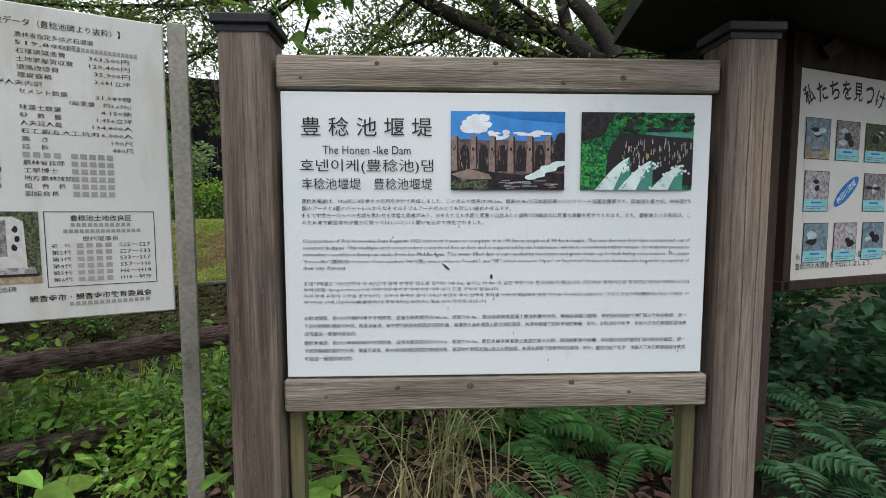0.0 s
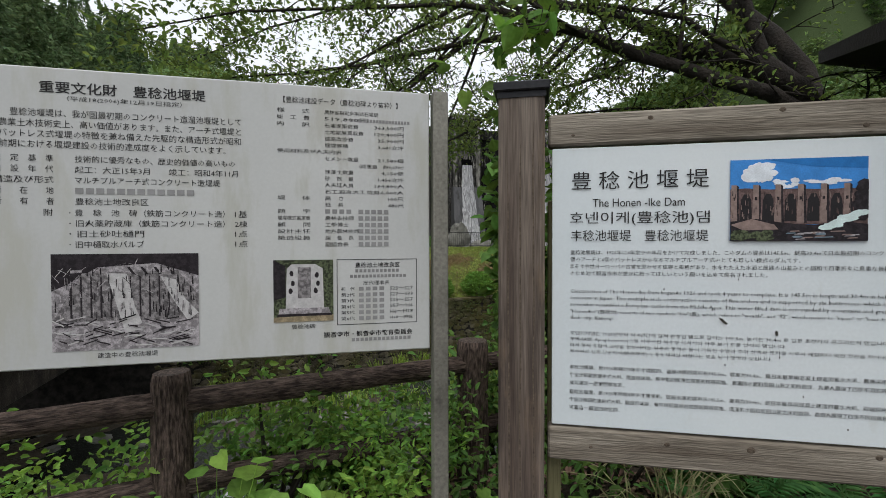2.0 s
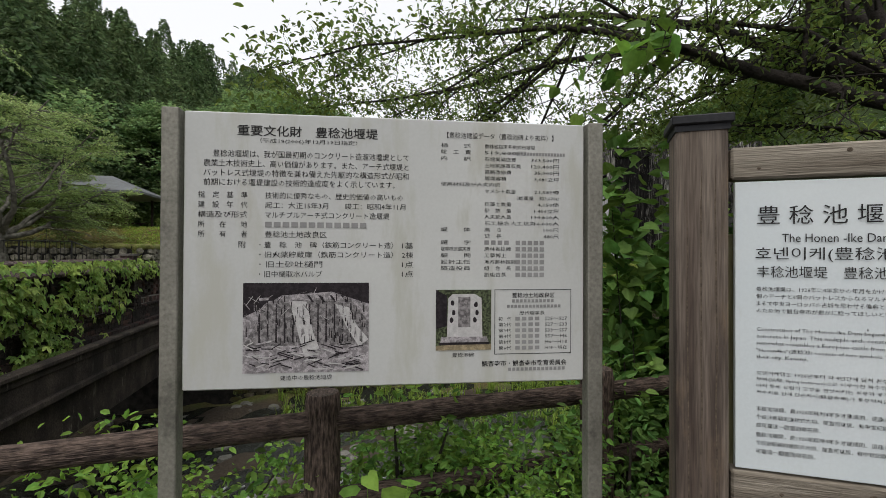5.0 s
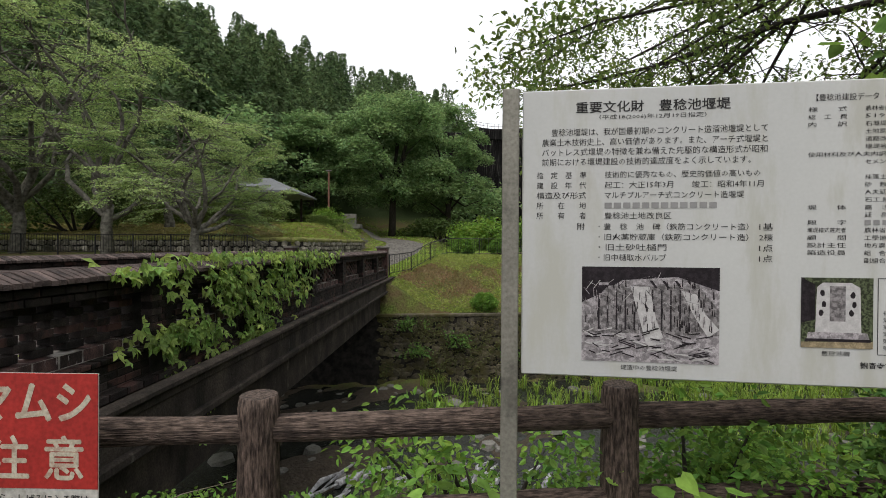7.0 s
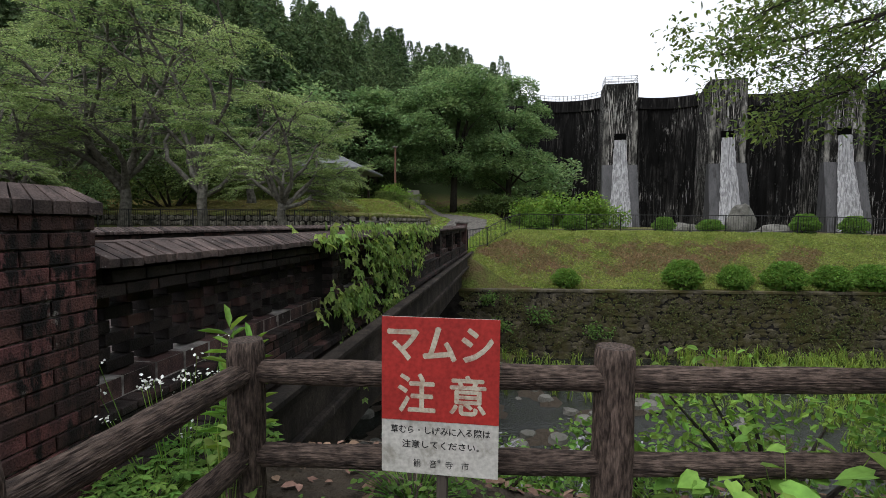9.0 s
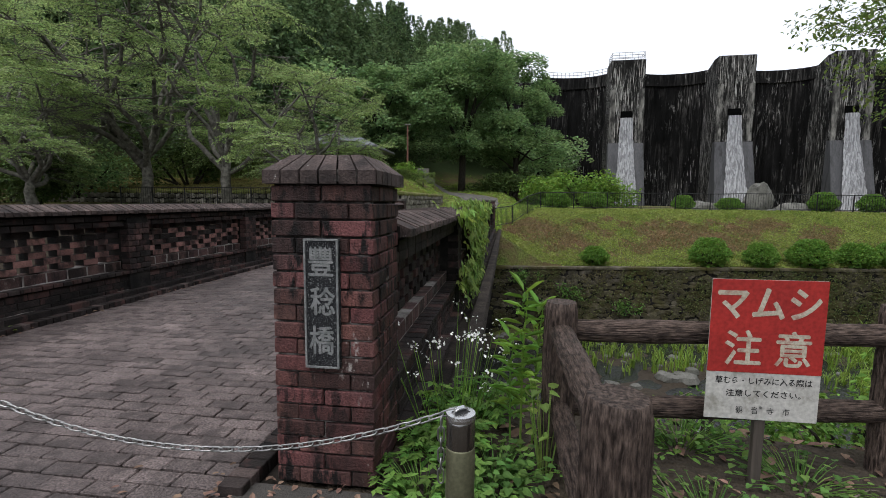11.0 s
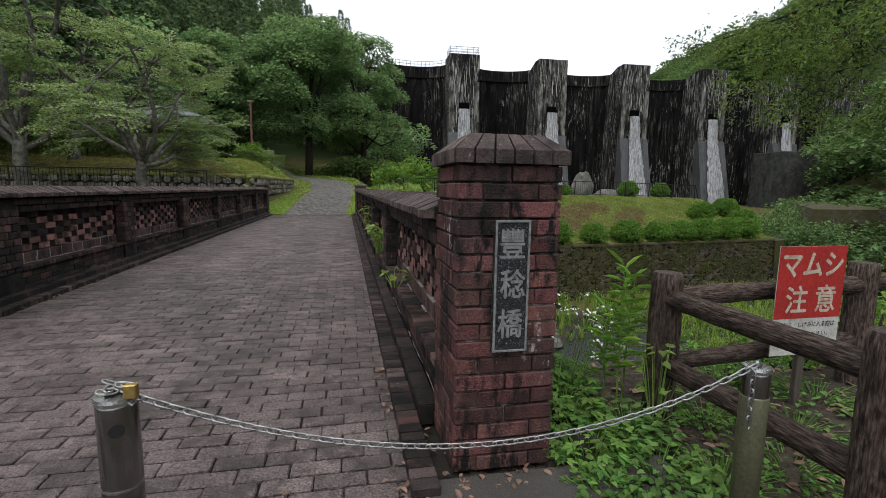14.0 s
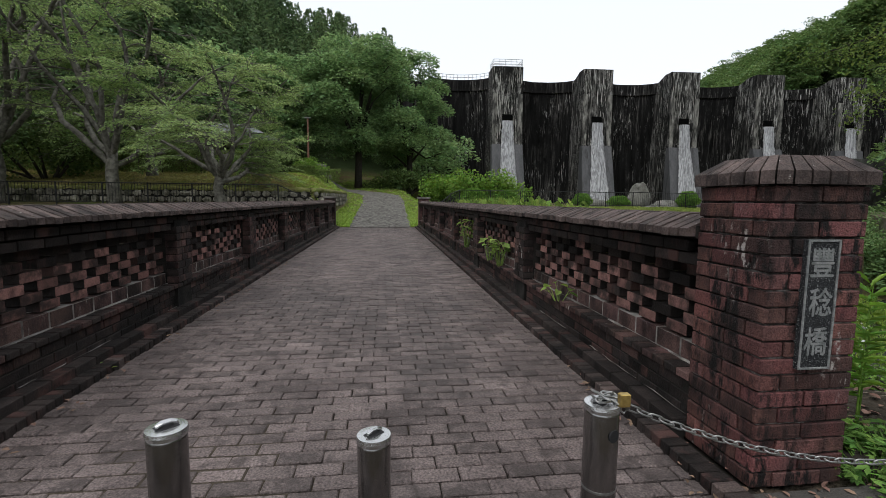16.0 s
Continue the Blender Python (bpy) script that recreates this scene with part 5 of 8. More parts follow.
def link_mesh():
    pts = []
    for i in range(16):
        a = 2 * math.pi * i / 16
        pts.append((0.0135 * math.cos(a) + (0.0085 if math.cos(a) > 0 else -0.0085), 0.0085 * math.sin(a), 0))
    V, F = tube(pts + [pts[0]], 0.0027, 6, False)
    me = bpy.data.meshes.new("link")
    me.from_pydata(V, [], F)
    me.polygons.foreach_set("use_smooth", [True] * len(F))
    me.materials.append(M["steel"])
    return me


link = link_mesh()
A, B = Vector((-6.15, 1.13, 0.703)), Vector((-4.36, 1.12, 0.66))
SAG, NL = 0.2, 56


def cat(t):
    return A.lerp(B, t) - Vector((0, 0, SAG * 4 * t * (1 - t)))


for i in range(NL):
    p, q = cat(i / NL), cat((i + 1) / NL)
    rot = (q - p).to_track_quat("X", "Z").to_matrix().to_4x4() @ Matrix.Rotation(math.pi / 2 * (i % 2) + 0.3, 4, "X")
    part("link", link, None, chain, at=Matrix.Translation((p + q) / 2 - Vector((-5.3, 1.12, 0.5))) @ rot)
for i in range(6):   # loose end hanging at the outer bollard
    p = Vector((-4.39, 1.1, 0.63 - 0.03 * i))
    part("link", link, None, chain, at=Matrix.Translation(p - Vector((-5.3, 1.12, 0.5))) @ Matrix.Rotation(math.pi / 2, 4, "Y") @ Matrix.Rotation(math.pi / 2 * (i % 2), 4, "X"))
for i in range(9):   # links heaped on the bollard's lid
    r = random.Random(i)
    part("link", link, None, chain, at=Matrix.Translation(Vector((-6.18 + r.uniform(-0.022, 0.03), 1.145 + r.uniform(-0.02, 0.015), 0.702 + 0.002 * i)) - Vector((-5.3, 1.12, 0.5))) @ pose(0, 0, 0, r.uniform(0, 50), r.uniform(0, 40), r.uniform(0, 180)))

# ---- plate characters ----
for i, ch in enumerate("豐稔橋"):
    write(plq, ch, -0.053 + 0.006 * (i == 1), 0.675 - i * 0.165, 0.104, 0.118, M["plaque_pale"], y=-0.0165, res=3, bold=-0.0022)

# ---- shelter with a picture board ----
M["dark_wood"] = surf("dark_stained_timber", (0.045, 0.03, 0.024), (0.02, 0.015, 0.013), 6, 60, 0.8, 0.4, stretch=(1, 1, 0.12))
CB = Vector((2.32, 0.88, 0))
CD = (Vector((2.99, 0.74, 0)) - CB).normalized()
SC = Matrix.Translation(CB) @ Matrix.Rotation(math.atan2(CD.y, CD.x), 4, "Z")
board_c = thing("picture_board", "white picture board of stream creatures in a dark wooden frame", "sign board", SC)
# Cream toned down: the roof's shade is put into the base colour.
M["paper_shaded"] = surf("shaded_cream_panel", (0.45, 0.45, 0.43), (0.52, 0.52, 0.5), 2, 120, 0.6, 0.0, dark=0.1, dark_scale=5, dark_col=(0.34, 0.34, 0.31), grain=0.03)
pcn = part("panel", Mesher().box((0.62, 0.01, 1.425), (1.24, 0.02, 0.9), b=0.002), M["paper_shaded"], board_c)
part("frame", Mesher().box((0.62, 0.02, 0.955), (1.36, 0.06, 0.045), b=0.004).box((0.62, 0.02, 1.99), (1.36, 0.06, 0.23), b=0.004).box((-0.03, 0.02, 1.46), (0.045, 0.06, 1.05), b=0.004).box((1.27, 0.02, 1.46), (0.045, 0.06, 1.05), b=0.004), M["dark_wood"], board_c)
for i, ch in enumerate("私たちを見つけてね"):
    a = (i - 4) * 0.17
    ob = part("lettering", text_mesh(ch, 0.062, 0.082, 2, 0.015), M["ink"], pcn, at=pose(0.05 + 0.076 * i, -0.0015, 1.665 + 0.1 * math.cos(a * 1.5), 0, math.degrees(a) * 0.8, 0))
for r in range(3):
    for c in range(4):
        u, z = 0.045 + 0.205 * c + 0.012 * r, 1.5 - 0.225 * r
        if r == 1 and c == 1:
            continue
        top = ("slate", "grey", "moss", "slate", "mid")[(r * 4 + c) % 5]
        pr = random.Random(r * 7 + c)
        shp = [(P["black"], RECT), (P["cyan" if r else ("tan", "cyan")[c > 0]], [(0.02, 0.015), (0.98, 0.015), (0.98, 0.3), (0.02, 0.3)]), (P[top], [(0.02, 0.3), (0.98, 0.3), (0.98, 0.985), (0.02, 0.985)])]
        shp += [(P["black" if q % 2 else "slate_pale"], blob(0.25 + 0.5 * pr.random(), 0.45 + 0.35 * pr.random(), 0.1 + 0.1 * pr.random(), 0.04 + 0.08 * pr.random(), 11, q + c)) for q in range(4)]
        shp += [(P["royal"], [(0.3, 0.2), (0.7, 0.2), (0.7, 0.245), (0.3, 0.245)]), (P["slate"], [(0.1, 0.11), (0.9, 0.11), (0.9, 0.13), (0.1, 0.13)]), (P["slate"], [(0.1, 0.06), (0.7, 0.06), (0.7, 0.08), (0.1, 0.08)])]
        picture(pcn, u, z, 0.165, 0.175, shp, label="small blue-bordered creature print")
el = [(0.5 + 0.5 * math.cos(2 * math.pi * i / 24) * 0.94 + 0.0, 0.5 + 0.5 * math.sin(2 * math.pi * i / 24) * 0.3) for i in range(24)]
el = [(0.5 + (x - 0.5) * 0.78 - (z - 0.5) * 0.62, 0.5 + (x - 0.5) * 0.62 + (z - 0.5) * 0.78) for x, z in el]
picture(pcn, 0.235, 1.255, 0.22, 0.22, [(P["royal"], el)], "ellipse")
part("lettering", text_mesh("柞田川流域", 0.15, 0.032, 2, 0.01), M["white_board"], pcn, at=pose(0.29, -0.004, 1.305, 0, -38, 0))
write(pcn, "私たち生物は、豊稔池周辺の豊かな水環境が大好きです。", 0.03, 1.065, 0.83, 0.028)
write(pcn, "豊稔池の水環境を大切にしましょう。", 0.03, 1.022, 0.54, 0.028)
shelter = thing("shelter", "dark timber notice shelter with a wide roof", "shelter", SC)
for u, v in ((-0.16, 0.04), (1.5, 0.04), (1.5, 1.3)):
    part("post", Mesher().box((0, 0, 1.0), (0.1, 0.1, 2.4), b=0.006), M["dark_wood"], shelter, at=(u, v, 0))
M["roof_dark"] = surf("dark_roof_boards", (0.012, 0.01, 0.009), (0.022, 0.018, 0.016), 3, 40, 0.85, 0.4)
inv = SC.inverted()
E1, E2 = inv @ Vector((3.25, 2.55, 2.64)), inv @ Vector((1.72, 1.22, 2.12))
RV = Vector((3.2, 0.35, 0.0))
TH = Vector((0, 0, 0.09))
ND = (E2 - E1).normalized()
E3 = E2 + ND * 0.5
Q = [E1, E3, E3 + RV, E1 + RV]
part("roof", Mesher().add(Q + [q + TH for q in Q], [(0, 1, 2, 3), (7, 6, 5, 4), (0, 4, 5, 1), (1, 5, 6, 2), (2, 6, 7, 3), (3, 7, 4, 0)]), M["roof_dark"], shelter)
LV = Vector((ND.x, ND.y, 0)).normalized() * 0.45
Q = [E3, E3 + LV, E3 + LV + RV, E3 + RV]
part("eave", Mesher().add(Q + [q + TH for q in Q], [(0, 1, 2, 3), (7, 6, 5, 4), (0, 4, 5, 1), (1, 5, 6, 2), (2, 6, 7, 3), (3, 7, 4, 0)]), M["roof_dark"], shelter)
for i in range(1, 7):
    o = E1 + RV * (0.04 + i / 7.0)
    part("rafter", Mesher().tube([o - TH * 0.6, o + (E3 - E1) - TH * 0.6], 0.04, 4), M["dark_wood"], shelter)
for t in (0.35, 0.8):
    o = E1 + (E3 - E1) * t - Vector((0, 0, 0.16))
    part("beam", Mesher().tube([o + RV * 0.35, o + RV], 0.065, 4), M["dark_wood"], shelter)


# ---- leaves and branches ----
TEMPL = {
    "quad": ([(0, 0, 0), (0.5, 0.5, 0.1), (1, 0, -0.06), (0.5, -0.5, 0.1)], [(0, 1, 2, 3)]),
    "oval": ([(0, 0, 0), (0.3, 0.45, 0.08), (0.7, 0.38, 0.05), (1, 0, -0.1), (0.7, -0.38, 0.05), (0.3, -0.45, 0.08)], [(0, 1, 2, 3), (0, 3, 4, 5)]),
    "lobed": ([(0, 0, 0), (0.5, 0.34, 0.05), (1, 0, -0.1), (0.5, -0.34, 0.05), (0.45, 0.4, 0.05), (0.5, 0.95, -0.08), (-0.05, 0.5, 0.03), (0.45, -0.4, 0.05), (0.5, -0.95, -0.08), (-0.05, -0.5, 0.03)], [(0, 3, 2, 1), (0, 4, 5, 6), (0, 9, 8, 7)]),
    "heart": ([(0, 0, 0), (-0.12, 0.3, 0.05), (0.2, 0.55, 0.1), (0.62, 0.36, 0.06), (1, 0, -0.12), (0.62, -0.36, 0.06), (0.2, -0.55, 0.1), (-0.12, -0.3, 0.05)], [(0, 1, 2, 3, 4), (0, 4, 5, 6, 7)]),
}


def unit(a):
    return a / np.maximum(np.linalg.norm(a, axis=-1, keepdims=True), 1e-9)


def leaf_arrays(C, D, N, S, shape="oval", aspect=0.6):
    """Leaves at C that point along D with their upper sides to N, S long."""
    pts, faces = TEMPL[shape]
    D = unit(D)
    W = unit(np.cross(N, D))
    N = np.cross(D, W)
    T = np.array(pts)
    V = C[:, None, :] + S[:, None, None] * (T[None, :, 0:1] * D[:, None, :] + aspect * T[None, :, 1:2] * W[:, None, :] + T[None, :, 2:3] * N[:, None, :])
    k = len(pts)
    F = (np.array(faces)[None] + (np.arange(len(C)) * k)[:, None, None]).reshape(-1, len(faces[0]))
    return V.reshape(-1, 3), F


def rand_leaves(C, S, rng, shape="oval", aspect=0.6, flat=0.5, out=None, droop=0.2):
    """Leaves of random turn; flat: how level they lie; out: the ways they lean."""
    n = len(C)
    D = rng.normal(size=(n, 3))
    D[:, 2] *= 1 - flat
    D[:, 2] -= droop
    if out is not None:
        D += out
    N = rng.normal(size=(n, 3)) * (1 - flat)
    N[:, 2] += 0.4 + flat
    return leaf_arrays(C, D, N, S * rng.uniform(0.65, 1.25, n), shape, aspect)


def grow(rng, p, d, length, r, level, tubes, tips, spread=0.7, up=0.15, kids=3, curl=0.25, shrink=0.68):
    """Branches by chance: fills tubes with (points, radii) and tips with leaf places."""
    n = 5
    pts, rad = [p], [r]
    for i in range(n):
        d = unit(d + rng.normal(size=3) * curl * 0.5 + np.array([0, 0, up * 0.3]))
        p = p + d * length / n
        pts.append(p)
        rad.append(r * (1 - 0.45 * (i + 1) / n))
    tubes.append((pts, rad))
    if level <= 1:
        tips += [pts[3], pts[4], pts[5]]
    if level == 0:
        return
    for k in range(kids):
        q = pts[2 + int(rng.integers(0, 4))] if k else pts[-1]
        nd = unit(d + rng.normal(size=3) * spread * np.array([1, 1, 0.6]) + np.array([0, 0, up]))
        grow(rng, q, nd, length * shrink * rng.uniform(0.75, 1.15), r * 0.52, level - 1, tubes, tips, spread, up, kids, curl, shrink)


def clump_crown(rng, centres, radii, n, leaf, squash=0.75):
    """Cards of foliage over lumpy balls."""
    w = np.array(radii) ** 2
    idx = rng.choice(len(centres), n, p=w / w.sum())
    u = unit(rng.normal(size=(n, 3)))
    u[:, 2] = np.abs(u[:, 2]) * 1.0 - 0.35 * rng.random(n)
    rr = np.array(radii)[idx] * rng.uniform(0.72, 1.05, n)
    off = u * rr[:, None]
    off[:, 2] *= squash
    C = np.array(centres)[idx] + off
    return rand_leaves(C, np.full(n, leaf), rng, "quad", 0.75, 0.7, u * 0.45)


# ---- dam ----
M["dam_pale"] = surf("pale_streaked_stone", (0.3, 0.29, 0.265), (0.05, 0.048, 0.045), 1.3, 5, 0.9, 0.5, stretch=(1.2, 1.2, 0.3), dark=0.75, dark_scale=1.6, dark_stretch=(1.2, 1.2, 0.35), dark_col=(0.009, 0.009, 0.009), dist=0.08)
M["dam_face"] = surf("stained_buttress_stone", (0.02, 0.019, 0.018), (0.008, 0.008, 0.008), 1.2, 6, 0.95, 0.5, stretch=(1, 1, 0.3), dist=0.1, spec=0.06)
streaks(M["dam_face"], (0.11, 0.105, 0.098), 2.4, (1, 1, 0.12), 0.48, 0.6, 0.22, 0.42, 0.56)
streaks(M["dam_face"], (0.4, 0.39, 0.37), 6.0, (1, 1, 0.07), 0.52, 0.6, 0.24, 0.42, 0.53)
M["chute"] = surf("wet_grey_concrete", (0.105, 0.105, 0.11), (0.062, 0.062, 0.066), 1.0, 8, 0.6, 0.3, stretch=(1, 1, 0.25), dark=0.3, dark_scale=0.9, dark_stretch=(1.5, 1.5, 0.2))
M["foam"] = surf("falling_white_water", (0.46, 0.465, 0.48), (0.19, 0.19, 0.2), 2.4, 9, 0.6, 0.6, stretch=(2.0, 2.0, 0.14), dist=0.2, bias=(0.36, 0.62))
M["apron"] = surf("grey_apron_masonry", (0.085, 0.086, 0.08), (0.035, 0.037, 0.033), 1.4, 9, 0.9, 0.6, dark=0.5, dark_scale=0.6, dark_stretch=(1, 1, 0.4), dist=0.08)
M["iron"] = surf("black_painted_iron", (0.012, 0.012, 0.013), (0.022, 0.022, 0.022), 6, 40, 0.5, 0)
M["rail_grey"] = surf("galvanised_rail", (0.3, 0.31, 0.32), (0.22, 0.22, 0.23), 6, 40, 0.5, 0, metal=0.4)
DM = Matrix.Translation((12.8, 84.0, 0)) @ Matrix.Rotation(radians(-2.7), 4, "Z")
dam = thing("dam", "black-streaked stone multiple-arch dam with tall buttresses and sluices", "dam", DM)
PITCH, BW, CREST = 16.75, 5.5, 24.4
for k in range(-1, 7):
    x0 = PITCH * k
    if k >= 0:
        top = 25.2
        prof = [(0, top), (0, 12.0), (-0.2, 11.0), (-1.2, 4.0), (-1.8, -4), (7, -4), (7, CREST - 0.3), (4.6, CREST), (2.2 if k else 4.5, top)]
        V = [(x0 + q, yy, zz) for q in (0, BW) for yy, zz in prof]
        n = len(prof)
        F = [tuple(range(n)), tuple(range(2 * n - 1, n - 1, -1))] + [(i + n, (i + 1) % n + n, (i + 1) % n, i) for i in range(n)]
        b = part("buttress", Mesher().add(V, F), M["dam_face"], dam, "buttress streaked black with a sluice opening")
        # Opening is a black block on the face, its inner dark only painted.
        part("sluice", Mesher().box((x0 + 2.75, -0.02, 16.2), (1.9, 0.12, 1.15), b=0.02), M["void"], b)
        for q in (0.42, BW - 0.42):
            part("stone_strip", Mesher().box((x0 + q, -0.06, 15.8 + 0.3 * (k % 2)), (0.85, 0.2, 9.2), b=0.03), M["dam_pale"], b)
        V = [(x0 - 0.1, -0.4, 11.4), (x0 + BW + 0.1, -0.4, 11.4), (x0 + BW + 0.4, -3.4, -3), (x0 - 0.4, -3.4, -3), (x0 - 0.1, 0.5, 11.4), (x0 + BW + 0.1, 0.5, 11.4), (x0 + BW + 0.4, 0.5, -3), (x0 - 0.4, 0.5, -3)]
        part("chute", Mesher().add(V, [(3, 2, 1, 0), (0, 1, 5, 4), (1, 2, 6, 5), (3, 0, 4, 7)]), M["chute"], b, "wet grey concrete chute")
    # arch vault between this buttress and the next
    A0, A1, mid = x0 + BW, x0 + PITCH, x0 + (PITCH + BW) / 2
    V, F = [], []
    n = 16
    for zz, push, thick in ((-4, 3.2, 1.2), (CREST - 2.1, 1.0, 0.9), (CREST - 2.05, 0.65, 1.3), (CREST, 0.6, 1.3)):
        for i in range(n + 1):
            t = -1 + 2 * i / n
            V.append((mid + t * (A1 - A0) / 2 * 1.02, 4.4 + push + 3.8 * math.sqrt(max(0, 1 - (0.92 * t) ** 2)) - 3.8 * math.sqrt(1 - 0.92 ** 2), zz))
    for j in range(3):
        for i in range(n):
            F.append((j * (n + 1) + i, j * (n + 1) + i + 1, (j + 1) * (n + 1) + i + 1, (j + 1) * (n + 1) + i))
    o = len(V)
    for i in range(n + 1):
        p = V[3 * (n + 1) + i]
        V.append((p[0], p[1] + 1.2, p[2]))
        V.append((p[0], p[1] + 1.2, -4))
    for i in range(n):
        F.append((3 * (n + 1) + i, 3 * (n + 1) + i + 1, o + 2 * i + 2, o + 2 * i))
        F.append((o + 2 * i, o + 2 * i + 2, o + 2 * i + 3, o + 2 * i + 1))
    part("arch_wall", Mesher().add(V, F), M["dam"], dam)
    if k == -1:
        rl = Mesher()
        prev = None
        for i in range(n + 1):
            p = V[3 * (n + 1) + i]
            rl.tube([(p[0], p[1] + 0.2, CREST), (p[0], p[1] + 0.2, CREST + 1.0)], 0.05, 4)
            if prev:
                for hz in (0.5, 1.0):
                    rl.tube([(prev[0], prev[1] + 0.2, CREST + hz), (p[0], p[1] + 0.2, CREST + hz)], 0.04, 4)
            prev = p
        part("railing", rl, M["rail_grey"], dam, "thin pale crest railing")
tl = Mesher()
for hz in (0.45, 0.85, 1.25):
    for a, b in (((0.15, 0.2), (BW - 0.15, 0.2)), ((0.15, 3.5), (BW - 0.15, 3.5)), ((0.15, 0.2), (0.15, 3.5)), ((BW - 0.15, 0.2), (BW - 0.15, 3.5))):
        tl.tube([(a[0], a[1], 25.2 + hz), (b[0], b[1], 25.2 + hz)], 0.04, 4)
for i in range(6):
    for yy in (0.2, 3.5):
        xx = 0.15 + (BW - 0.3) * i / 5
        tl.tube([(xx, yy, 25.2), (xx, yy, 26.5)], 0.045, 4)
part("railing", tl, M["rail_grey"], dam, "thin pale railing on the tower")
part("abutment", Mesher().box((-22, 8, 10), (22, 5, 27), b=0.1), M["dam"], dam)
part("apron_wall", Mesher().box((PITCH * 4 + 14, -3.5, 2.7), (36, 7, 13.2), b=0.1), M["apron"], dam, "stained grey wall below the last sluices")
part("abutment", Mesher().box((112, 6, 8), (30, 6, 31), b=0.1), M["dam"], dam)
# water from the sluices
for k in range(6):
    rng = np.random.default_rng(60 + k)
    V, F = [], []
    n, m = 13, 40
    for j in range(m + 1):
        t = j / m
        z = 15.6 * (1 - t) + (-1.5) * t
        yy = -0.35 - 0.4 * min(1, (15.6 - z) / 4.2) - 3.0 * max(0, (11.4 - z) / 14.4)
        w = 0.9 + 0.95 * t ** 1.4
        for i in range(n):
            u = -1 + 2 * i / (n - 1)
            V.append((PITCH * k + 2.75 + u * 1.12 * w * (1 + 0.03 * rng.normal() * (abs(u) > 0.8)), yy - 0.3 * (1 - u * u) + 0.06 * rng.normal(), z))
    for j in range(m):
        for i in range(n - 1):
            F.append((j * n + i, j * n + i + 1, (j + 1) * n + i + 1, (j + 1) * n + i))
    wj = part("water_jet", mesh_np("water_jet", V, F, True), M["foam"], None, at=DM)
    tagged(wj, "white water falling from a dam sluice", "waterfall", "water jets of the dam")

# ---- far bank: retaining wall, steel fence, clipped bushes, stones ----
rw_back = Mesher()
yv = lambda x: float(wall_y(x))
for i in range(-8, 24):
    xa, xb = -4.9 + i * 0.97, -4.9 + (i + 1) * 0.97
    V = [(xa, yv(xa) + 0.02, -4.6), (xb, yv(xb) + 0.02, -4.6), (xb, yv(xb) + 0.2, -1.42), (xa, yv(xa) + 0.2, -1.42), (xa, yv(xa) + 0.75, -1.42), (xb, yv(xb) + 0.75, -1.42)]
    rw_back.add(V, [(0, 1, 2, 3), (3, 2, 5, 4)])
rw = part("retaining_wall", rw_back, M["mortar"])
tagged(rw, "mossy rubble stone retaining wall along the stream", "wall", kind="structure")
# rounded corner and return of the wall
cv = Mesher()
pts = [(18.38, 21.62)] + [(18.4 + 1.6 * math.sin(a), 23.2 - 1.6 * math.cos(a)) for a in np.linspace(0, math.pi / 2, 7)] + [(20.0, 40), (20.0, 62)]
for (xa, ya), (xb, yb) in zip(pts[:-1], pts[1:]):
    cv.add([(xa, ya, -4.6), (xb, yb, -4.6), (xb - 0.15, yb + 0.05, -1.42), (xa - 0.15, ya + 0.05, -1.42), (xa - 0.8, ya + 0.5, -1.38), (xb - 0.8, yb + 0.5, -1.38)], [(0, 1, 2, 3), (3, 2, 5, 4)])
part("wall_return", cv, M["stone"], rw)
srng = random.Random(77)
stones = Pieces(rw, "stone", M["stone"], None, 300, rank=lambda c: abs(c[0] - 2.0) + 1.5 * abs(c[2] + 2.0), seed=3, jitter=0.02)
M["stone_rest"] = surf("mossy_wall_stone_joined", (0.125, 0.11, 0.085), (0.036, 0.033, 0.024), 4, 30, 0.9, 0.9, island=0.35, dark=0.9, dark_scale=0.9, dark_col=(0.062, 0.056, 0.018), dist=0.03, grain=0.4)
stones.rest = M["stone_rest"]
SHAPES = []
for k in range(24):
    r = random.Random(200 + k)
    n = r.choice((5, 6, 6, 7))
    tw0, sx, sz = r.uniform(0, 6.28), r.uniform(0.85, 1.35), r.uniform(0.75, 1.1)
    ring = [(0.5 * sx * r.uniform(0.75, 1.12) * math.cos(2 * math.pi * i / n + tw0), 0.5 * sz * r.uniform(0.75, 1.12) * math.sin(2 * math.pi * i / n + tw0)) for i in range(n)]
    V = [(a, 0.1, b) for a, b in ring] + [(a * 0.86, -0.1 + 0.05 * r.uniform(-1, 1), b * 0.86) for a, b in ring] + [(0, -0.13, 0)]
    F = [(i, (i + 1) % n, n + (i + 1) % n, n + i) for i in range(n)] + [(n + i, n + (i + 1) % n, 2 * n) for i in range(n)]
    SHAPES.append((V, F))
z = -4.3
rowk = 0
while z < -1.5:
    x = -4.7 + (0.17 if rowk % 2 else 0)
    while x < 18.3:
        k = srng.randrange(24)
        s = srng.choice((0.2, 0.25, 0.29, 0.33))
        V = [(p[0] * s * 1.3, p[1] * 0.38, p[2] * s * 1.05) for p in SHAPES[k][0]]
        yw = yv(x) + 0.02 + 0.18 * (z + 4.6) / 3.18
        stones.prism(("stone", k, s), V, SHAPES[k][1], (x + srng.uniform(-0.08, 0.08), yw + srng.uniform(-0.03, 0.03), z + srng.uniform(-0.07, 0.07)))
        x += 0.235
    z += 0.195
    rowk += 1
cop = Mesher()
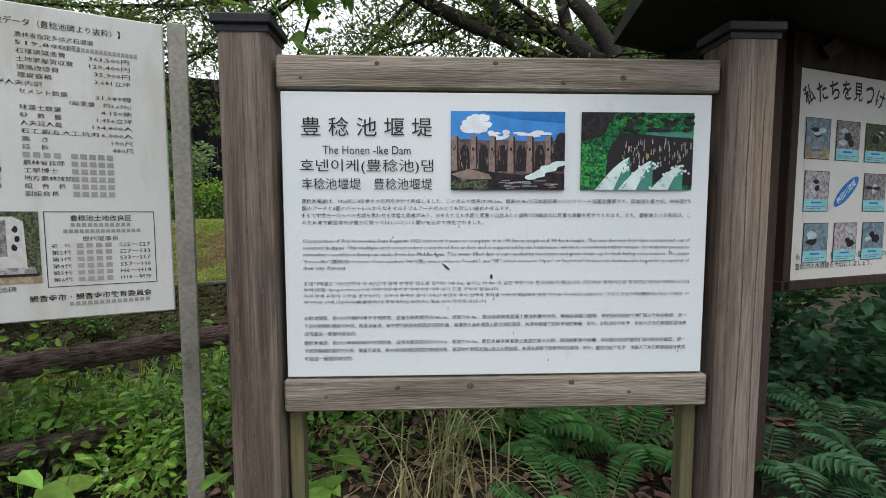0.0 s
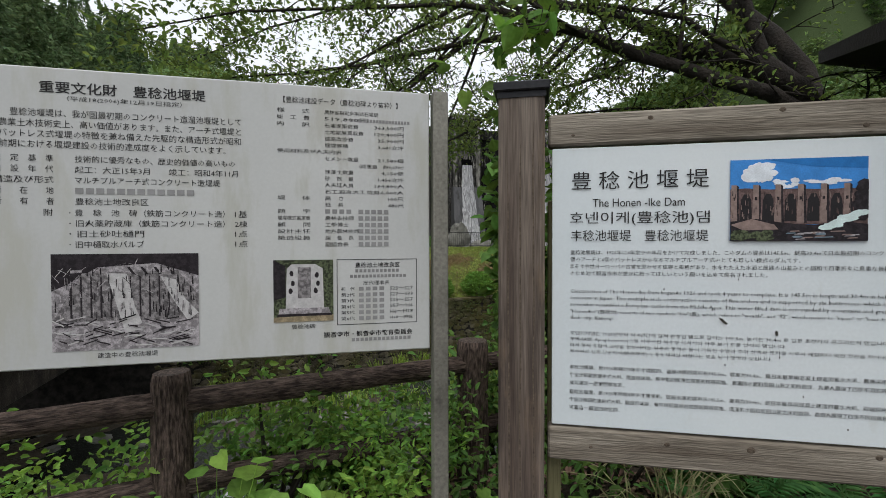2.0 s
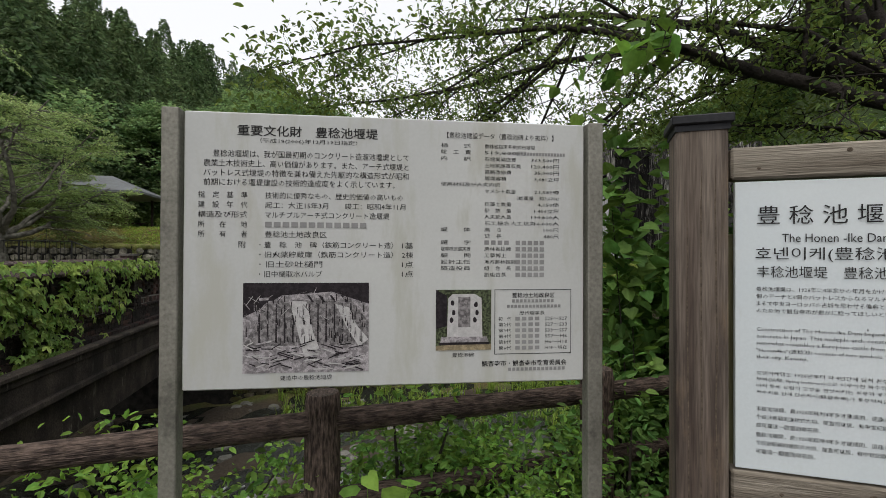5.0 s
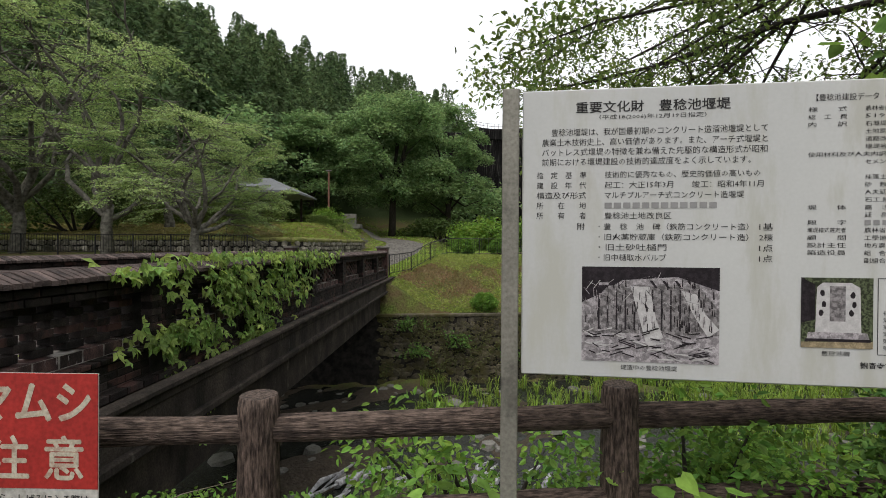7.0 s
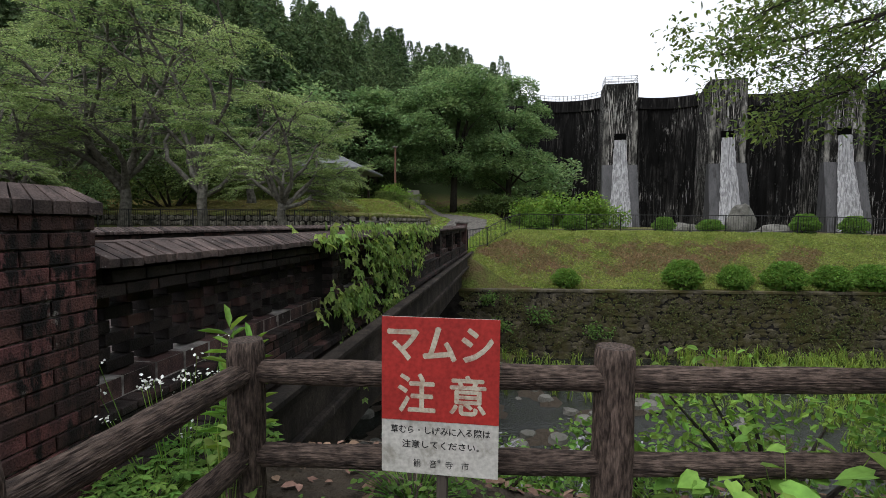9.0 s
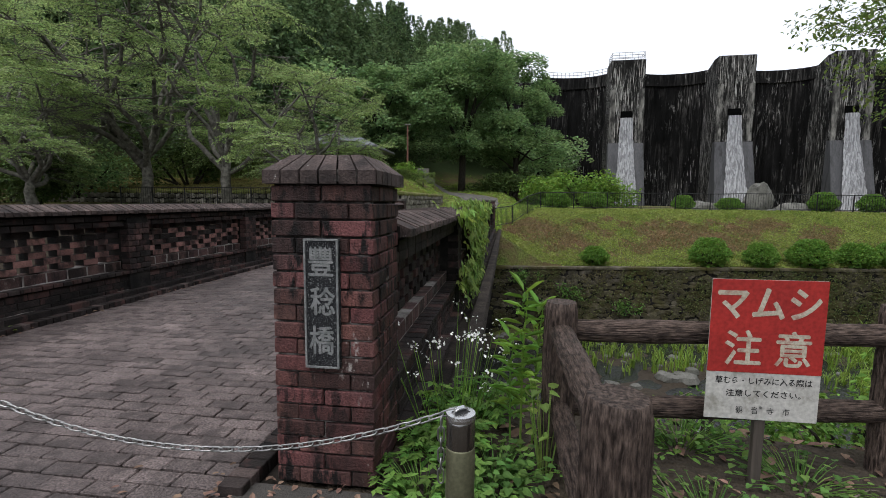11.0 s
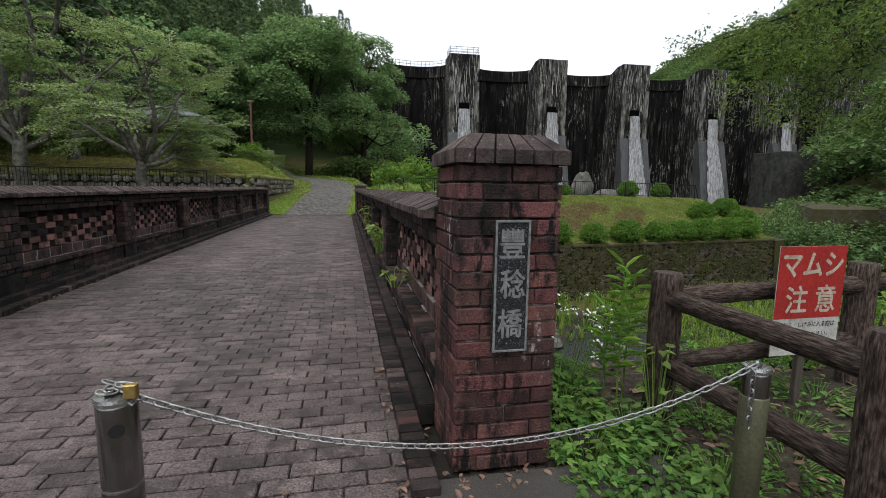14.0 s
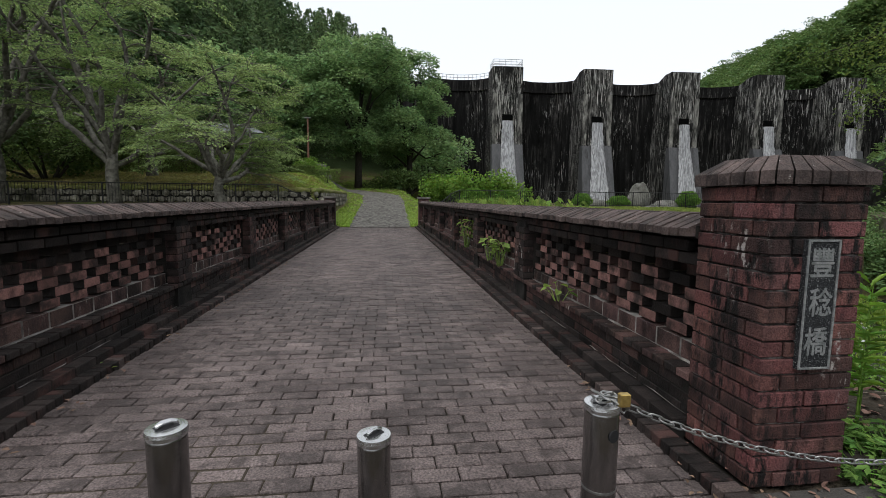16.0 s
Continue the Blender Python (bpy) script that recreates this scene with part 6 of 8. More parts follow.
for i in range(24):
    xa, xb = -4.9 + i * 0.97, -4.91 + (i + 1) * 0.97
    c = (xa + xb) / 2
    cop.box((0, 0, 0), (xb - xa, 0.3, 0.12), Matrix.Translation((c, yv(c) + 0.24, -1.4)) @ Matrix.Rotation(math.atan(0.14), 4, "Z"), b=0.02)
part("coping", cop, M["stone"], rw, "mossy concrete wall coping")

# black steel fence along the lawn
RAIL = [(-4.75, 21.2), (-2.3, 27.1), (20.0, 28.2)]


BAR = Mesher().tube([(0, 0, 0.14), (0, 0, 0.95)], 0.0095, 4, False).mesh("bar")


def fence_run(th, a, b, first):
    a, b = Vector(a), Vector(b)
    n = max(1, round((b - a).length / 1.9))
    for i in range(n):
        p, q = a.lerp(b, i / n), a.lerp(b, (i + 1) / n)
        zp, zq = float(ground_z(p.x, p.y)), float(ground_z(q.x, q.y))
        P0, Q0 = Vector((p.x, p.y, zp)), Vector((q.x, q.y, zq))
        up = Vector((0, 0, 1))
        if first or i:
            part("post", Mesher().box((0, 0, 0.48), (0.05, 0.05, 1.02), b=0.004), M["iron"], th, at=P0)
        rr = Mesher().tube([P0 + up * 0.96, Q0 + up * 0.96], 0.022, 6).tube([P0 + up * 0.14, Q0 + up * 0.14], 0.016, 6)
        part("rail", rr, M["iron"], th)
        m = 14
        for k in range(1, m):
            part("bar", BAR, M["iron"], th, at=P0.lerp(Q0, k / m))


sf = thing("steel_fence", "black steel picket fence along the top of the lawn", "fence", (0, 0, 0))
fence_run(sf, (*RAIL[0], 0), (*RAIL[1], 0), True)
fence_run(sf, (*RAIL[1], 0), (*RAIL[2], 0), True)
sf2 = thing("steel_fence", "low black steel fence below the terrace wall", "fence", (0, 0, 0))
fence_run(sf2, (-24, 21.5, 0), (-9.6, 21.5, 0), True)

M["bush"] = foliage("azalea_leaves", (0.085, 0.18, 0.03), (0.13, 0.24, 0.045), 3, 0.4, trans=0.25)
M["hedge"] = foliage("clipped_hedge_leaves", (0.085, 0.135, 0.035), (0.15, 0.2, 0.06), 2, 0.4, trans=0.25)
M["bush_dark"] = foliage("hedge_leaves", (0.045, 0.078, 0.022), (0.08, 0.12, 0.036), 2, 0.4, trans=0.2)


def ball_bush(name, label, cat, rx, ry, rz, n, leaf, mat, seed, boxy=0.0):
    """A clipped bush: twigs inside, a close skin of leaves."""
    rng = np.random.default_rng(seed)
    th = thing(name, label, cat, (0, 0, 0))
    u = unit(rng.normal(size=(n, 3)))
    u[:, 2] = np.where(u[:, 2] < -0.2, -u[:, 2], u[:, 2])
    if boxy:
        u = u / (np.abs(u).max(1, keepdims=True) ** boxy)
    lump = 1 + 0.06 * np.sin(u[:, 0] * 7 + seed) * np.cos(u[:, 1] * 6) + 0.05 * np.sin(u[:, 2] * 9)
    C = u * np.array([rx, ry, rz]) * (lump * rng.uniform(0.86, 1.04, n))[:, None] + np.array([0, 0, rz * 0.35])
    V, F = rand_leaves(C, np.full(n, leaf), rng, "quad", 0.7, 0.2, u * 0.8, 0)
    part("foliage", mesh_np("foliage", V, F), mat, th)
    tw = Mesher()
    for k in range(9):
        a = 2 * math.pi * k / 9
        tw.tube([(0.12 * rx * math.cos(a), 0.12 * ry * math.sin(a), -0.1 * rz), (0.45 * rx * math.cos(a), 0.45 * ry * math.sin(a), 0.5 * rz), (0.7 * rx * math.cos(a + 0.3), 0.7 * ry * math.sin(a + 0.3), 0.8 * rz)], [0.025, 0.018, 0.008], 5)
    part("stem", tw, M["bark"], th)
    core = unit(rng.normal(size=(500, 3))) * np.array([rx, ry, rz]) * 0.7 + np.array([0, 0, rz * 0.35])
    V, F = rand_leaves(core, np.full(500, leaf * 2.2), rng, "quad", 0.9, 0.2)
    part("inner_leafage", mesh_np("inner_leafage", V, F), mat, th)
    return th


bush = ball_bush("azalea_bush", "clipped round green azalea bush on the lawn", "bush", 0.8, 0.72, 0.74, 3600, 0.085, M["bush"], 11)
tagged(bush, group="clipped azalea bushes")
spots = [(-0.55, 19.75, 0.72), (4.2, 20.4, 1.02), (6.3, 20.65, 0.86), (8.3, 20.9, 1.05), (10.2, 21.15, 0.95), (11.8, 21.4, 1.0), (13.4, 21.6, 1.0), (15.0, 21.8, 0.95), (16.6, 22.3, 1.05), (17.8, 23.6, 1.1), (15.6, 24.4, 1.0), (18.2, 25.4, 1.05)]
first = True
for x, y, s in spots:
    m = Matrix.Translation((x, y, float(ground_z(x, y)) + 0.1)) @ Matrix.Rotation(x * 1.7, 4, "Z") @ Matrix.Diagonal((s, s, s * (0.95 + 0.1 * math.sin(x * 3)), 1))
    if first:
        bush.matrix_basis = m
        first = False
    else:
        cpy = copy_thing(bush, Matrix.Identity(4))
        cpy.matrix_basis = m
for x, y, s, sx in ((-1.3, 28.2, 0.95, 1.5), (0.9, 28.3, 0.9, 1.4), (6.0, 28.8, 0.72, 1.1), (8.6, 29.0, 0.62, 1.5), (13.7, 29.2, 0.95, 1.5), (16.2, 29.2, 0.85, 1.2)):
    cpy = copy_thing(bush, Matrix.Identity(4))
    cpy.matrix_basis = Matrix.Translation((x, y, float(ground_z(x, y)) + 0.1)) @ Matrix.Rotation(x, 4, "Z") @ Matrix.Diagonal((s * sx, s, s, 1))


def rock(name, label, at, s, seed, mat):
    bm = bmesh.new()
    bmesh.ops.create_icosphere(bm, subdivisions=3, radius=1)
    for v in bm.verts:
        n = noise.noise(v.co * 1.3 + Vector((seed, 0, 0))) * 0.35 + noise.noise(v.co * 3.1 + Vector((0, seed, 0))) * 0.12
        v.co = Vector((v.co.x * s[0], v.co.y * s[1], v.co.z * s[2])) * (1 + n)
    me = bpy.data.meshes.new(name)
    bm.to_mesh(me)
    bm.free()
    o = part(name, me, mat, None, at=at)
    return tagged(o, label, "rock")


M["rock"] = surf("grey_boulder", (0.17, 0.165, 0.15), (0.1, 0.1, 0.085), 2, 25, 0.9, 0.6, dark=0.3, dark_scale=1.5, dist=0.03)
rock("standing_stone", "tall grey standing stone behind the steel fence", (10.9, 30.6, 1.5), (0.75, 0.5, 1.2), 2.1, M["rock"])
rock("boulder", "low grey boulder behind the steel fence", (7.5, 30.2, 0.85), (1.0, 0.6, 0.55), 4.4, M["rock"])
rock("boulder", "broad grey boulder behind the steel fence", (12.6, 30.0, 0.8), (1.5, 0.7, 0.5), 7.7, M["rock"])

# terrace wall, hedge, hut and monument across the bridge
tw = Mesher()
TP = [(-34, 24.2), (-11.5, 24.2), (-10.5, 24.5), (-10.05, 25.2), (-9.98, 30), (-9.98, 36), (-10.02, 41.3)]
for (xa, ya), (xb, yb) in zip(TP[:-1], TP[1:]):
    n = max(1, int(math.hypot(xb - xa, yb - ya) / 1.2))
    for i in range(n):
        p = [xa + (xb - xa) * i / n, ya + (yb - ya) * i / n]
        q = [xa + (xb - xa) * (i + 1) / n, ya + (yb - ya) * (i + 1) / n]
        d = Vector((q[0] - p[0], q[1] - p[1], 0)).normalized()
        nn = Vector((-d.y, d.x, 0)) * 0.5
        zt = 1.68 + 0.005 * max(0, p[1] - 25)
        tw.add([(p[0], p[1], -0.5), (q[0], q[1], -0.5), (q[0], q[1], zt), (p[0], p[1], zt), (p[0] + nn.x, p[1] + nn.y, zt), (q[0] + nn.x, q[1] + nn.y, zt)], [(0, 1, 2, 3), (3, 2, 5, 4)])
ter = part("terrace_wall", tw, M["mortar"])
tagged(ter, "low mossy stone wall holding the lawn terrace", "wall", kind="structure")
M["terrace_stone"] = surf("grey_rubble_stone", (0.3, 0.28, 0.235), (0.12, 0.112, 0.092), 4, 30, 0.9, 0.9, rand=0.35, dark=0.5, dark_scale=1.4, dark_col=(0.03, 0.032, 0.018), dist=0.03, grain=0.4)
M["terrace_stone_rest"] = surf("grey_rubble_stone_joined", (0.3, 0.28, 0.235), (0.12, 0.112, 0.092), 4, 30, 0.9, 0.9, island=0.35, dark=0.5, dark_scale=1.4, dark_col=(0.03, 0.032, 0.018), dist=0.03, grain=0.4)
ts = Pieces(ter, "stone", M["terrace_stone"], M["terrace_stone_rest"], 300, rank=lambda c: -c[0], seed=8, jitter=0.02)
for rr in range(3):
    for (xa, ya), (xb, yb) in zip(TP[:-1], TP[1:]):
        L = math.hypot(xb - xa, yb - ya)
        n = max(1, int(L / 0.42))
        ang = math.atan2(yb - ya, xb - xa)
        for i in range(n):
            k = srng.randrange(24)
            t = (i + 0.5 + 0.5 * (rr % 2)) / n
            px, py = xa + (xb - xa) * t, ya + (yb - ya) * t
            V = [Matrix.Rotation(ang, 4, "Z") @ Vector((p[0] * 0.5, p[1] * 0.95, p[2] * 0.38)) for p in SHAPES[k][0]]
            ts.prism(("tstone", k, round(ang, 2)), [tuple(v) for v in V], SHAPES[k][1], (px, py, 0.85 + rr * 0.3 + 0.005 * max(0, py - 25)))


# moss roll along the top of the terrace wall
mr = Mesher()
for (xa, ya), (xb, yb) in zip(TP[:-1], TP[1:]):
    n = max(1, int(math.hypot(xb - xa, yb - ya) / 0.5))
    mr.tube([(xa + (xb - xa) * i / n, ya + (yb - ya) * i / n + 0.1, 1.66 + 0.005 * max(0, ya - 25) + srng.uniform(-0.03, 0.03)) for i in range(n + 1)], [srng.uniform(0.1, 0.16) for i in range(n + 1)], 8)
M["moss"] = surf("dry_moss", (0.12, 0.145, 0.038), (0.22, 0.21, 0.08), 2.5, 18, 0.95, 1.0, dark=0.5, dark_scale=2, dark_col=(0.07, 0.052, 0.03), dist=0.05, grain=0.5)
part("moss_edge", mr, M["moss"], ter, "thick moss along the wall top", smooth=True)


def hedge(label, a, b, h, w, n, seed):
    rng = np.random.default_rng(seed)
    L = b[0] - a[0]
    th = thing("hedge", label, "hedge", (a[0], a[1], float(ground_z((a[0] + b[0]) / 2, a[1]))))
    C = np.stack([rng.random(n) * L, rng.random(n) * w, rng.random(n) * h], -1)
    f = rng.integers(0, 3, n)
    C[:, 1] = np.where(f == 0, 0.08 * rng.random(n), C[:, 1])
    C[:, 2] = np.where(f == 1, h - 0.08 * rng.random(n), C[:, 2])
    C[:, 2] += 0.05 * np.sin(C[:, 0] * 3)
    V, F = rand_leaves(C, np.full(n, 0.09), rng, "quad", 0.7, 0.2)
    part("foliage", mesh_np("foliage", V, F), M["hedge"], th)
    st = Mesher()
    for k in range(int(L / 1.2)):
        st.tube([(0.6 + k * 1.2, w / 2, -0.2), (0.6 + k * 1.2 + 0.05, w / 2, h * 0.9)], [0.05, 0.02], 5)
    part("stem", st, M["bark"], th)


hedge("long clipped dark green hedge on the terrace", (-36, 32), (-13.6, 32), 1.5, 1.0, 34000, 31)
hedge("low clipped hedge sloping from the long hedge to the shrubs", (-13.5, 36), (-11.9, 36), 0.65, 0.7, 3000, 33)
hedge("short clipped hedge beside the open hut", (-13.0, 38), (-10.2, 38), 0.9, 0.8, 2500, 32)
hut = thing("hut", "open wooden rest hut with a wide grey roof", "hut", (-18.6, 39.5, float(ground_z(-18.6, 39.5))))
M["roof_grey"] = surf("grey_metal_roof", (0.15, 0.16, 0.17), (0.11, 0.115, 0.122), 2, 20, 0.5, 0.2)
hr = Mesher().add([(-3.9, -3.2, 2.5), (3.9, -3.2, 2.5), (3.9, 3.2, 2.5), (-3.9, 3.2, 2.5), (-0.9, 0, 3.9), (0.9, 0, 3.9), (-3.9, -3.2, 2.35), (3.9, -3.2, 2.35), (3.9, 3.2, 2.35), (-3.9, 3.2, 2.35)],
                  [(0, 1, 5, 4), (1, 2, 5), (2, 3, 4, 5), (3, 0, 4), (6, 7, 1, 0), (7, 8, 2, 1), (8, 9, 3, 2), (9, 6, 0, 3), (9, 8, 7, 6)])
part("roof", hr, M["roof_grey"], hut, "grey hipped roof")
for px in (-2.8, 0, 2.8):
    for py in (-2.2, 2.2):
        part("post", Mesher().box((0, 0, 1.2), (0.16, 0.16, 2.6), b=0.01), M["dark_wood"], hut, at=(px, py, 0))
part("bench", Mesher().box((0, 1.6, 0.45), (5.0, 0.5, 0.08), b=0.01).box((-2.2, 1.6, 0.2), (0.1, 0.4, 0.45)).box((2.2, 1.6, 0.2), (0.1, 0.4, 0.45)), M["dark_wood"], hut)
mz = float(ground_z(-13.3, 50))
mon = thing("monument", "grey stone monument slab on a stepped plinth", "monument", (-13.3, 50, mz))
steps = thing("stone_steps", "short flight of grey stone steps up to the monument", "steps", (-10.9, 45.6, 0))
for k in range(7):
    part("step", Mesher().box((-0.36 * k, 0, 1.5 + 0.17 * k), (0.4, 1.7, 0.9), b=0.02), M["rock"], steps)
part("slab", Mesher().box((0, 0, 0.9), (1.3, 0.35, 1.3), b=0.05), M["rock"], mon)
part("plinth", Mesher().box((0, 0, 0.2), (2.4, 1.2, 0.5), b=0.03), M["rock"], mon)
M["pole_brown"] = surf("red_brown_pole_paint", (0.17, 0.085, 0.06), (0.12, 0.06, 0.045), 4, 40, 0.6, 0)
pole = thing("lamp_pole", "slender brown pole beside the terrace shrubs", "pole", (-13.0, 40.6, float(ground_z(-13.0, 40.6))))
part("shaft", Mesher().tube([(0, 0, -0.2), (0, 0, 4.6)], [0.1, 0.07], 8), M["pole_brown"], pole)
part("head", Mesher().box((0, 0, 4.65), (0.5, 0.2, 0.12), b=0.02), M["rock"], pole)

# ---- stream ----
wx, wy = np.meshgrid(np.arange(-14, 26, 0.4), np.arange(6.0, 22.2, 0.3))
wz = -4.0 + 0.02 * np.sin(wx * 2.1 + wy) + 0.02 * np.cos(wy * 3.3 - wx * 1.2) + 0.02 * np.clip(wx, -20, 30) * 0.3
ok = wy < wall_y(wx) - 0.1
i0 = (np.arange(wx.shape[0] - 1)[:, None] * wx.shape[1] + np.arange(wx.shape[1] - 1)[None, :]).ravel()
sel = ok[1:, :-1].ravel() & ok[1:, 1:].ravel()
i0 = i0[sel]
wt = part("water", mesh_np("water", np.stack([wx, wy, wz], -1).reshape(-1, 3), np.stack([i0, i0 + 1, i0 + 1 + wx.shape[1], i0 + wx.shape[1]], -1), True), M["water"])
tagged(wt, "shallow dark stream running over stones", "water", kind="structure")
r = random.Random(5)
cas = Mesher()
for k in range(26):
    x, y = -3.5 + r.uniform(-0.9, 4.2), 10.6 + r.uniform(-1.1, 1.1)
    cas.tube([(x, y, -3.88), (x - r.uniform(0.2, 0.5), y - r.uniform(0.2, 0.7), -3.9), (x - 0.5, y - r.uniform(0.6, 1.2), -3.98)], [0.02, r.uniform(0.04, 0.1), 0.015], 6)
rp = part("riffle", cas, M["foam"])
tagged(rp, "broken white water over stream stones", "water", kind="stuff")
sr = Mesher()
for k in range(420):
    x, y = r.uniform(-8, 17), r.uniform(5.5, 18)
    s = r.uniform(0.06, 0.3) * (1.4 if r.random() < 0.1 else 1)
    zz = float(ground_z(x, y))
    n = 7
    V = [(x + s * r.uniform(0.8, 1.1) * math.cos(2 * math.pi * i / n), y + s * r.uniform(0.7, 1) * math.sin(2 * math.pi * i / n), zz - 0.05) for i in range(n)]
    V += [(x + 0.75 * s * r.uniform(0.8, 1.1) * math.cos(2 * math.pi * i / n), y + 0.75 * s * math.sin(2 * math.pi * i / n), zz + 0.35 * s * r.uniform(0.7, 1.2)) for i in range(n)] + [(x, y, zz + 0.5 * s)]
    sr.add(V, [(i, (i + 1) % n, n + (i + 1) % n, n + i) for i in range(n)] + [(n + i, n + (i + 1) % n, 2 * n) for i in range(n)])
st = part("stream_stones", sr, M["rock"])
tagged(st, "wet grey stones scattered over the stream bed", "stones", kind="stuff")
# stone-faced bank on the far right
for off, z0, z1 in ((0.0, -4.5, 0.2), ):
    rb = Mesher()
    for i in range(22):
        p = (25.5 + off + 2.6 * i * 0.72 , 26.5 - off + 2.6 * i * 0.69)
        q = (25.5 + off + 2.6 * (i + 1) * 0.72, 26.5 - off + 2.6 * (i + 1) * 0.69)
        rb.add([(p[0], p[1], z0), (q[0], q[1], z0), (q[0] + 0.5, q[1] - 0.5, z1), (p[0] + 0.5, p[1] - 0.5, z1), (p[0] + 3.4, p[1] - 3.4, z1 + 0.1), (q[0] + 3.4, q[1] - 3.4, z1 + 0.1)], [(0, 1, 2, 3), (3, 2, 5, 4)])
    rb.add([(25.5, 26.5, z0), (36, 16, z0), (36, 16, z1 + 0.1), (28.9, 23.1, z1 + 0.1), (26.0, 26.0, z1)], [(4, 3, 2, 1, 0)])
    sb = part("stone_bank", rb, M["stone"])
    tagged(sb, "grey stone-faced channel bank below the wooded slope", "wall", kind="structure")


# ---- woods on the slopes ----
def wood(name, label, spots, kind, mat, seed):
    """Many far trees as one mesh of foliage."""
    rng = np.random.default_rng(seed)
    VV, FF, o = [], [], 0
    for x, y in spots:
        z = float(ground_z(x, y))
        if kind == "conifer":
            h, R = rng.uniform(11, 21), rng.uniform(3.2, 4.8)
            n = 1100
            t = rng.random(n) ** 0.85
            a = rng.random(n) * 6.283
            r = R * (1 - t) ** 0.85 * rng.uniform(0.6, 1.05, n) * (1 + 0.22 * np.sin(t * 40 + a * 2)) + 0.1
            C = np.stack([x + r * np.cos(a), y + r * np.sin(a), z + 1.5 + t * (h - 1.5)], -1)
            out = np.stack([np.cos(a), np.sin(a), np.full(n, -0.45)], -1)
            V, F = rand_leaves(C, np.full(n, 0.62), rng, "quad", 0.45, 0.2, out * 1.6, 0.1)
        else:
            h, R = (rng.uniform(8, 14), rng.uniform(2.6, 4.2)) if kind == "broad" else (rng.uniform(1.4, 3.0), rng.uniform(1.0, 1.7))
            lf = float(np.clip(0.0085 * math.hypot(x + 4, y), 0.3, 0.75))
            m = 9
            cc = np.stack([x + rng.normal(size=m) * R * 0.5, y + rng.normal(size=m) * R * 0.5, z + h * rng.uniform(0.35, 0.92, m)], -1)
            V, F = clump_crown(rng, cc, rng.uniform(0.4, 0.65, m) * R, int((420 if kind == "broad" else 110) * (0.72 / lf) ** 1.7), lf)
        VV.append(V)
        FF.append(F + o)
        o += len(V)
    ob = part(name, mesh_np(name, np.concatenate(VV), np.concatenate(FF)), mat)
    return tagged(ob, label, "woods", kind="stuff")


rng0 = np.random.default_rng(4)


def scatter(rng, n, lo, hi, keep):
    P_ = rng.random((n, 2)) * (np.array(hi) - np.array(lo)) + np.array(lo)
    return [tuple(p) for p in P_ if keep(p[0], p[1])]


d_left = lambda x, y: (x - 2) * -0.795 + (y - 84) * 0.606
d_right = lambda x, y: min((x - 26) * 0.69 - (y - 26) * 0.72, x - 23)
M["broad_far"] = foliage("far_broad_leaves", (0.075, 0.14, 0.05), (0.15, 0.225, 0.085), 0.12, 0.5)
wood("bank_scrub", "low dark green scrub along the far bank", scatter(rng0, 2100, (19, -18), (75, 60), lambda x, y: -0.5 < d_right(x, y) < 6), "scrub", M["broad_far"], 9)
wood("conifer_woods", "dark green conifer woods on the valley slope", scatter(rng0, 600, (-75, 45), (12, 150), lambda x, y: 4 < d_left(x, y) < 55 and y > 48), "conifer", M["conifer"], 1)
wood("broadleaf_woods", "rounded green broadleaf trees among the conifers", scatter(rng0, 170, (-75, 45), (8, 140), lambda x, y: 4 < d_left(x, y) < 50 and y > 48), "broad", M["broad"], 6)
wood("conifer_woods", "dark green conifer woods above the terrace", scatter(rng0, 260, (-75, 38), (-22, 70), lambda x, y: d_left(x, y) > -4), "conifer", M["conifer"], 2)
wood("broadleaf_woods", "mixed green broadleaf woods on the far slope", scatter(rng0, 950, (22, -18), (150, 150), lambda x, y: 4.5 < d_right(x, y) < 60 and (y < 76 or x > 110)), "broad", M["broad_far"], 3)
wood("broadleaf_woods", "mixed green broadleaf woods behind the dam", scatter(rng0, 1150, (52, 96), (160, 160), lambda x, y: 2 < (x - 50) * 0.8 - (y - 110) * 0.25 < 62), "broad", M["broad_far"], 7)
wood("broadleaf_woods", "mixed green broadleaf woods above the dam's end", scatter(rng0, 260, (96, 92), (170, 99), lambda x, y: True), "broad", M["broad_far"], 10)
wood("broadleaf_woods", "mixed green broadleaf woods on the far ridge", scatter(rng0, 520, (95, 160), (195, 240), lambda x, y: 2 < (x - 50) * 0.8 - (y - 110) * 0.25), "broad", M["broad_far"], 8)
wood("broadleaf_woods", "light green broadleaf edge of the conifer woods", scatter(rng0, 150, (-60, 40), (6, 95), lambda x, y: -6 < d_left(x, y) < 6 and not (-16 < x < 4 and y < 70)), "broad", M["broad"], 5)


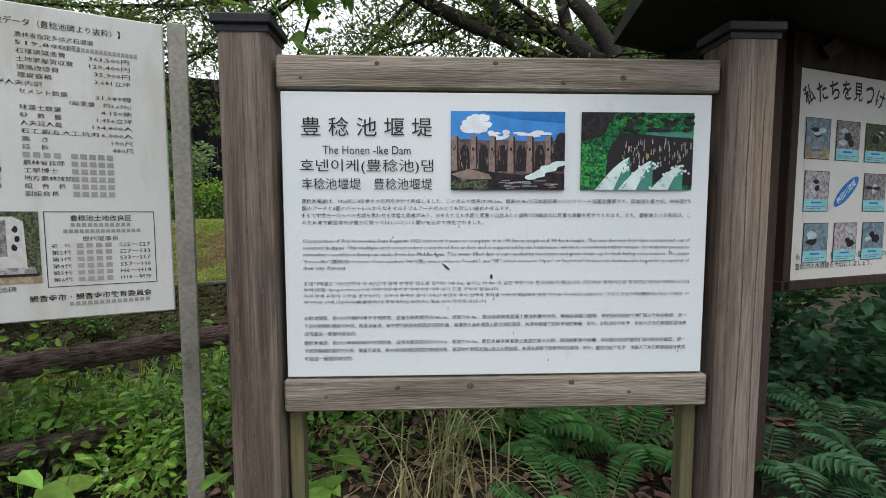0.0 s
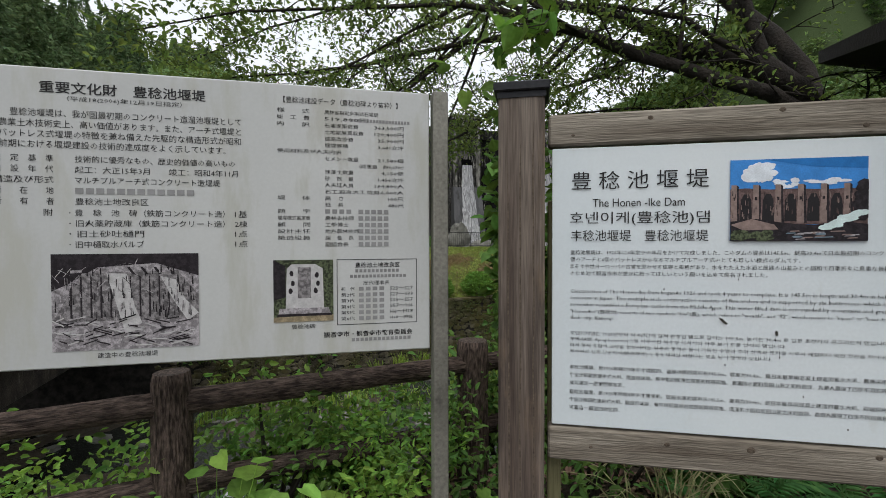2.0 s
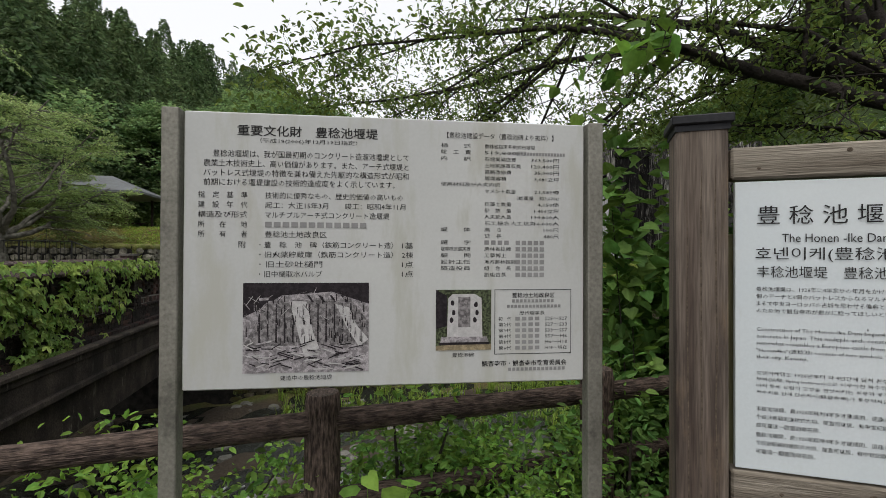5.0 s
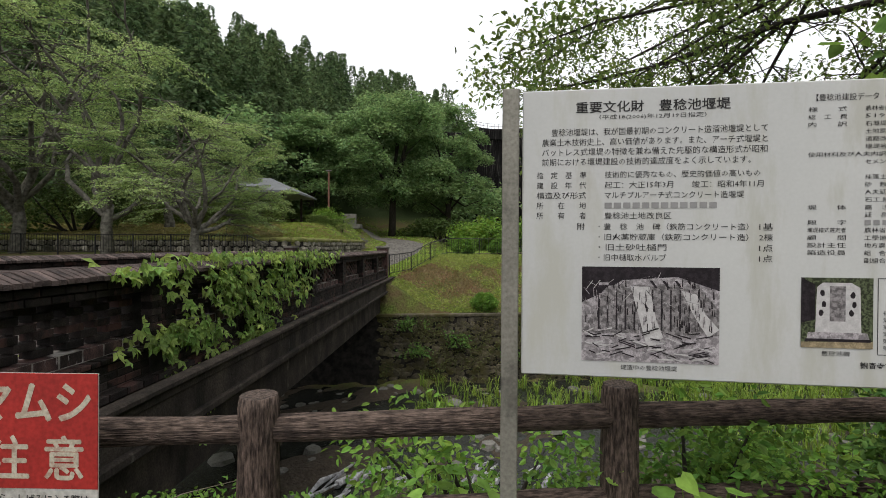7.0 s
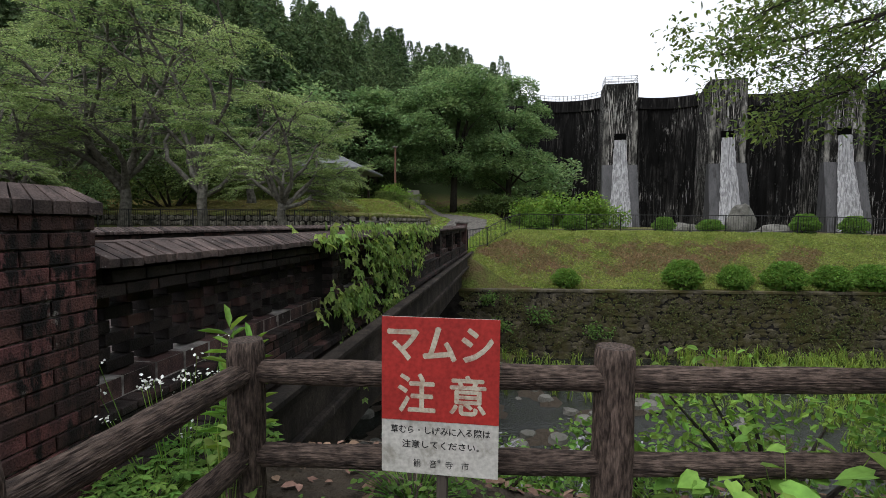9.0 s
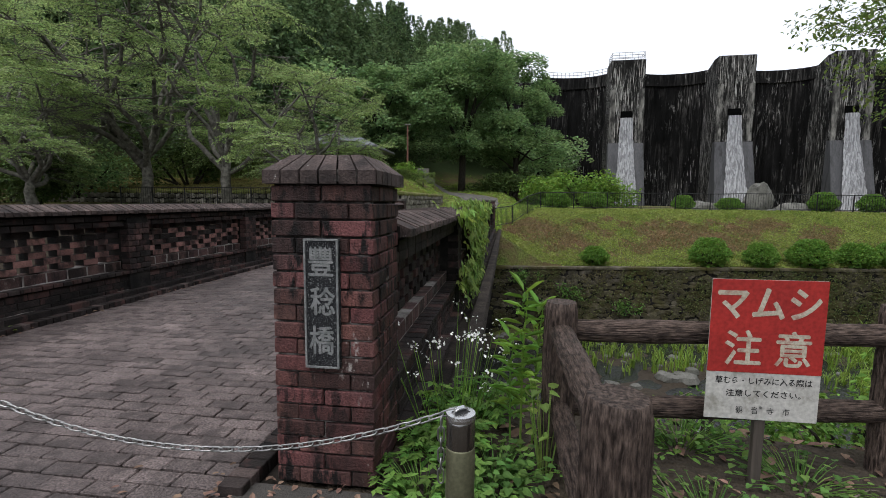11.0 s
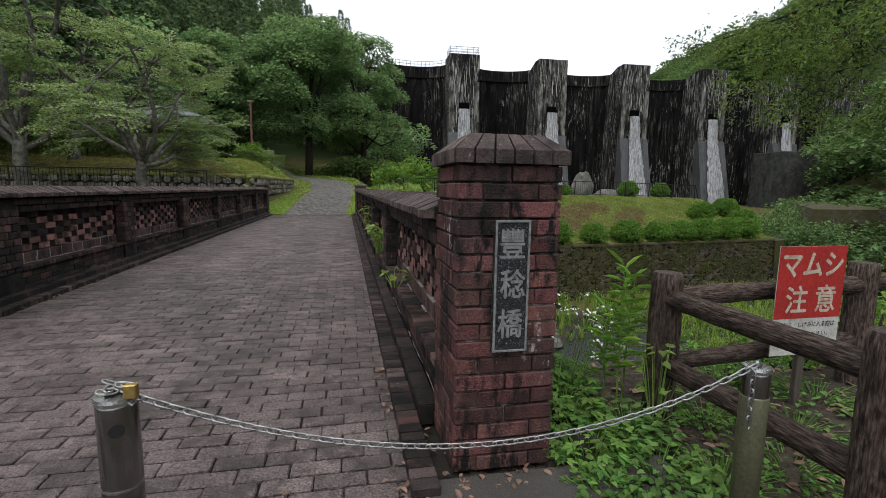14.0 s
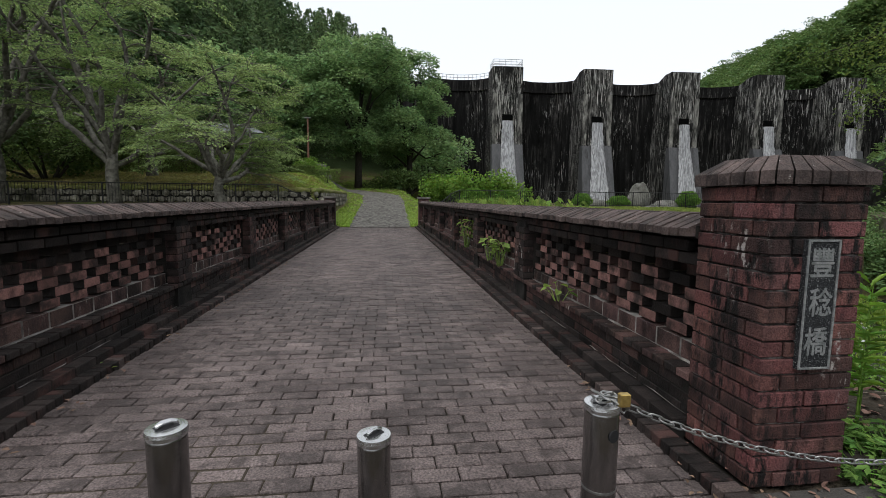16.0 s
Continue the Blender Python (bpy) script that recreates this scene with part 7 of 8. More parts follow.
def big_tree(label, at, h, R, n, leaf, mat, seed, trunk=0.4, group=""):
    rng = np.random.default_rng(seed)
    th = thing("broadleaf_tree", label, "tree", (*at, float(ground_z(*at))), group)
    m = 40
    a, q = rng.random(m) * 6.283, np.sqrt(rng.random(m))
    t = rng.uniform(0.24, 0.92, m)
    w = np.sqrt(np.clip(1 - ((t - 0.5) / 0.52) ** 2, 0.08, 1))
    cc = np.stack([R * 0.72 * q * w * np.cos(a), R * 0.72 * q * w * np.sin(a), h * t], -1)
    V, F = clump_crown(rng, cc, R * rng.uniform(0.24, 0.36, m), int(n * 1.25), leaf, 0.7)
    part("crown", mesh_np("crown", V, F), mat, th)
    mm = Mesher().tube([(0, 0, -0.5), (0.1, 0, h * 0.2), (0, 0.1, h * 0.45)], [trunk * 1.2, trunk, trunk * 0.7], 9)
    for c in cc[:12]:
        mm.tube([(0, 0.05, h * rng.uniform(0.18, 0.4)), tuple(c * np.array([0.5, 0.5, 0.85])), tuple(c)], [trunk * 0.45, trunk * 0.25, 0.05], 5)
    part("trunk", mm, M["bark"], th, smooth=True)


big_tree("large rounded green broadleaf tree behind the lawn", (-9.8, 57), 17.5, 8.4, 30000, 0.33, M["broad"], 21)
big_tree("large rounded green broadleaf tree beside the dam", (-3.2, 66), 19.5, 7.2, 24000, 0.36, M["broad"], 22)
big_tree("green broadleaf tree at the edge of the woods", (-19, 54), 13, 6.0, 14000, 0.36, M["broad"], 23)
big_tree("green broadleaf tree at the edge of the woods", (-29, 47), 14, 6.5, 14000, 0.36, M["broad"], 24)
M["shrub_far"] = foliage("bright_shrub_leaves", (0.11, 0.21, 0.035), (0.17, 0.28, 0.06), 0.8, 0.4)


def shrub(name, label, at, r, n, leaf, mat, seed, shape="quad", aspect=0.7, base=None, cat="shrub", flat=0.4):
    """A loose shrub of several lumps on thin stems."""
    rng = np.random.default_rng(seed)
    z = float(ground_z(*at)) if base is None else base
    th = thing(name, label, cat, (*at, z))
    m = 9
    cc = rng.normal(size=(m, 3)) * np.array([0.45, 0.45, 0.22]) * np.array(r) + np.array([0, 0, r[2] * 0.5])
    cc[:, 2] = np.clip(cc[:, 2], 0.1 * r[2], None)
    idx = rng.integers(0, m, n)
    u = unit(rng.normal(size=(n, 3)))
    C = cc[idx] + u * np.array(r) * 0.42 * (rng.random(n) ** 0.5)[:, None]
    C[:, 2] = np.clip(C[:, 2], 0.02, None)
    V, F = rand_leaves(C, np.full(n, leaf), rng, shape, aspect, flat, u * 0.5)
    part("foliage", mesh_np("foliage", V, F), mat, th)
    mm = Mesher()
    for c in cc:
        mm.tube([(c[0] * 0.2, c[1] * 0.2, -0.1), tuple(c * np.array([0.6, 0.6, 0.5])), tuple(c)], [0.03 * r[0], 0.02 * r[0], 0.008 * r[0]], 5)
    tagged(part("stem", mm, M["bark"], th), kind="stuff")
    return th


shrub("shrub", "bright green rounded shrub mound below the dam", (3.5, 46), (4.2, 3, 3.0), 5000, 0.3, M["shrub_far"], 41)
shrub("shrub", "bright green rounded shrub mound below the dam", (0.2, 50), (4.0, 3, 3.0), 4500, 0.3, M["shrub_far"], 42)
shrub("shrub", "light green shrub beside the lamp pole", (-12.3, 39.0), (1.25, 1.0, 1.25), 2600, 0.13, M["shrub_far"], 43)
for k, (x, y, r_) in enumerate(((-24.5, 27.5, 3.2), (-29.5, 24.5, 3.6), (-35, 27, 4.0), (-33, 21, 3.0), (-41, 23, 4.0), (-28, 20.5, 2.4), (-46, 30, 5.0), (-38, 17, 3.2), (-48, 20, 4.5))):
    shrub("shrub", "dark leafy undergrowth below the cherry trees", (x, y), (r_, r_ * 0.8, r_ * 0.9), 4200, 0.2, M["broad"] if k % 3 == 1 else M["bush_dark"], 460 + k)
shrub("shrub", "dark shrub line under the woods", (-4, 56), (4.5, 2, 2.6), 4000, 0.3, M["bush_dark"], 44)
shrub("shrub", "dark shrub line under the woods", (-18.5, 53.5), (4.5, 2, 2.6), 4000, 0.3, M["bush_dark"], 45)

for k, (x, y, rr) in enumerate(((24.5, 25, 2.6), (27.5, 28, 3.0), (31, 31.5, 3.2), (35, 35, 3.4), (40, 40, 3.6), (23, 21.5, 2.4))):
    shrub("shrub", "dark leafy shrub above the stone channel bank", (x, y), (rr, rr, rr), 3200, 0.22, M["broad_far"], 400 + k, base=float(ground_z(x, y)) + 0.5)

# ---- cherry trees on the terrace edge ----
M["bark_pale"] = surf("lichened_cherry_bark", (0.19, 0.18, 0.155), (0.05, 0.047, 0.04), 6, 40, 0.9, 0.6, dist=0.02)


def cherry(seed, h, R):
    """A spreading tree: a short stout trunk, crooked pale limbs, thin level sprays of leaves on the outside."""
    rng = np.random.default_rng(seed)
    th = thing("cherry_tree", "spreading cherry tree with pale mossy limbs and layered leaves", "tree", (0, 0, 0), "cherry trees on the terrace")
    mm, C, D = Mesher(), [], []
    Z = np.array([0, 0, 1.0])
    fork = 0.16 * h
    mm.tube([(0, 0, -0.4), (0.04, 0, 0.3), (-0.05, 0.04, fork * 0.6), (0.06, -0.03, fork + 0.2)], [0.34, 0.24, 0.21, 0.19], 10)

    def bough(p, d, L, r0, r1, n, wob, lift, droop):
        pts = [p]
        for i in range(n):
            t = (i + 1) / n
            d = unit(d + rng.normal(size=3) * wob * np.array([1, 1, 0.7]) + Z * (lift * (1 - t) - droop * t))
            p = p + d * L / n
            pts.append(p)
        mm.tube(pts, [r0 + (r1 - r0) * i / n for i in range(n + 1)], 7 if r0 > 0.06 else 4, False)
        return pts, d

    def spray(p, d, L):
        """A twig with leaves in one thin level sheet."""
        pts, d = bough(p, d, L, 0.014, 0.004, 3, 0.12, 0.0, 0.1)
        s = unit(np.cross(d, Z))
        n = int(60 * L)
        u = rng.random(n) ** 0.8
        w = rng.normal(size=n) * 0.17 * (1.2 - 0.6 * u)
        c = pts[0] + (pts[-1] - pts[0]) * (u * 1.1)[:, None] + s * w[:, None]
        c[:, 2] += rng.normal(size=n) * 0.022 - 0.3 * np.abs(w) ** 1.5
        C.append(c)
        D.append(d * 0.7 + s * np.sign(w)[:, None] * 0.7 + rng.normal(size=(n, 3)) * 0.35)

    m = 10
    for k in range(m):
        a = 2.4 * k + rng.uniform(-0.35, 0.35)
        f = (k + 0.5) / m                                 # 0: low and wide, 1: high
        d = unit(np.array([math.cos(a), math.sin(a), 0.35 + 1.9 * f ** 1.4]))
        L = (R * 1.0 * (1 - f) + (h - fork) * 1.02 * f) * rng.uniform(0.92, 1.12) * (1.0 if 0.25 < f else 0.95)
        pts, e = bough(np.array([0.03, 0, fork * rng.uniform(0.72, 1.1)]), d, L, 0.13 - 0.03 * f, 0.022, 10, 0.24, 0.12, 0.02 + 0.1 * (1 - f))
        for j in range(8):
            t = 0.3 + 0.7 * (j + rng.random()) / 8
            q = pts[min(10, int(t * 10))]
            out = np.array([q[0], q[1], 0]) + 1e-3
            sd = unit(np.cross(Z, unit(out))) * (1 if j % 2 else -1)
            e2 = unit(unit(out) * rng.uniform(0.3, 1.0) + sd * rng.uniform(0.3, 1.0) + Z * rng.uniform(-0.08, 0.2) * (0.5 + f))
            L2 = R * rng.uniform(0.2, 0.42) * (1.2 - 0.45 * t)
            p2, _ = bough(q, e2, L2, 0.034, 0.007, 6, 0.2, 0.04, 0.12)
            bare = rng.random() < (0.4 if f < 0.25 else 0.2) or math.hypot(q[0], q[1]) < 0.3 * R and f < 0.7
            for i in range(12):
                g = 1 + int(rng.integers(0, 6))
                dd = p2[g] - p2[g - 1]
                e3 = unit(unit(dd) * rng.uniform(0.4, 1.0) + unit(np.cross(dd, Z)) * (1 if i % 2 else -1) * rng.uniform(0.4, 1.0) + Z * rng.uniform(-0.12, 0.12))
                if bare:
                    bough(p2[g], e3, rng.uniform(0.4, 1.0), 0.012, 0.004, 3, 0.25, 0.0, 0.1)
                else:
                    spray(p2[g], e3, rng.uniform(0.6, 1.25))
    part("trunk", mm, M["bark_pale"], th, smooth=True)
    C, D = np.concatenate(C), np.concatenate(D)
    N = np.tile([0, 0, 1.0], (len(C), 1)) + rng.normal(size=C.shape) * 0.4
    V, F = leaf_arrays(C, D, N, rng.uniform(0.07, 0.13, len(C)), "quad", 0.55)
    part("crown", mesh_np("crown", V, F), M["cherry"], th)
    return th


ch = [cherry(51, 8.2, 5.2), cherry(57, 12.0, 6.6)]
for k, ((x, y), rot, s, w) in enumerate((((-13.9, 21.6), 0.5, 1.0, 0), ((-18.4, 22.0), 2.1, 1.14, 1), ((-23.4, 22.6), 4.0, 1.3, 1), ((-20.5, 30.0), 0.9, 1.2, 0), ((-30, 25), 5.2, 1.15, 1), ((-25.5, 18.2), 1.4, 0.95, 0), ((-36, 21), 3.0, 1.1, 1), ((-42, 29), 0.3, 1.3, 1))):
    c2 = ch[w] if k < 2 else copy_thing(ch[w], Matrix.Identity(4))
    c2.matrix_basis = Matrix.Translation((x, y, float(ground_z(x, y)))) @ Matrix.Rotation(rot, 4, "Z") @ Matrix.Diagonal((s, s, s, 1))

# ---- overhanging tree at the boards ----
M["near_leaf"] = foliage("overhead_leaves", (0.07, 0.12, 0.034), (0.15, 0.215, 0.062), 2.0, 0.5, trans=0.45)
M["bark_near"] = surf("dark_wet_bark", (0.03, 0.025, 0.021), (0.014, 0.012, 0.011), 9, 50, 0.9, 0.8, dist=0.02)
nt = thing("overhanging_tree", "dark-limbed broadleaf tree arching over the boards", "tree", (4.1, 2.9, -0.2))
B0 = np.array([4.1, 2.9, -0.2])
BOUGHS = [
    ([(4.1, 2.9, -0.4), (4.05, 2.85, 0.8), (3.9, 2.75, 1.6), (3.55, 2.65, 2.2), (2.85, 2.65, 2.6), (2.7, 3.2, 2.93), (2.78, 3.85, 3.16), (2.5, 4.5, 3.6), (1.9, 5.1, 4.1)], [0.19, 0.16, 0.14, 0.115, 0.1, 0.09, 0.075, 0.05, 0.02]),
    ([(3.75, 2.7, 1.9), (3.3, 2.4, 2.05), (2.75, 2.55, 2.36), (2.27, 2.88, 2.64), (1.75, 3.3, 2.95), (0.95, 3.9, 3.35), (0.1, 4.5, 3.5)], [0.07, 0.062, 0.055, 0.048, 0.04, 0.026, 0.013]),
    ([(2.7, 3.2, 2.93), (2.4, 3.7, 3.4), (1.6, 4.6, 3.9), (0.9, 5.5, 4.2)], [0.05, 0.045, 0.03, 0.013]),
    ([(3.9, 2.75, 1.6), (3.95, 3.1, 2.9), (3.5, 3.8, 4.0), (2.6, 4.6, 4.9)], [0.1, 0.09, 0.06, 0.025]),
    ([(2.85, 2.65, 2.6), (2.9, 2.9, 3.4), (2.4, 3.3, 4.1), (1.6, 3.6, 4.5)], [0.05, 0.045, 0.03, 0.012]),
    ([(2.27, 2.88, 2.64), (2.35, 2.9, 3.2), (2.2, 3.1, 3.8)], [0.02, 0.016, 0.008]),
    ([(0.1, 4.5, 3.5), (-0.6, 4.5, 3.2), (-0.95, 4.3, 2.9), (-1.3, 4.25, 2.67)], [0.012, 0.009, 0.006, 0.003]),
    ([(0.95, 3.9, 3.35), (0.1, 3.7, 3.1), (-0.75, 3.5, 2.85), (-1.4, 3.35, 2.55)], [0.018, 0.013, 0.008, 0.003]),
    ([(0.95, 3.9, 3.35), (0.5, 4.4, 3.2), (-0.1, 4.75, 2.9), (-0.7, 4.95, 2.62)], [0.02, 0.014, 0.008, 0.003]),
    ([(1.6, 4.6, 3.9), (1.1, 5.0, 3.3), (0.5, 5.1, 2.8), (0.0, 5.1, 2.35)], [0.025, 0.016, 0.009, 0.003]),
    ([(1.6, 4.6, 3.9), (1.5, 5.2, 3.2), (1.3, 5.5, 2.6), (0.9, 5.6, 2.2)], [0.025, 0.016, 0.009, 0.003]),
    ([(2.4, 3.7, 3.4), (2.0, 4.3, 3.0), (1.6, 4.6, 2.6), (1.2, 4.7, 2.3)], [0.025, 0.016, 0.009, 0.003]),
    ([(1.75, 3.3, 2.95), (0.9, 3.2, 3.2), (0.1, 3.2, 3.3), (-0.7, 3.2, 3.2)], [0.018, 0.013, 0.008, 0.003]),
    ([(2.5, 4.5, 3.6), (1.4, 4.9, 3.5), (0.4, 4.9, 3.15), (-0.4, 4.75, 2.9), (-1.15, 4.6, 2.72)], [0.04, 0.03, 0.02, 0.011, 0.004]),
    ([(1.4, 4.9, 3.5), (0.7, 5.0, 2.9), (0.0, 4.7, 2.45), (-0.85, 4.4, 2.1)], [0.024, 0.017, 0.01, 0.003]),
    ([(1.9, 5.1, 4.1), (1.2, 5.6, 3.4), (0.5, 5.8, 2.95), (-0.2, 5.8, 2.6)], [0.026, 0.018, 0.011, 0.003]),
    ([(2.5, 4.5, 3.6), (1.9, 4.6, 2.9), (1.2, 4.5, 2.4), (0.4, 4.3, 2.0)], [0.03, 0.02, 0.012, 0.004]),
    ([(2.85, 2.65, 2.6), (2.3, 2.9, 3.0), (1.7, 3.1, 3.1), (1.1, 3.2, 2.95)], [0.03, 0.022, 0.014, 0.004]),
    ([(3.55, 2.65, 2.2), (3.0, 3.1, 2.4), (2.4, 3.5, 2.5), (1.8, 3.8, 2.45)], [0.03, 0.022, 0.014, 0.004]),
    ([(2.78, 3.85, 3.16), (2.2, 3.6, 2.8), (1.7, 3.5, 2.6), (1.3, 3.5, 2.4)], [0.028, 0.02, 0.012, 0.004]),
    ([(1.9, 5.1, 4.1), (1.0, 5.9, 3.9), (0.2, 6.4, 3.6), (-0.4, 6.5, 3.4)], [0.026, 0.018, 0.011, 0.003]),
]
mm = Mesher()
rng = np.random.default_rng(71)
tips, outs = [], []
for P_, R_ in BOUGHS:
    P_ = [np.array(p) for p in P_]
    Q, RR = [], []
    for i in range(len(P_) - 1):
        for t in (0, 0.33, 0.67):
            Q.append(P_[i] * (1 - t) + P_[i + 1] * t - B0 + rng.normal(size=3) * R_[i] * 0.25)
            RR.append(R_[i] * (1 - t) + R_[i + 1] * t)
    Q.append(P_[-1] - B0)
    RR.append(R_[-1])
    mm.tube(Q, RR, 9 if RR[0] > 0.03 else 5)
    if R_[-1] < 0.04:
        for i in range(2, len(Q)):
            tub, tp = [], []
            for k in range(3 if RR[i] < 0.03 else 2):
                d = unit(np.array([rng.normal() - 0.05, rng.normal() + 0.1, rng.normal() * 0.45 + 0.05]))
                grow(rng, Q[i], d, rng.uniform(0.22, 0.5) * (0.55 + 15 * min(RR[i], 0.04)), min(0.010, RR[i] * 0.5), 1, tub, tp, 0.6, -0.05, 3)
            for a, b in tub:
                mm.tube(a, b, 4, False)
            tips += tp
part("trunk", mm, M["bark_near"], nt, smooth=True)
T = np.array(tips)
C = np.repeat(T, 4, 0) + rng.normal(size=(len(T) * 4, 3)) * np.array([0.075, 0.075, 0.05])
V, F = rand_leaves(C, np.full(len(C), 0.05), rng, "oval", 0.5, 0.55, None, 0.45)
part("crown", mesh_np("crown", V, F), M["near_leaf"], nt)

# ---- large-leaved climber hanging from the boughs beside the boards ----
hv = thing("hanging_climber", "large heart-leaved climber hanging from the overhead boughs", "climber", (0.85, 2.8, 2.1))
rng = np.random.default_rng(505)
st, C = Mesher(), []
for k in range(7):
    top = np.array([rng.uniform(0.0, 0.5), rng.uniform(-0.1, 0.5), rng.uniform(0.75, 1.0)])
    p, pts = top, [top]
    for i in range(7):
        p = p + np.array([rng.normal(-0.06, 0.07), rng.normal(0, 0.06), rng.uniform(-0.14, 0.0)])
        pts.append(p)
        C += [p + rng.normal(size=3) * np.array([0.07, 0.07, 0.04])] * 1
    st.tube(pts, [0.007, 0.006, 0.005, 0.0045, 0.004, 0.003, 0.002, 0.0015], 5)
C = np.array(C)
M["broad_vine"] = foliage("climber_heart_leaves", (0.075, 0.165, 0.035), (0.145, 0.26, 0.06), 4, 0.4, trans=0.4)
V, F = rand_leaves(C, np.full(len(C), 0.125), rng, "heart", 0.9, 0.45, np.tile([-0.3, -0.5, -0.3], (len(C), 1)), 0.35)
part("foliage", mesh_np("foliage", V, F), M["broad_vine"], hv)
tagged(part("stem", st, M["bark"], hv), kind="stuff")

# ---- foreground plants ----
M["weed"] = foliage("weed_leaves", (0.13, 0.26, 0.045), (0.2, 0.34, 0.07), 3, 0.4, trans=0.35)
M["weed_dark"] = foliage("shade_leaves", (0.07, 0.15, 0.038), (0.12, 0.215, 0.052), 3, 0.45, trans=0.3)
M["weed_mid"] = foliage("low_weed_leaves", (0.075, 0.165, 0.032), (0.15, 0.265, 0.06), 3, 0.5, trans=0.35)
M["vine"] = foliage("ivy_leaves", (0.12, 0.215, 0.05), (0.26, 0.36, 0.1), 4, 0.5, trans=0.4)
M["fern"] = foliage("fern_fronds", (0.06, 0.175, 0.055), (0.11, 0.25, 0.075), 3, 0.3, trans=0.3)
# Darker, bluer copy of the fern leaves, the shelter's shade put into it.
M["fern_dark"] = foliage("shaded_fern_fronds", (0.03, 0.085, 0.04), (0.055, 0.125, 0.055), 3, 0.35, trans=0.2)
M["blade"] = foliage("grass_blades", (0.19, 0.21, 0.085), (0.36, 0.33, 0.19), 3, 0.4, trans=0.3)
M["dry"] = surf("dead_leaves", (0.25, 0.16, 0.12), (0.12, 0.075, 0.055), 4, 40, 0.85, 0, island=0.45, hue=0.02)
M["twig"] = surf("dry_twig_bark", (0.24, 0.2, 0.16), (0.13, 0.105, 0.085), 20, 90, 0.9, 0.2)
M["petal"] = surf("white_petals", (0.75, 0.75, 0.72), (0.65, 0.66, 0.62), 4, 30, 0.7, 0)


def blades(n, at, reach, h, w, rng, seg=5):
    """Arching grass blades from one foot."""
    V, F = [], []
    for k in range(n):
        a = rng.random() * 6.283
        d = np.array([math.cos(a), math.sin(a), 0])
        s = np.array([-d[1], d[0], 0])
        L, H = reach * rng.uniform(0.4, 1.1), h * rng.uniform(0.6, 1.1)
        p0 = np.array(at) + rng.normal(size=3) * np.array([0.05, 0.05, 0])
        o = len(V)
        for i in range(seg + 1):
            t = i / seg
            p = p0 + d * L * t ** 1.4 + np.array([0, 0, H * (1.9 * t - 1.35 * t * t)])
            ww = w * (1 - t) ** 0.6 * 0.5 + 0.0006
            V += [p - s * ww, p + s * ww]
        F += [(o + 2 * i, o + 2 * i + 1, o + 2 * i + 3, o + 2 * i + 2) for i in range(seg)]
    return V, F


def tuft(label, x, y, n, reach, h, w, seed, z=None, mat=None):
    rng = np.random.default_rng(seed)
    zz = float(ground_z(x, y)) if z is None else z
    V, F = blades(n, (0, 0, 0), reach, h, w, rng)
    o = part("grass_tuft", mesh_np("grass_tuft", V, F), mat or M["blade"], None, at=(x, y, zz - 0.01))
    return tagged(o, label, "grass", "grass tufts")


def A_local(u, v):
    p = SA @ Vector((u, v, 0))
    return p.x, p.y


for k, (u, v, n, s) in enumerate(((0.38, 0.42, 26, 1.0), (0.52, 0.5, 30, 1.15), (0.7, 0.4, 16, 0.85), (0.6, 0.85, 16, 1.1))):
    tuft("arching pale green grass tuft under the board", *A_local(u, v), n, 0.55 * s, 0.6 * s, 0.008, 80 + k)


def frond(rng, p, d, L, V, F, shape="quad", lift=0.5, w=0.32):
    """A feathered fern frond: a rib with leaflets to both sides."""
    d = unit(np.array(d))
    s = unit(np.cross(d, [0, 0, 1]))
    C, D, N, S = [], [], [], []
    m = 17
    for i in range(m):
        t = (i + 1) / m
        q = np.array(p) + d * L * t + np.array([0, 0, lift * L * (t - 0.95 * t * t)])
        ln = L * w * math.sin(math.pi * min(1, 0.12 + t * 0.92)) ** 0.7
        for sg in (-1, 1):
            C.append(q)
            D.append(s * sg + d * 0.45 + np.array([0, 0, -0.15]))
            N.append(np.array([0, 0, 1.0]) + rng.normal(size=3) * 0.12)
            S.append(max(0.01, ln))
    v, f = leaf_arrays(np.array(C), np.array(D), np.array(N), np.array(S), "oval", 0.24)
    F += [tuple(int(i) + len(V) for i in q) for q in f]
    V += [tuple(q) for q in v]


def fern(label, x, y, z, n, L, seed, mat=None, lift=0.55, aim=None):
    rng = np.random.default_rng(seed)
    V, F = [], []
    st = Mesher()
    for k in range(n):
        a = 2 * math.pi * k / n + rng.uniform(-0.35, 0.35) if aim is None else aim + rng.uniform(-0.9, 0.9)
        d = (math.cos(a), math.sin(a), rng.uniform(0.15, 0.5))
        h = rng.uniform(0.0, 0.12)
        p = (0.05 * math.cos(a), 0.05 * math.sin(a), h)
        l = L * rng.uniform(0.7, 1.1)
        frond(rng, p, d, l, V, F, lift=lift)
        dd = unit(np.array(d))
        st.tube([(0, 0, -0.05)] + [tuple(np.array(p) + dd * l * t + np.array([0, 0, lift * l * (t - 0.95 * t * t)])) for t in (0.05, 0.35, 0.65, 0.98)], [0.005, 0.004, 0.003, 0.002, 0.001], 4)
    th = thing("fern", label, "fern", (x, y, z), "ferns round the boards")
    part("foliage", mesh_np("foliage", V, F), mat or M["fern"], th)
    part("rib", st, mat or M["fern"], th)
    return th


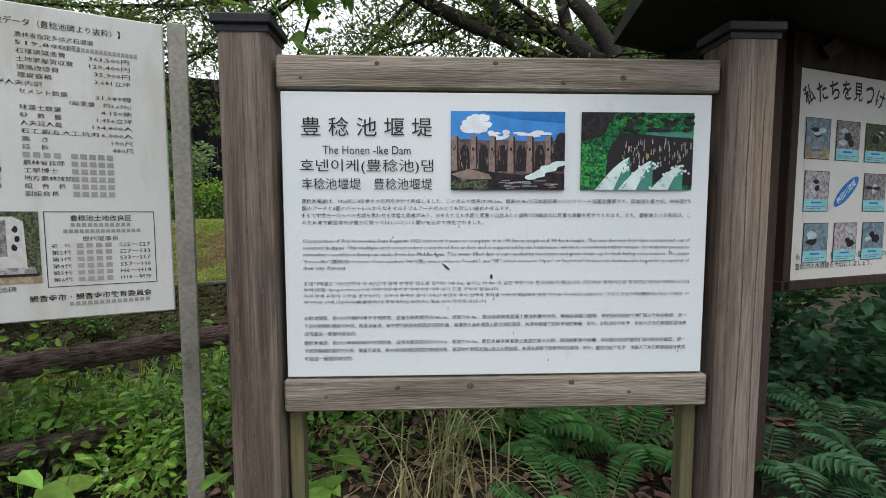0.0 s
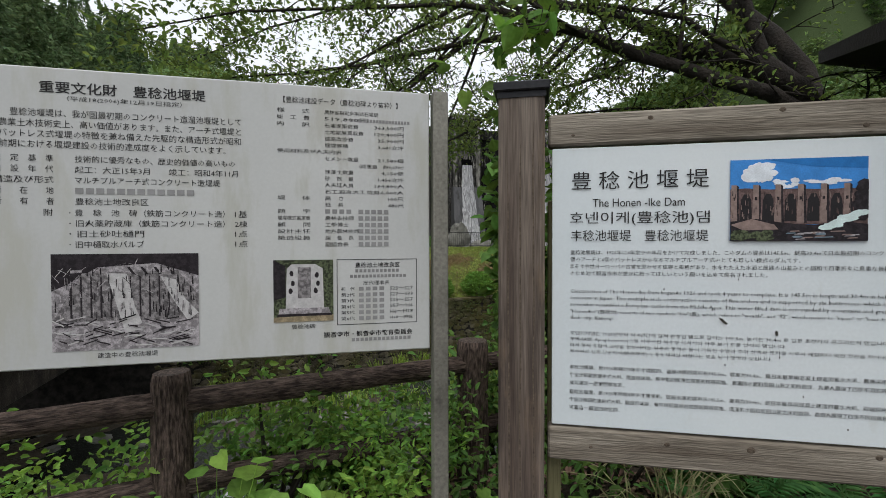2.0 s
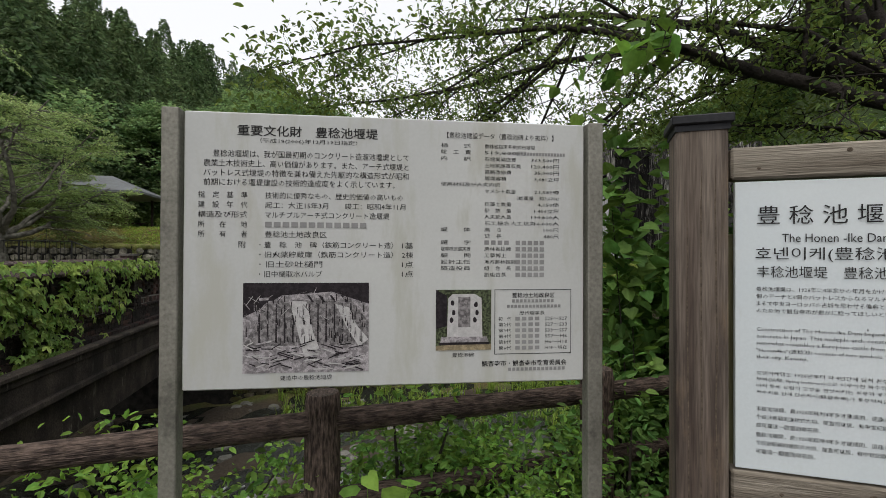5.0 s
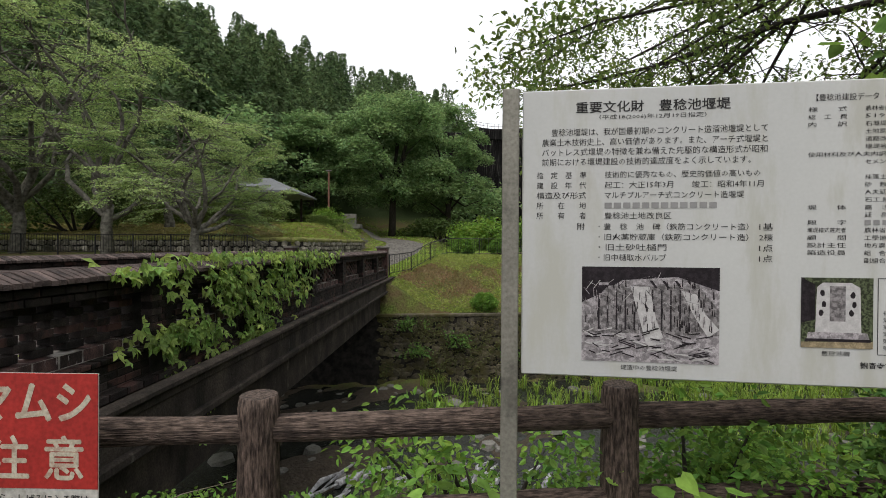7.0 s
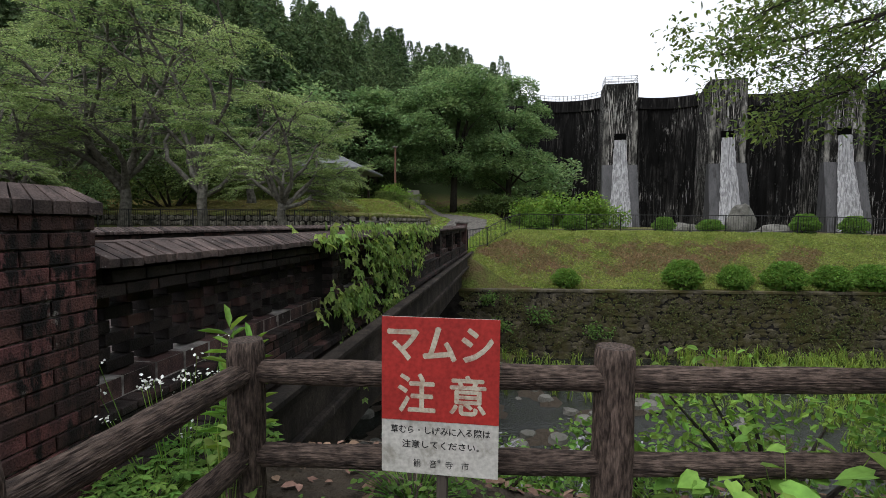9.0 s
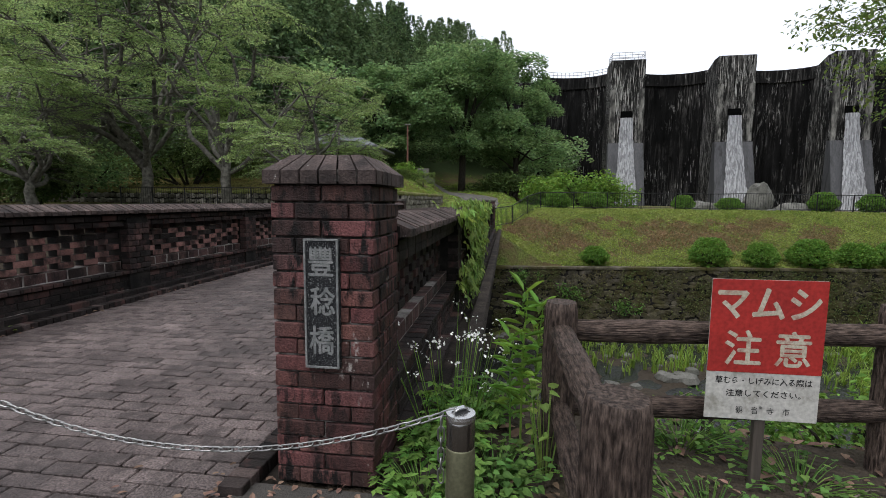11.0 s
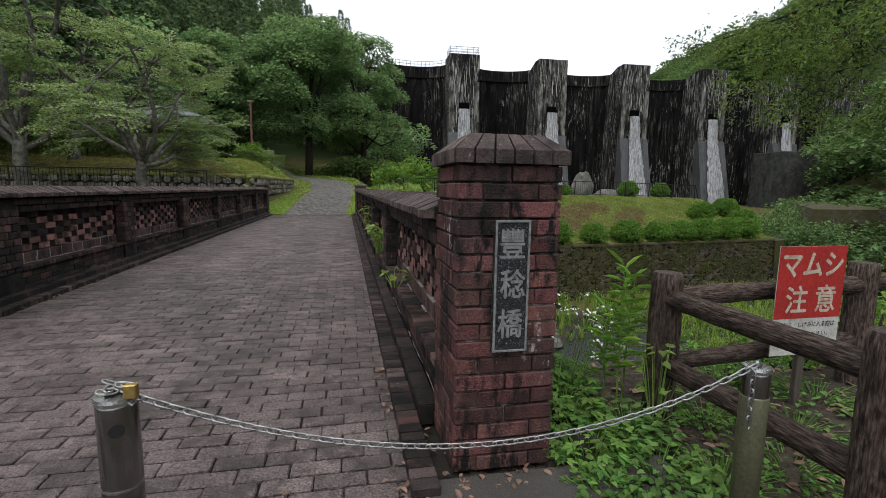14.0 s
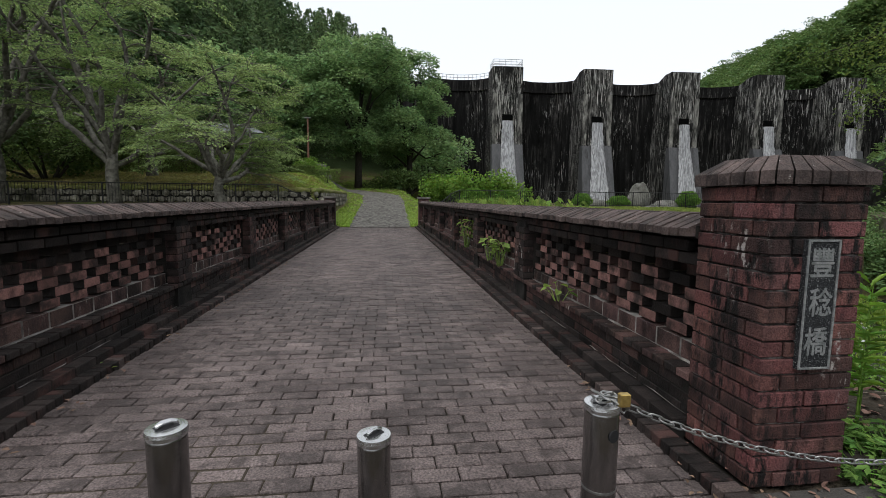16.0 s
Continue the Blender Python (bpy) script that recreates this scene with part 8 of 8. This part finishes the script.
for k, (u, v, z, n, L) in enumerate(((0.98, 0.22, 0.04, 6, 0.32), (1.17, 0.25, 0.04, 6, 0.34), (1.12, 0.75, 0.2, 7, 0.34), (0.86, 0.95, 0.22, 6, 0.3), (1.5, 0.8, 0.3, 8, 0.38))):
    fern("feathery green fern beside the board posts", *A_local(u, v), z - 0.02 if z < 0.05 else 0.0, n, L * (0.8 + 0.45 * (z > 0.2)), 100 + k, lift=0.75)
for k, (x, y, n, L) in enumerate(((2.2, 0.62, 8, 0.34), (2.55, 0.5, 8, 0.36), (2.35, 0.95, 8, 0.42), (2.9, 0.8, 8, 0.42), (2.75, 0.25, 7, 0.36), (3.2, 0.5, 8, 0.45))):
    fern("tall dark feathery fern below the picture board", x, y, 0.0, n, L, 120 + k, M["fern_dark"], lift=1.2)


def plant(label, x, y, z, n, h, leaf, seed, mat=None, shape="heart", spread=0.25, aspect=0.85, name="weed", flat=0.75, group="broad-leaved weeds"):
    """A leafy weed: stems with a leaf on each stalk."""
    rng = np.random.default_rng(seed)
    th = thing(name, label, "plant", (x, y, z), group)
    st = Mesher()
    C = []
    for k in range(n):
        a, q = rng.random() * 6.283, spread * math.sqrt(rng.random())
        t = (q * math.cos(a), q * math.sin(a), h * rng.uniform(0.35, 1.0))
        st.tube([(t[0] * 0.3, t[1] * 0.3, -0.03), (t[0] * 0.7, t[1] * 0.7, t[2] * 0.6), t], [0.0035, 0.0025, 0.0015], 4, False)
        C.append(t)
    C = np.array(C)
    out = C * np.array([1, 1, 0])
    V, F = rand_leaves(C, np.full(n, leaf), rng, shape, aspect, flat, unit(out + 1e-6) * 0.8)
    part("foliage", mesh_np("foliage", V, F), mat or M["weed"], th)
    tagged(part("stem", st, mat or M["weed"], th), kind="stuff")
    return th


# weeds round the bridge pillar, the fence and the boards: (x, y, leaves, height, leaf length, spread)
for k, (x, y, n, h, lf, sp_) in enumerate(((-4.55, 1.75, 46, 0.28, 0.085, 0.2), (-4.35, 1.55, 60, 0.22, 0.075, 0.22), (-4.12, 1.45, 44, 0.18, 0.07, 0.2), (-4.5, 2.1, 50, 0.34, 0.09, 0.2), (-4.25, 1.9, 50, 0.26, 0.08, 0.2),
                                           (-4.62, 1.5, 36, 0.2, 0.07, 0.14), (-3.75, 1.95, 34, 0.2, 0.06, 0.2), (-3.4, 1.75, 40, 0.1, 0.05, 0.25), (-3.7, 1.5, 34, 0.1, 0.05, 0.25), (-4.4, 2.5, 60, 0.4, 0.1, 0.25), (-2.9, 2.05, 36, 0.16, 0.06, 0.25), (-3.3, 2.35, 40, 0.25, 0.07, 0.25))):
    plant("low broad-leaved green weeds by the path", x, y, float(ground_z(x, y)), int(n * 3.2), h * 0.4, lf * 0.52, 140 + k, M["weed_dark"] if k % 3 == 1 else M["weed_mid"], spread=sp_ * 1.2, flat=0.85, shape=("lobed", "heart", "oval")[k % 3])
for k, (x, y, n, h, lf, sp_) in enumerate(((-1.45, 2.0, 12, 0.42, 0.125, 0.16), (-1.15, 2.15, 10, 0.38, 0.12, 0.18), (-0.75, 2.1, 16, 0.5, 0.12, 0.2), (-0.45, 2.15, 14, 0.42, 0.13, 0.2), (-2.1, 2.2, 24, 0.3, 0.1, 0.3), (-1.7, 2.3, 24, 0.45, 0.09, 0.25), (0.3, 1.95, 14, 0.3, 0.1, 0.15), (0.55, 1.75, 12, 0.3, 0.11, 0.14), (0.45, 1.5, 9, 0.28, 0.12, 0.1))):
    plant("bright broad-leaved weeds below the boards", x, y, float(ground_z(x, y)), n, h, lf, 170 + k, spread=sp_)
for k, (x, y, rx, ry, rz, n, lf) in enumerate(((-1.5, 2.75, 0.55, 0.4, 0.6, 700, 0.05), (-0.55, 2.62, 0.6, 0.35, 0.75, 1100, 0.05), (0.0, 2.45, 0.5, 0.4, 0.5, 1000, 0.045), (-0.2, 2.9, 0.7, 0.4, 0.45, 1000, 0.06), (0.5, 2.3, 0.45, 0.4, 0.6, 700, 0.05), (-2.2, 2.75, 0.5, 0.35, 0.25, 500, 0.04), (1.0, 2.2, 0.5, 0.4, 0.6, 600, 0.06), (-3.0, 2.8, 0.5, 0.35, 0.2, 450, 0.04), (0.9, 2.9, 0.7, 0.5, 1.0, 900, 0.07))):
    shrub("shrub", "low leafy green shrub along the log fence", (x, y), (rx, ry, rz), int(n * 1.3), lf * 0.95, M["weed_dark"] if x > 0.4 else M["weed_mid"] if k % 2 else M["weed"], 190 + k, "oval", 0.55)
# dense leafage between and behind the boards
for k, (x, y, rx, ry, rz, n, lf) in enumerate(((1.2, 3.15, 0.33, 0.4, 2.5, 1100, 0.1), (1.6, 3.2, 0.6, 0.6, 2.2, 1500, 0.1), (2.4, 3.4, 0.8, 0.6, 2.0, 1300, 0.12), (1.9, 2.3, 0.6, 0.5, 1.4, 900, 0.08), (3.3, 2.2, 0.8, 0.6, 1.8, 900, 0.1), (3.9, 1.1, 0.7, 0.6, 1.0, 1000, 0.08), (4.6, 1.9, 0.9, 0.8, 1.8, 1100, 0.1), (4.7, 0.5, 0.8, 0.6, 1.1, 1000, 0.08), (5.8, 1.3, 1.0, 0.9, 1.6, 1100, 0.1), (5.4, -0.4, 0.8, 0.7, 1.0, 900, 0.09), (6.6, 0.2, 1.0, 1.0, 1.5, 1000, 0.1))):
    shrub("climber_thicket", "dense thicket of large-leaved climbers behind the boards", (x, y), (rx, ry, rz), n, lf, M["fern_dark"] if k > 4 else M["weed_dark"], 210 + k, "heart", 0.85, base=-0.4, flat=0.5)
plant("leafy climber at the fence corner post", -4.02, 2.0, 0.0, 26, 0.42, 0.05, 139, M["vine"], spread=0.1)
# tall weed at the fence corner
tall = thing("tall_weed", "tall narrow-leaved weed at the fence corner", "plant", (-4.13, 2.2, -0.05))
rng = np.random.default_rng(230)
st, C, D = Mesher(), [], []
for (sx, sy, h) in ((0, 0, 0.86), (0.06, 0.04, 0.78), (-0.05, 0.05, 0.6)):
    st.tube([(sx, sy, 0), (sx * 1.2, sy, h * 0.6), (sx * 1.3 + 0.02, sy, h)], [0.006, 0.005, 0.002], 5)
    for i in range(36):
        t = 0.3 + 0.7 * i / 36
        a = i * 2.4
        C.append((sx * (1 + 0.3 * t), sy, h * t))
        D.append((math.cos(a), math.sin(a), 0.35 if t < 0.95 else 1.0))
C, D = np.array(C), np.array(D)
V, F = leaf_arrays(C, D, np.tile([0, 0, 1.0], (len(C), 1)) + rng.normal(size=C.shape) * 0.1, rng.uniform(0.1, 0.145, len(C)), "oval", 0.24)
part("foliage", mesh_np("foliage", V, F), M["weed"], tall)
part("stem", st, M["weed"], tall)
# white-flowered weeds at the pillar's foot
fl = thing("flowering_weed", "thin weed with small white flower heads by the pillar", "plant", (-4.5, 2.35, 0.0))
st, C = Mesher(), []
for k in range(30):
    a, q = rng.random() * 6.283, 0.34 * math.sqrt(rng.random())
    p = np.array([q * math.cos(a), q * math.sin(a) * 1.2, rng.uniform(0.3, 0.62)])
    st.tube([(p[0] * 0.4, p[1] * 0.4, -0.1), tuple(p)], [0.003, 0.0015], 4, False)
    for j in range(8):
        C.append(p + rng.normal(size=3) * np.array([0.022, 0.022, 0.014]))
C = np.array(C)
V, F = rand_leaves(C, np.full(len(C), 0.017), rng, "oval", 0.8, 0.4)
part("blossom", mesh_np("blossom", V, F), M["petal"], fl)
tagged(part("stem", st, M["weed"], fl), kind="stuff")
# climber on the parapet's outer face
iv = thing("ivy", "light green climber hanging over the brick parapet", "climber", (-4.72, 7.3, 0.4))
C = []
# ragged sheets of leaves over the brickwork: (y, z, spread along, spread down, leaves)
for y0, z0, sy, sz, n in ((4.9, 1.12, 0.3, 0.05, 60), (5.35, 0.95, 0.14, 0.15, 90), (5.0, 0.42, 0.35, 0.07, 110), (5.7, 0.35, 0.35, 0.1, 130), (6.3, 0.9, 0.3, 0.2, 200), (6.8, 0.5, 0.35, 0.25, 260), (7.6, 0.75, 0.4, 0.28, 280), (8.5, 0.7, 0.5, 0.3, 260), (9.3, 0.85, 0.5, 0.25, 200), (7.0, 0.1, 0.5, 0.1, 100), (5.3, -0.1, 0.2, 0.22, 60), (5.8, -0.4, 0.16, 0.22, 50), (10.5, 1.1, 0.9, 0.1, 150)):
    for k in range(n):
        C.append((-4.7 + rng.uniform(-0.01, 0.1), y0 + rng.normal() * sy, min(1.2, z0 + rng.normal() * sz)))
for k in range(300):                                   # over the coping
    C.append((-4.85 + rng.normal() * 0.1, rng.normal(8.2, 1.6), 1.19 + rng.uniform(0, 0.07)))
C = np.array(C)
gap = wavy(C[:, 1], C[:, 2] * 1.4, 3.1, 2.0) + 0.5 * wavy(C[:, 1], C[:, 2], 7.0, 1.0)
C = C[(C[:, 1] > 4.2) & (rng.random(len(C)) < 0.85) & (gap > -0.35 + 0.3 * rng.normal(size=len(C)))] - np.array([-4.72, 7.3, 0.4])
D = np.stack([rng.uniform(0.1, 0.7, len(C)), rng.normal(size=len(C)) * 0.7, -np.abs(rng.normal(size=len(C))) - 0.2], -1)
V, F = leaf_arrays(C, D, np.tile([1.0, 0, 0.45], (len(C), 1)) + rng.normal(size=C.shape) * 0.3, rng.uniform(0.07, 0.125, len(C)), "lobed", 0.85)
part("foliage", mesh_np("foliage", V, F), M["vine"], iv)
st = Mesher()
for k in range(14):
    y0 = rng.normal(0, 0.8)
    st.tube([(0.0, y0 * 0.6, -0.9), (0.02, y0 * 0.8 + 0.1, -0.2), (0.0, y0, 0.4), (0.0, y0 + rng.normal() * 0.2, 0.78)], [0.008, 0.007, 0.005, 0.003], 5)
part("stem", st, M["bark"], iv)
for k, (x, y, z, n, h, lf) in enumerate(((-5.22, 3.9, 0.37, 8, 0.14, 0.07), (-5.2, 6.1, 0.37, 26, 0.34, 0.09), (-5.2, 6.7, 0.37, 22, 0.3, 0.09), (-5.2, 8.6, 0.37, 30, 0.5, 0.1), (-8.72, 3.4, 0.0, 7, 0.06, 0.04), (-5.0, 3.1, 0.37, 5, 0.1, 0.05))):
    plant("small weed rooted in the brick parapet", x, y, z, n, h, lf, 240 + k, M["vine"], spread=0.13)
# weeds and grass on the stream bed and the banks
def field(name, label, spots, n_each, reach, h, w, mat, seed):
    rng = np.random.default_rng(seed)
    V, F = [], []
    for x, y in spots:
        v, f = blades(n_each, (x, y, float(ground_z(x, y)) - 0.02), reach, h, w, rng, 3)
        F += [tuple(i + len(V) for i in q) for q in f]
        V += v
    return tagged(part(name, mesh_np(name, V, F), mat), label, "grass", kind="stuff")


r2 = np.random.default_rng(300)
M["reed"] = foliage("stream_grass", (0.13, 0.22, 0.035), (0.21, 0.3, 0.06), 1.2, 0.4, trans=0.35)
field("stream_grass", "lush green grass along the stream bed", scatter(r2, 900, (-3, 11.5), (18, 20.5), lambda x, y: y < float(wall_y(x)) - 0.3 and (y > 14.2 or x > 5)), 7, 0.35, 0.75, 0.03, M["reed"], 301)
field("bank_grass", "tall pale green grass below the retaining wall", scatter(r2, 520, (5.5, 12), (18, 20.5), lambda x, y: y < float(wall_y(x)) - 0.3), 8, 0.5, 0.95, 0.025, M["reed"], 302)
M["cover_bright"] = foliage("bright_verge_grass", (0.16, 0.27, 0.045), (0.25, 0.36, 0.08), 1.2, 0.4, trans=0.3)
# ground cover on the sloping lawn: dry and brown in the middle, green along the rims
M["cover_dry"] = foliage("dry_ground_cover", (0.25, 0.165, 0.095), (0.15, 0.13, 0.05), 1.6, 0.35, trans=0.15, hue=0.015)
M["cover_green"] = foliage("green_ground_cover", (0.165, 0.225, 0.05), (0.265, 0.315, 0.088), 0.9, 0.35, trans=0.25)
n = 120000
cx, cy = r2.uniform(-4.4, 18.6, n), r2.uniform(19.3, 28.0, n)
sel = cy > wall_y(cx) + 0.42
cx, cy = cx[sel], cy[sel]
up = (cy - wall_y(cx)) / 7.2
dryness = np.exp(-((up - 0.5) / 0.3) ** 4) * sm(17, 9, cx) + 0.35 * wavy(cx, cy, 0.8, 3) + 0.3 * wavy(cx, cy, 2.3, 5) + r2.normal(size=len(cx)) * 0.1
for nm, lb, mk, mat_ in (("dry_cover", "brown dried ground cover on the lawn slope", dryness > 0.84, M["cover_dry"]), ("lawn_grass", "short rough green grass on the sloping lawn", dryness <= 0.84, M["cover_green"])):
    C = np.stack([cx[mk], cy[mk], ground_z(cx[mk], cy[mk]) + 0.015], -1)
    V, F = rand_leaves(C, np.full(len(C), 0.085), r2, "quad", 0.55, 0.35, np.tile([0, 0, 0.5], (len(C), 1)), 0)
    tagged(part(nm, mesh_np(nm, V, F), mat_), lb, "grass", kind="stuff")
M["cover_olive"] = foliage("mossy_terrace_lawn", (0.2, 0.205, 0.055), (0.29, 0.24, 0.1), 0.5, 0.3, trans=0.2, hue=0.015)
n = 60000
cx, cy = r2.uniform(-34, -10.2, n), r2.uniform(24.3, 36, n)
C = np.stack([cx, cy, ground_z(cx, cy) + 0.02], -1)
V, F = rand_leaves(C, np.full(n, 0.085), r2, "quad", 0.6, 0.75, np.tile([0, 0, 0.1], (n, 1)), 0)
tagged(part("terrace_grass", mesh_np("terrace_grass", V, F), M["cover_olive"]), "short mossy grass on the lawn terrace", "grass", kind="stuff")
# moss and small creepers on the retaining wall
n = 34000
cx, cz = r2.uniform(-4.7, 18.2, n), r2.uniform(-4.3, -1.4, n)
sel = wavy(cx, cz * 1.3, 1.1, 2) + 0.7 * wavy(cx, cz, 3.7, 1) + 0.25 * (cz + 3) > r2.normal(size=n) * 0.35 + 0.15
cx, cz = cx[sel], cz[sel]
C = np.stack([cx, wall_y(cx) + 0.0 + 0.18 * (cz + 4.6) / 3.18 - 0.1 * r2.random(len(cx)), cz], -1)
D = r2.normal(size=C.shape) * np.array([1, 0.3, 1]) + np.array([0, -0.4, -0.3])
M["wall_moss"] = foliage("wall_moss", (0.085, 0.075, 0.035), (0.06, 0.085, 0.024), 0.9, 0.6, trans=0.1, hue=0.02)
V, F = leaf_arrays(C, D, np.tile([0, -1.0, 0.5], (len(C), 1)) + r2.normal(size=C.shape) * 0.4, r2.uniform(0.04, 0.09, len(C)), "quad", 0.7)
tagged(part("wall_moss", mesh_np("wall_moss", V, F), M["wall_moss"]), "brown-green moss and creepers over the wall stones", "moss", kind="stuff")
def on_path(x, y):
    """Where the cobbled path lies."""
    hit_ = np.zeros(len(x), bool)
    for px_, py_, w_ in ctr[::2]:
        hit_ |= np.hypot(x - px_, y - py_) < w_
    return hit_


n = 60000
cy = 20.7 + 62 * r2.random(n) ** 1.6
cx = r2.uniform(-1, 1, n) * (2.2 + 0.38 * (cy - 20.7)) - 6.9 - 0.05 * (cy - 20.7)
sel = ~on_path(cx, cy) & (ground_z(cx, cy) < 5.5)
cx, cy = cx[sel], cy[sel]
C = np.stack([cx, cy, ground_z(cx, cy) + 0.015], -1)
V, F = rand_leaves(C, 0.09 + 0.003 * (cy - 20.7), r2, "quad", 0.6, 0.6, np.tile([0, 0, 0.15], (len(C), 1)), 0)
tagged(part("verge_grass", mesh_np("verge_grass", V, F), M["cover_bright"]), "bright green lawn beside the cobbled path", "grass", kind="stuff")
nb = np.random.default_rng(310)
for k in range(16):
    x, y = -4.2 + k * 0.62 + nb.uniform(-0.2, 0.2), nb.uniform(3.2, 4.6)
    shrub("bank_weeds", "tangle of leafy weeds on the stream bank", (x, y), (0.7, 0.6, 0.38 if x < -1.6 else 0.6), 1300, 0.045, M["weed_mid"] if k % 3 else M["weed_dark"], 320 + k, "heart", 0.8)
for k in range(7):
    x, y = 3.0 + k * 1.6, nb.uniform(5, 9)
    shrub("bank_weeds", "tangle of leafy weeds on the stream bank", (x, y), (1.3, 1.1, 1.3), 1700, 0.09, M["weed_mid"], 340 + k, "heart", 0.8)
for k, (x, y, z) in enumerate(((-3.2, 18.4, -3.0), (-1.8, 18.7, -2.6), (0.6, 18.9, -3.2), (-3.6, 18.3, -1.9))):
    shrub("wall_weeds", "hanging weeds on the mossy wall", (x, y), (0.6, 0.3, 0.6), 260, 0.1, M["weed_dark"], 360 + k, "oval", 0.6, base=z)
# litter of dead leaves
n = 9000
lx, ly = r2.uniform(-4.2, 3.6, n), r2.uniform(0.9, 3.4, n)
sel = (lx > -0.2) | (r2.random(n) < 0.17)
lx, ly = lx[sel], ly[sel]
C = np.stack([lx, ly, ground_z(lx, ly) + 0.008 + 0.012 * r2.random(len(lx))], -1)
V, F = rand_leaves(C, r2.uniform(0.04, 0.085, len(C)), r2, "oval", 0.6, 0.75, None, 0)
tagged(part("leaf_litter", mesh_np("leaf_litter", V, F), M["dry"]), "brown dead leaves strewn over dark soil", "leaves", kind="stuff")
n = 170
lx = np.concatenate([r2.uniform(-5.45, -5.2, 60), r2.normal(-5.2, 0.25, 60), r2.uniform(-8.7, -8.5, 50)])
ly = np.concatenate([r2.uniform(1.7, 3.5, 60), r2.normal(1.62, 0.08, 60), r2.uniform(2.2, 9, 50)])
C = np.stack([lx, ly, np.full(n, 0.012) + 0.01 * r2.random(n)], -1)
V, F = rand_leaves(C, np.full(n, 0.04), r2, "oval", 0.6, 0.85, None, 0)
tagged(part("fallen_leaves", mesh_np("fallen_leaves", V, F), M["dry"]), "few dead leaves along the edge of the paving", "leaves", kind="stuff")

rt = random.Random(91)
for k in range(16):
    x, y, a, l = rt.uniform(-3.8, -1.6), rt.uniform(1.6, 2.9), rt.uniform(0, 6.28), rt.uniform(0.25, 0.7)
    d, z0 = Vector((math.cos(a), math.sin(a), 0)), 0.012
    tw_ = Mesher().tube([d * (l * i / 4) + Vector((rt.uniform(-0.02, 0.02), rt.uniform(-0.02, 0.02), z0 + 0.03 * math.sin(i * 1.1))) for i in range(5)], [0.004, 0.0036, 0.003, 0.0022, 0.0012], 5)
    tagged(part("twig", tw_, M["twig"], None, at=(x, y, float(ground_z(x, y)))), "dry grey-brown twig lying on the soil", "twig", "dry twigs on the soil")

stones.done()
ts.done()
set_letters()
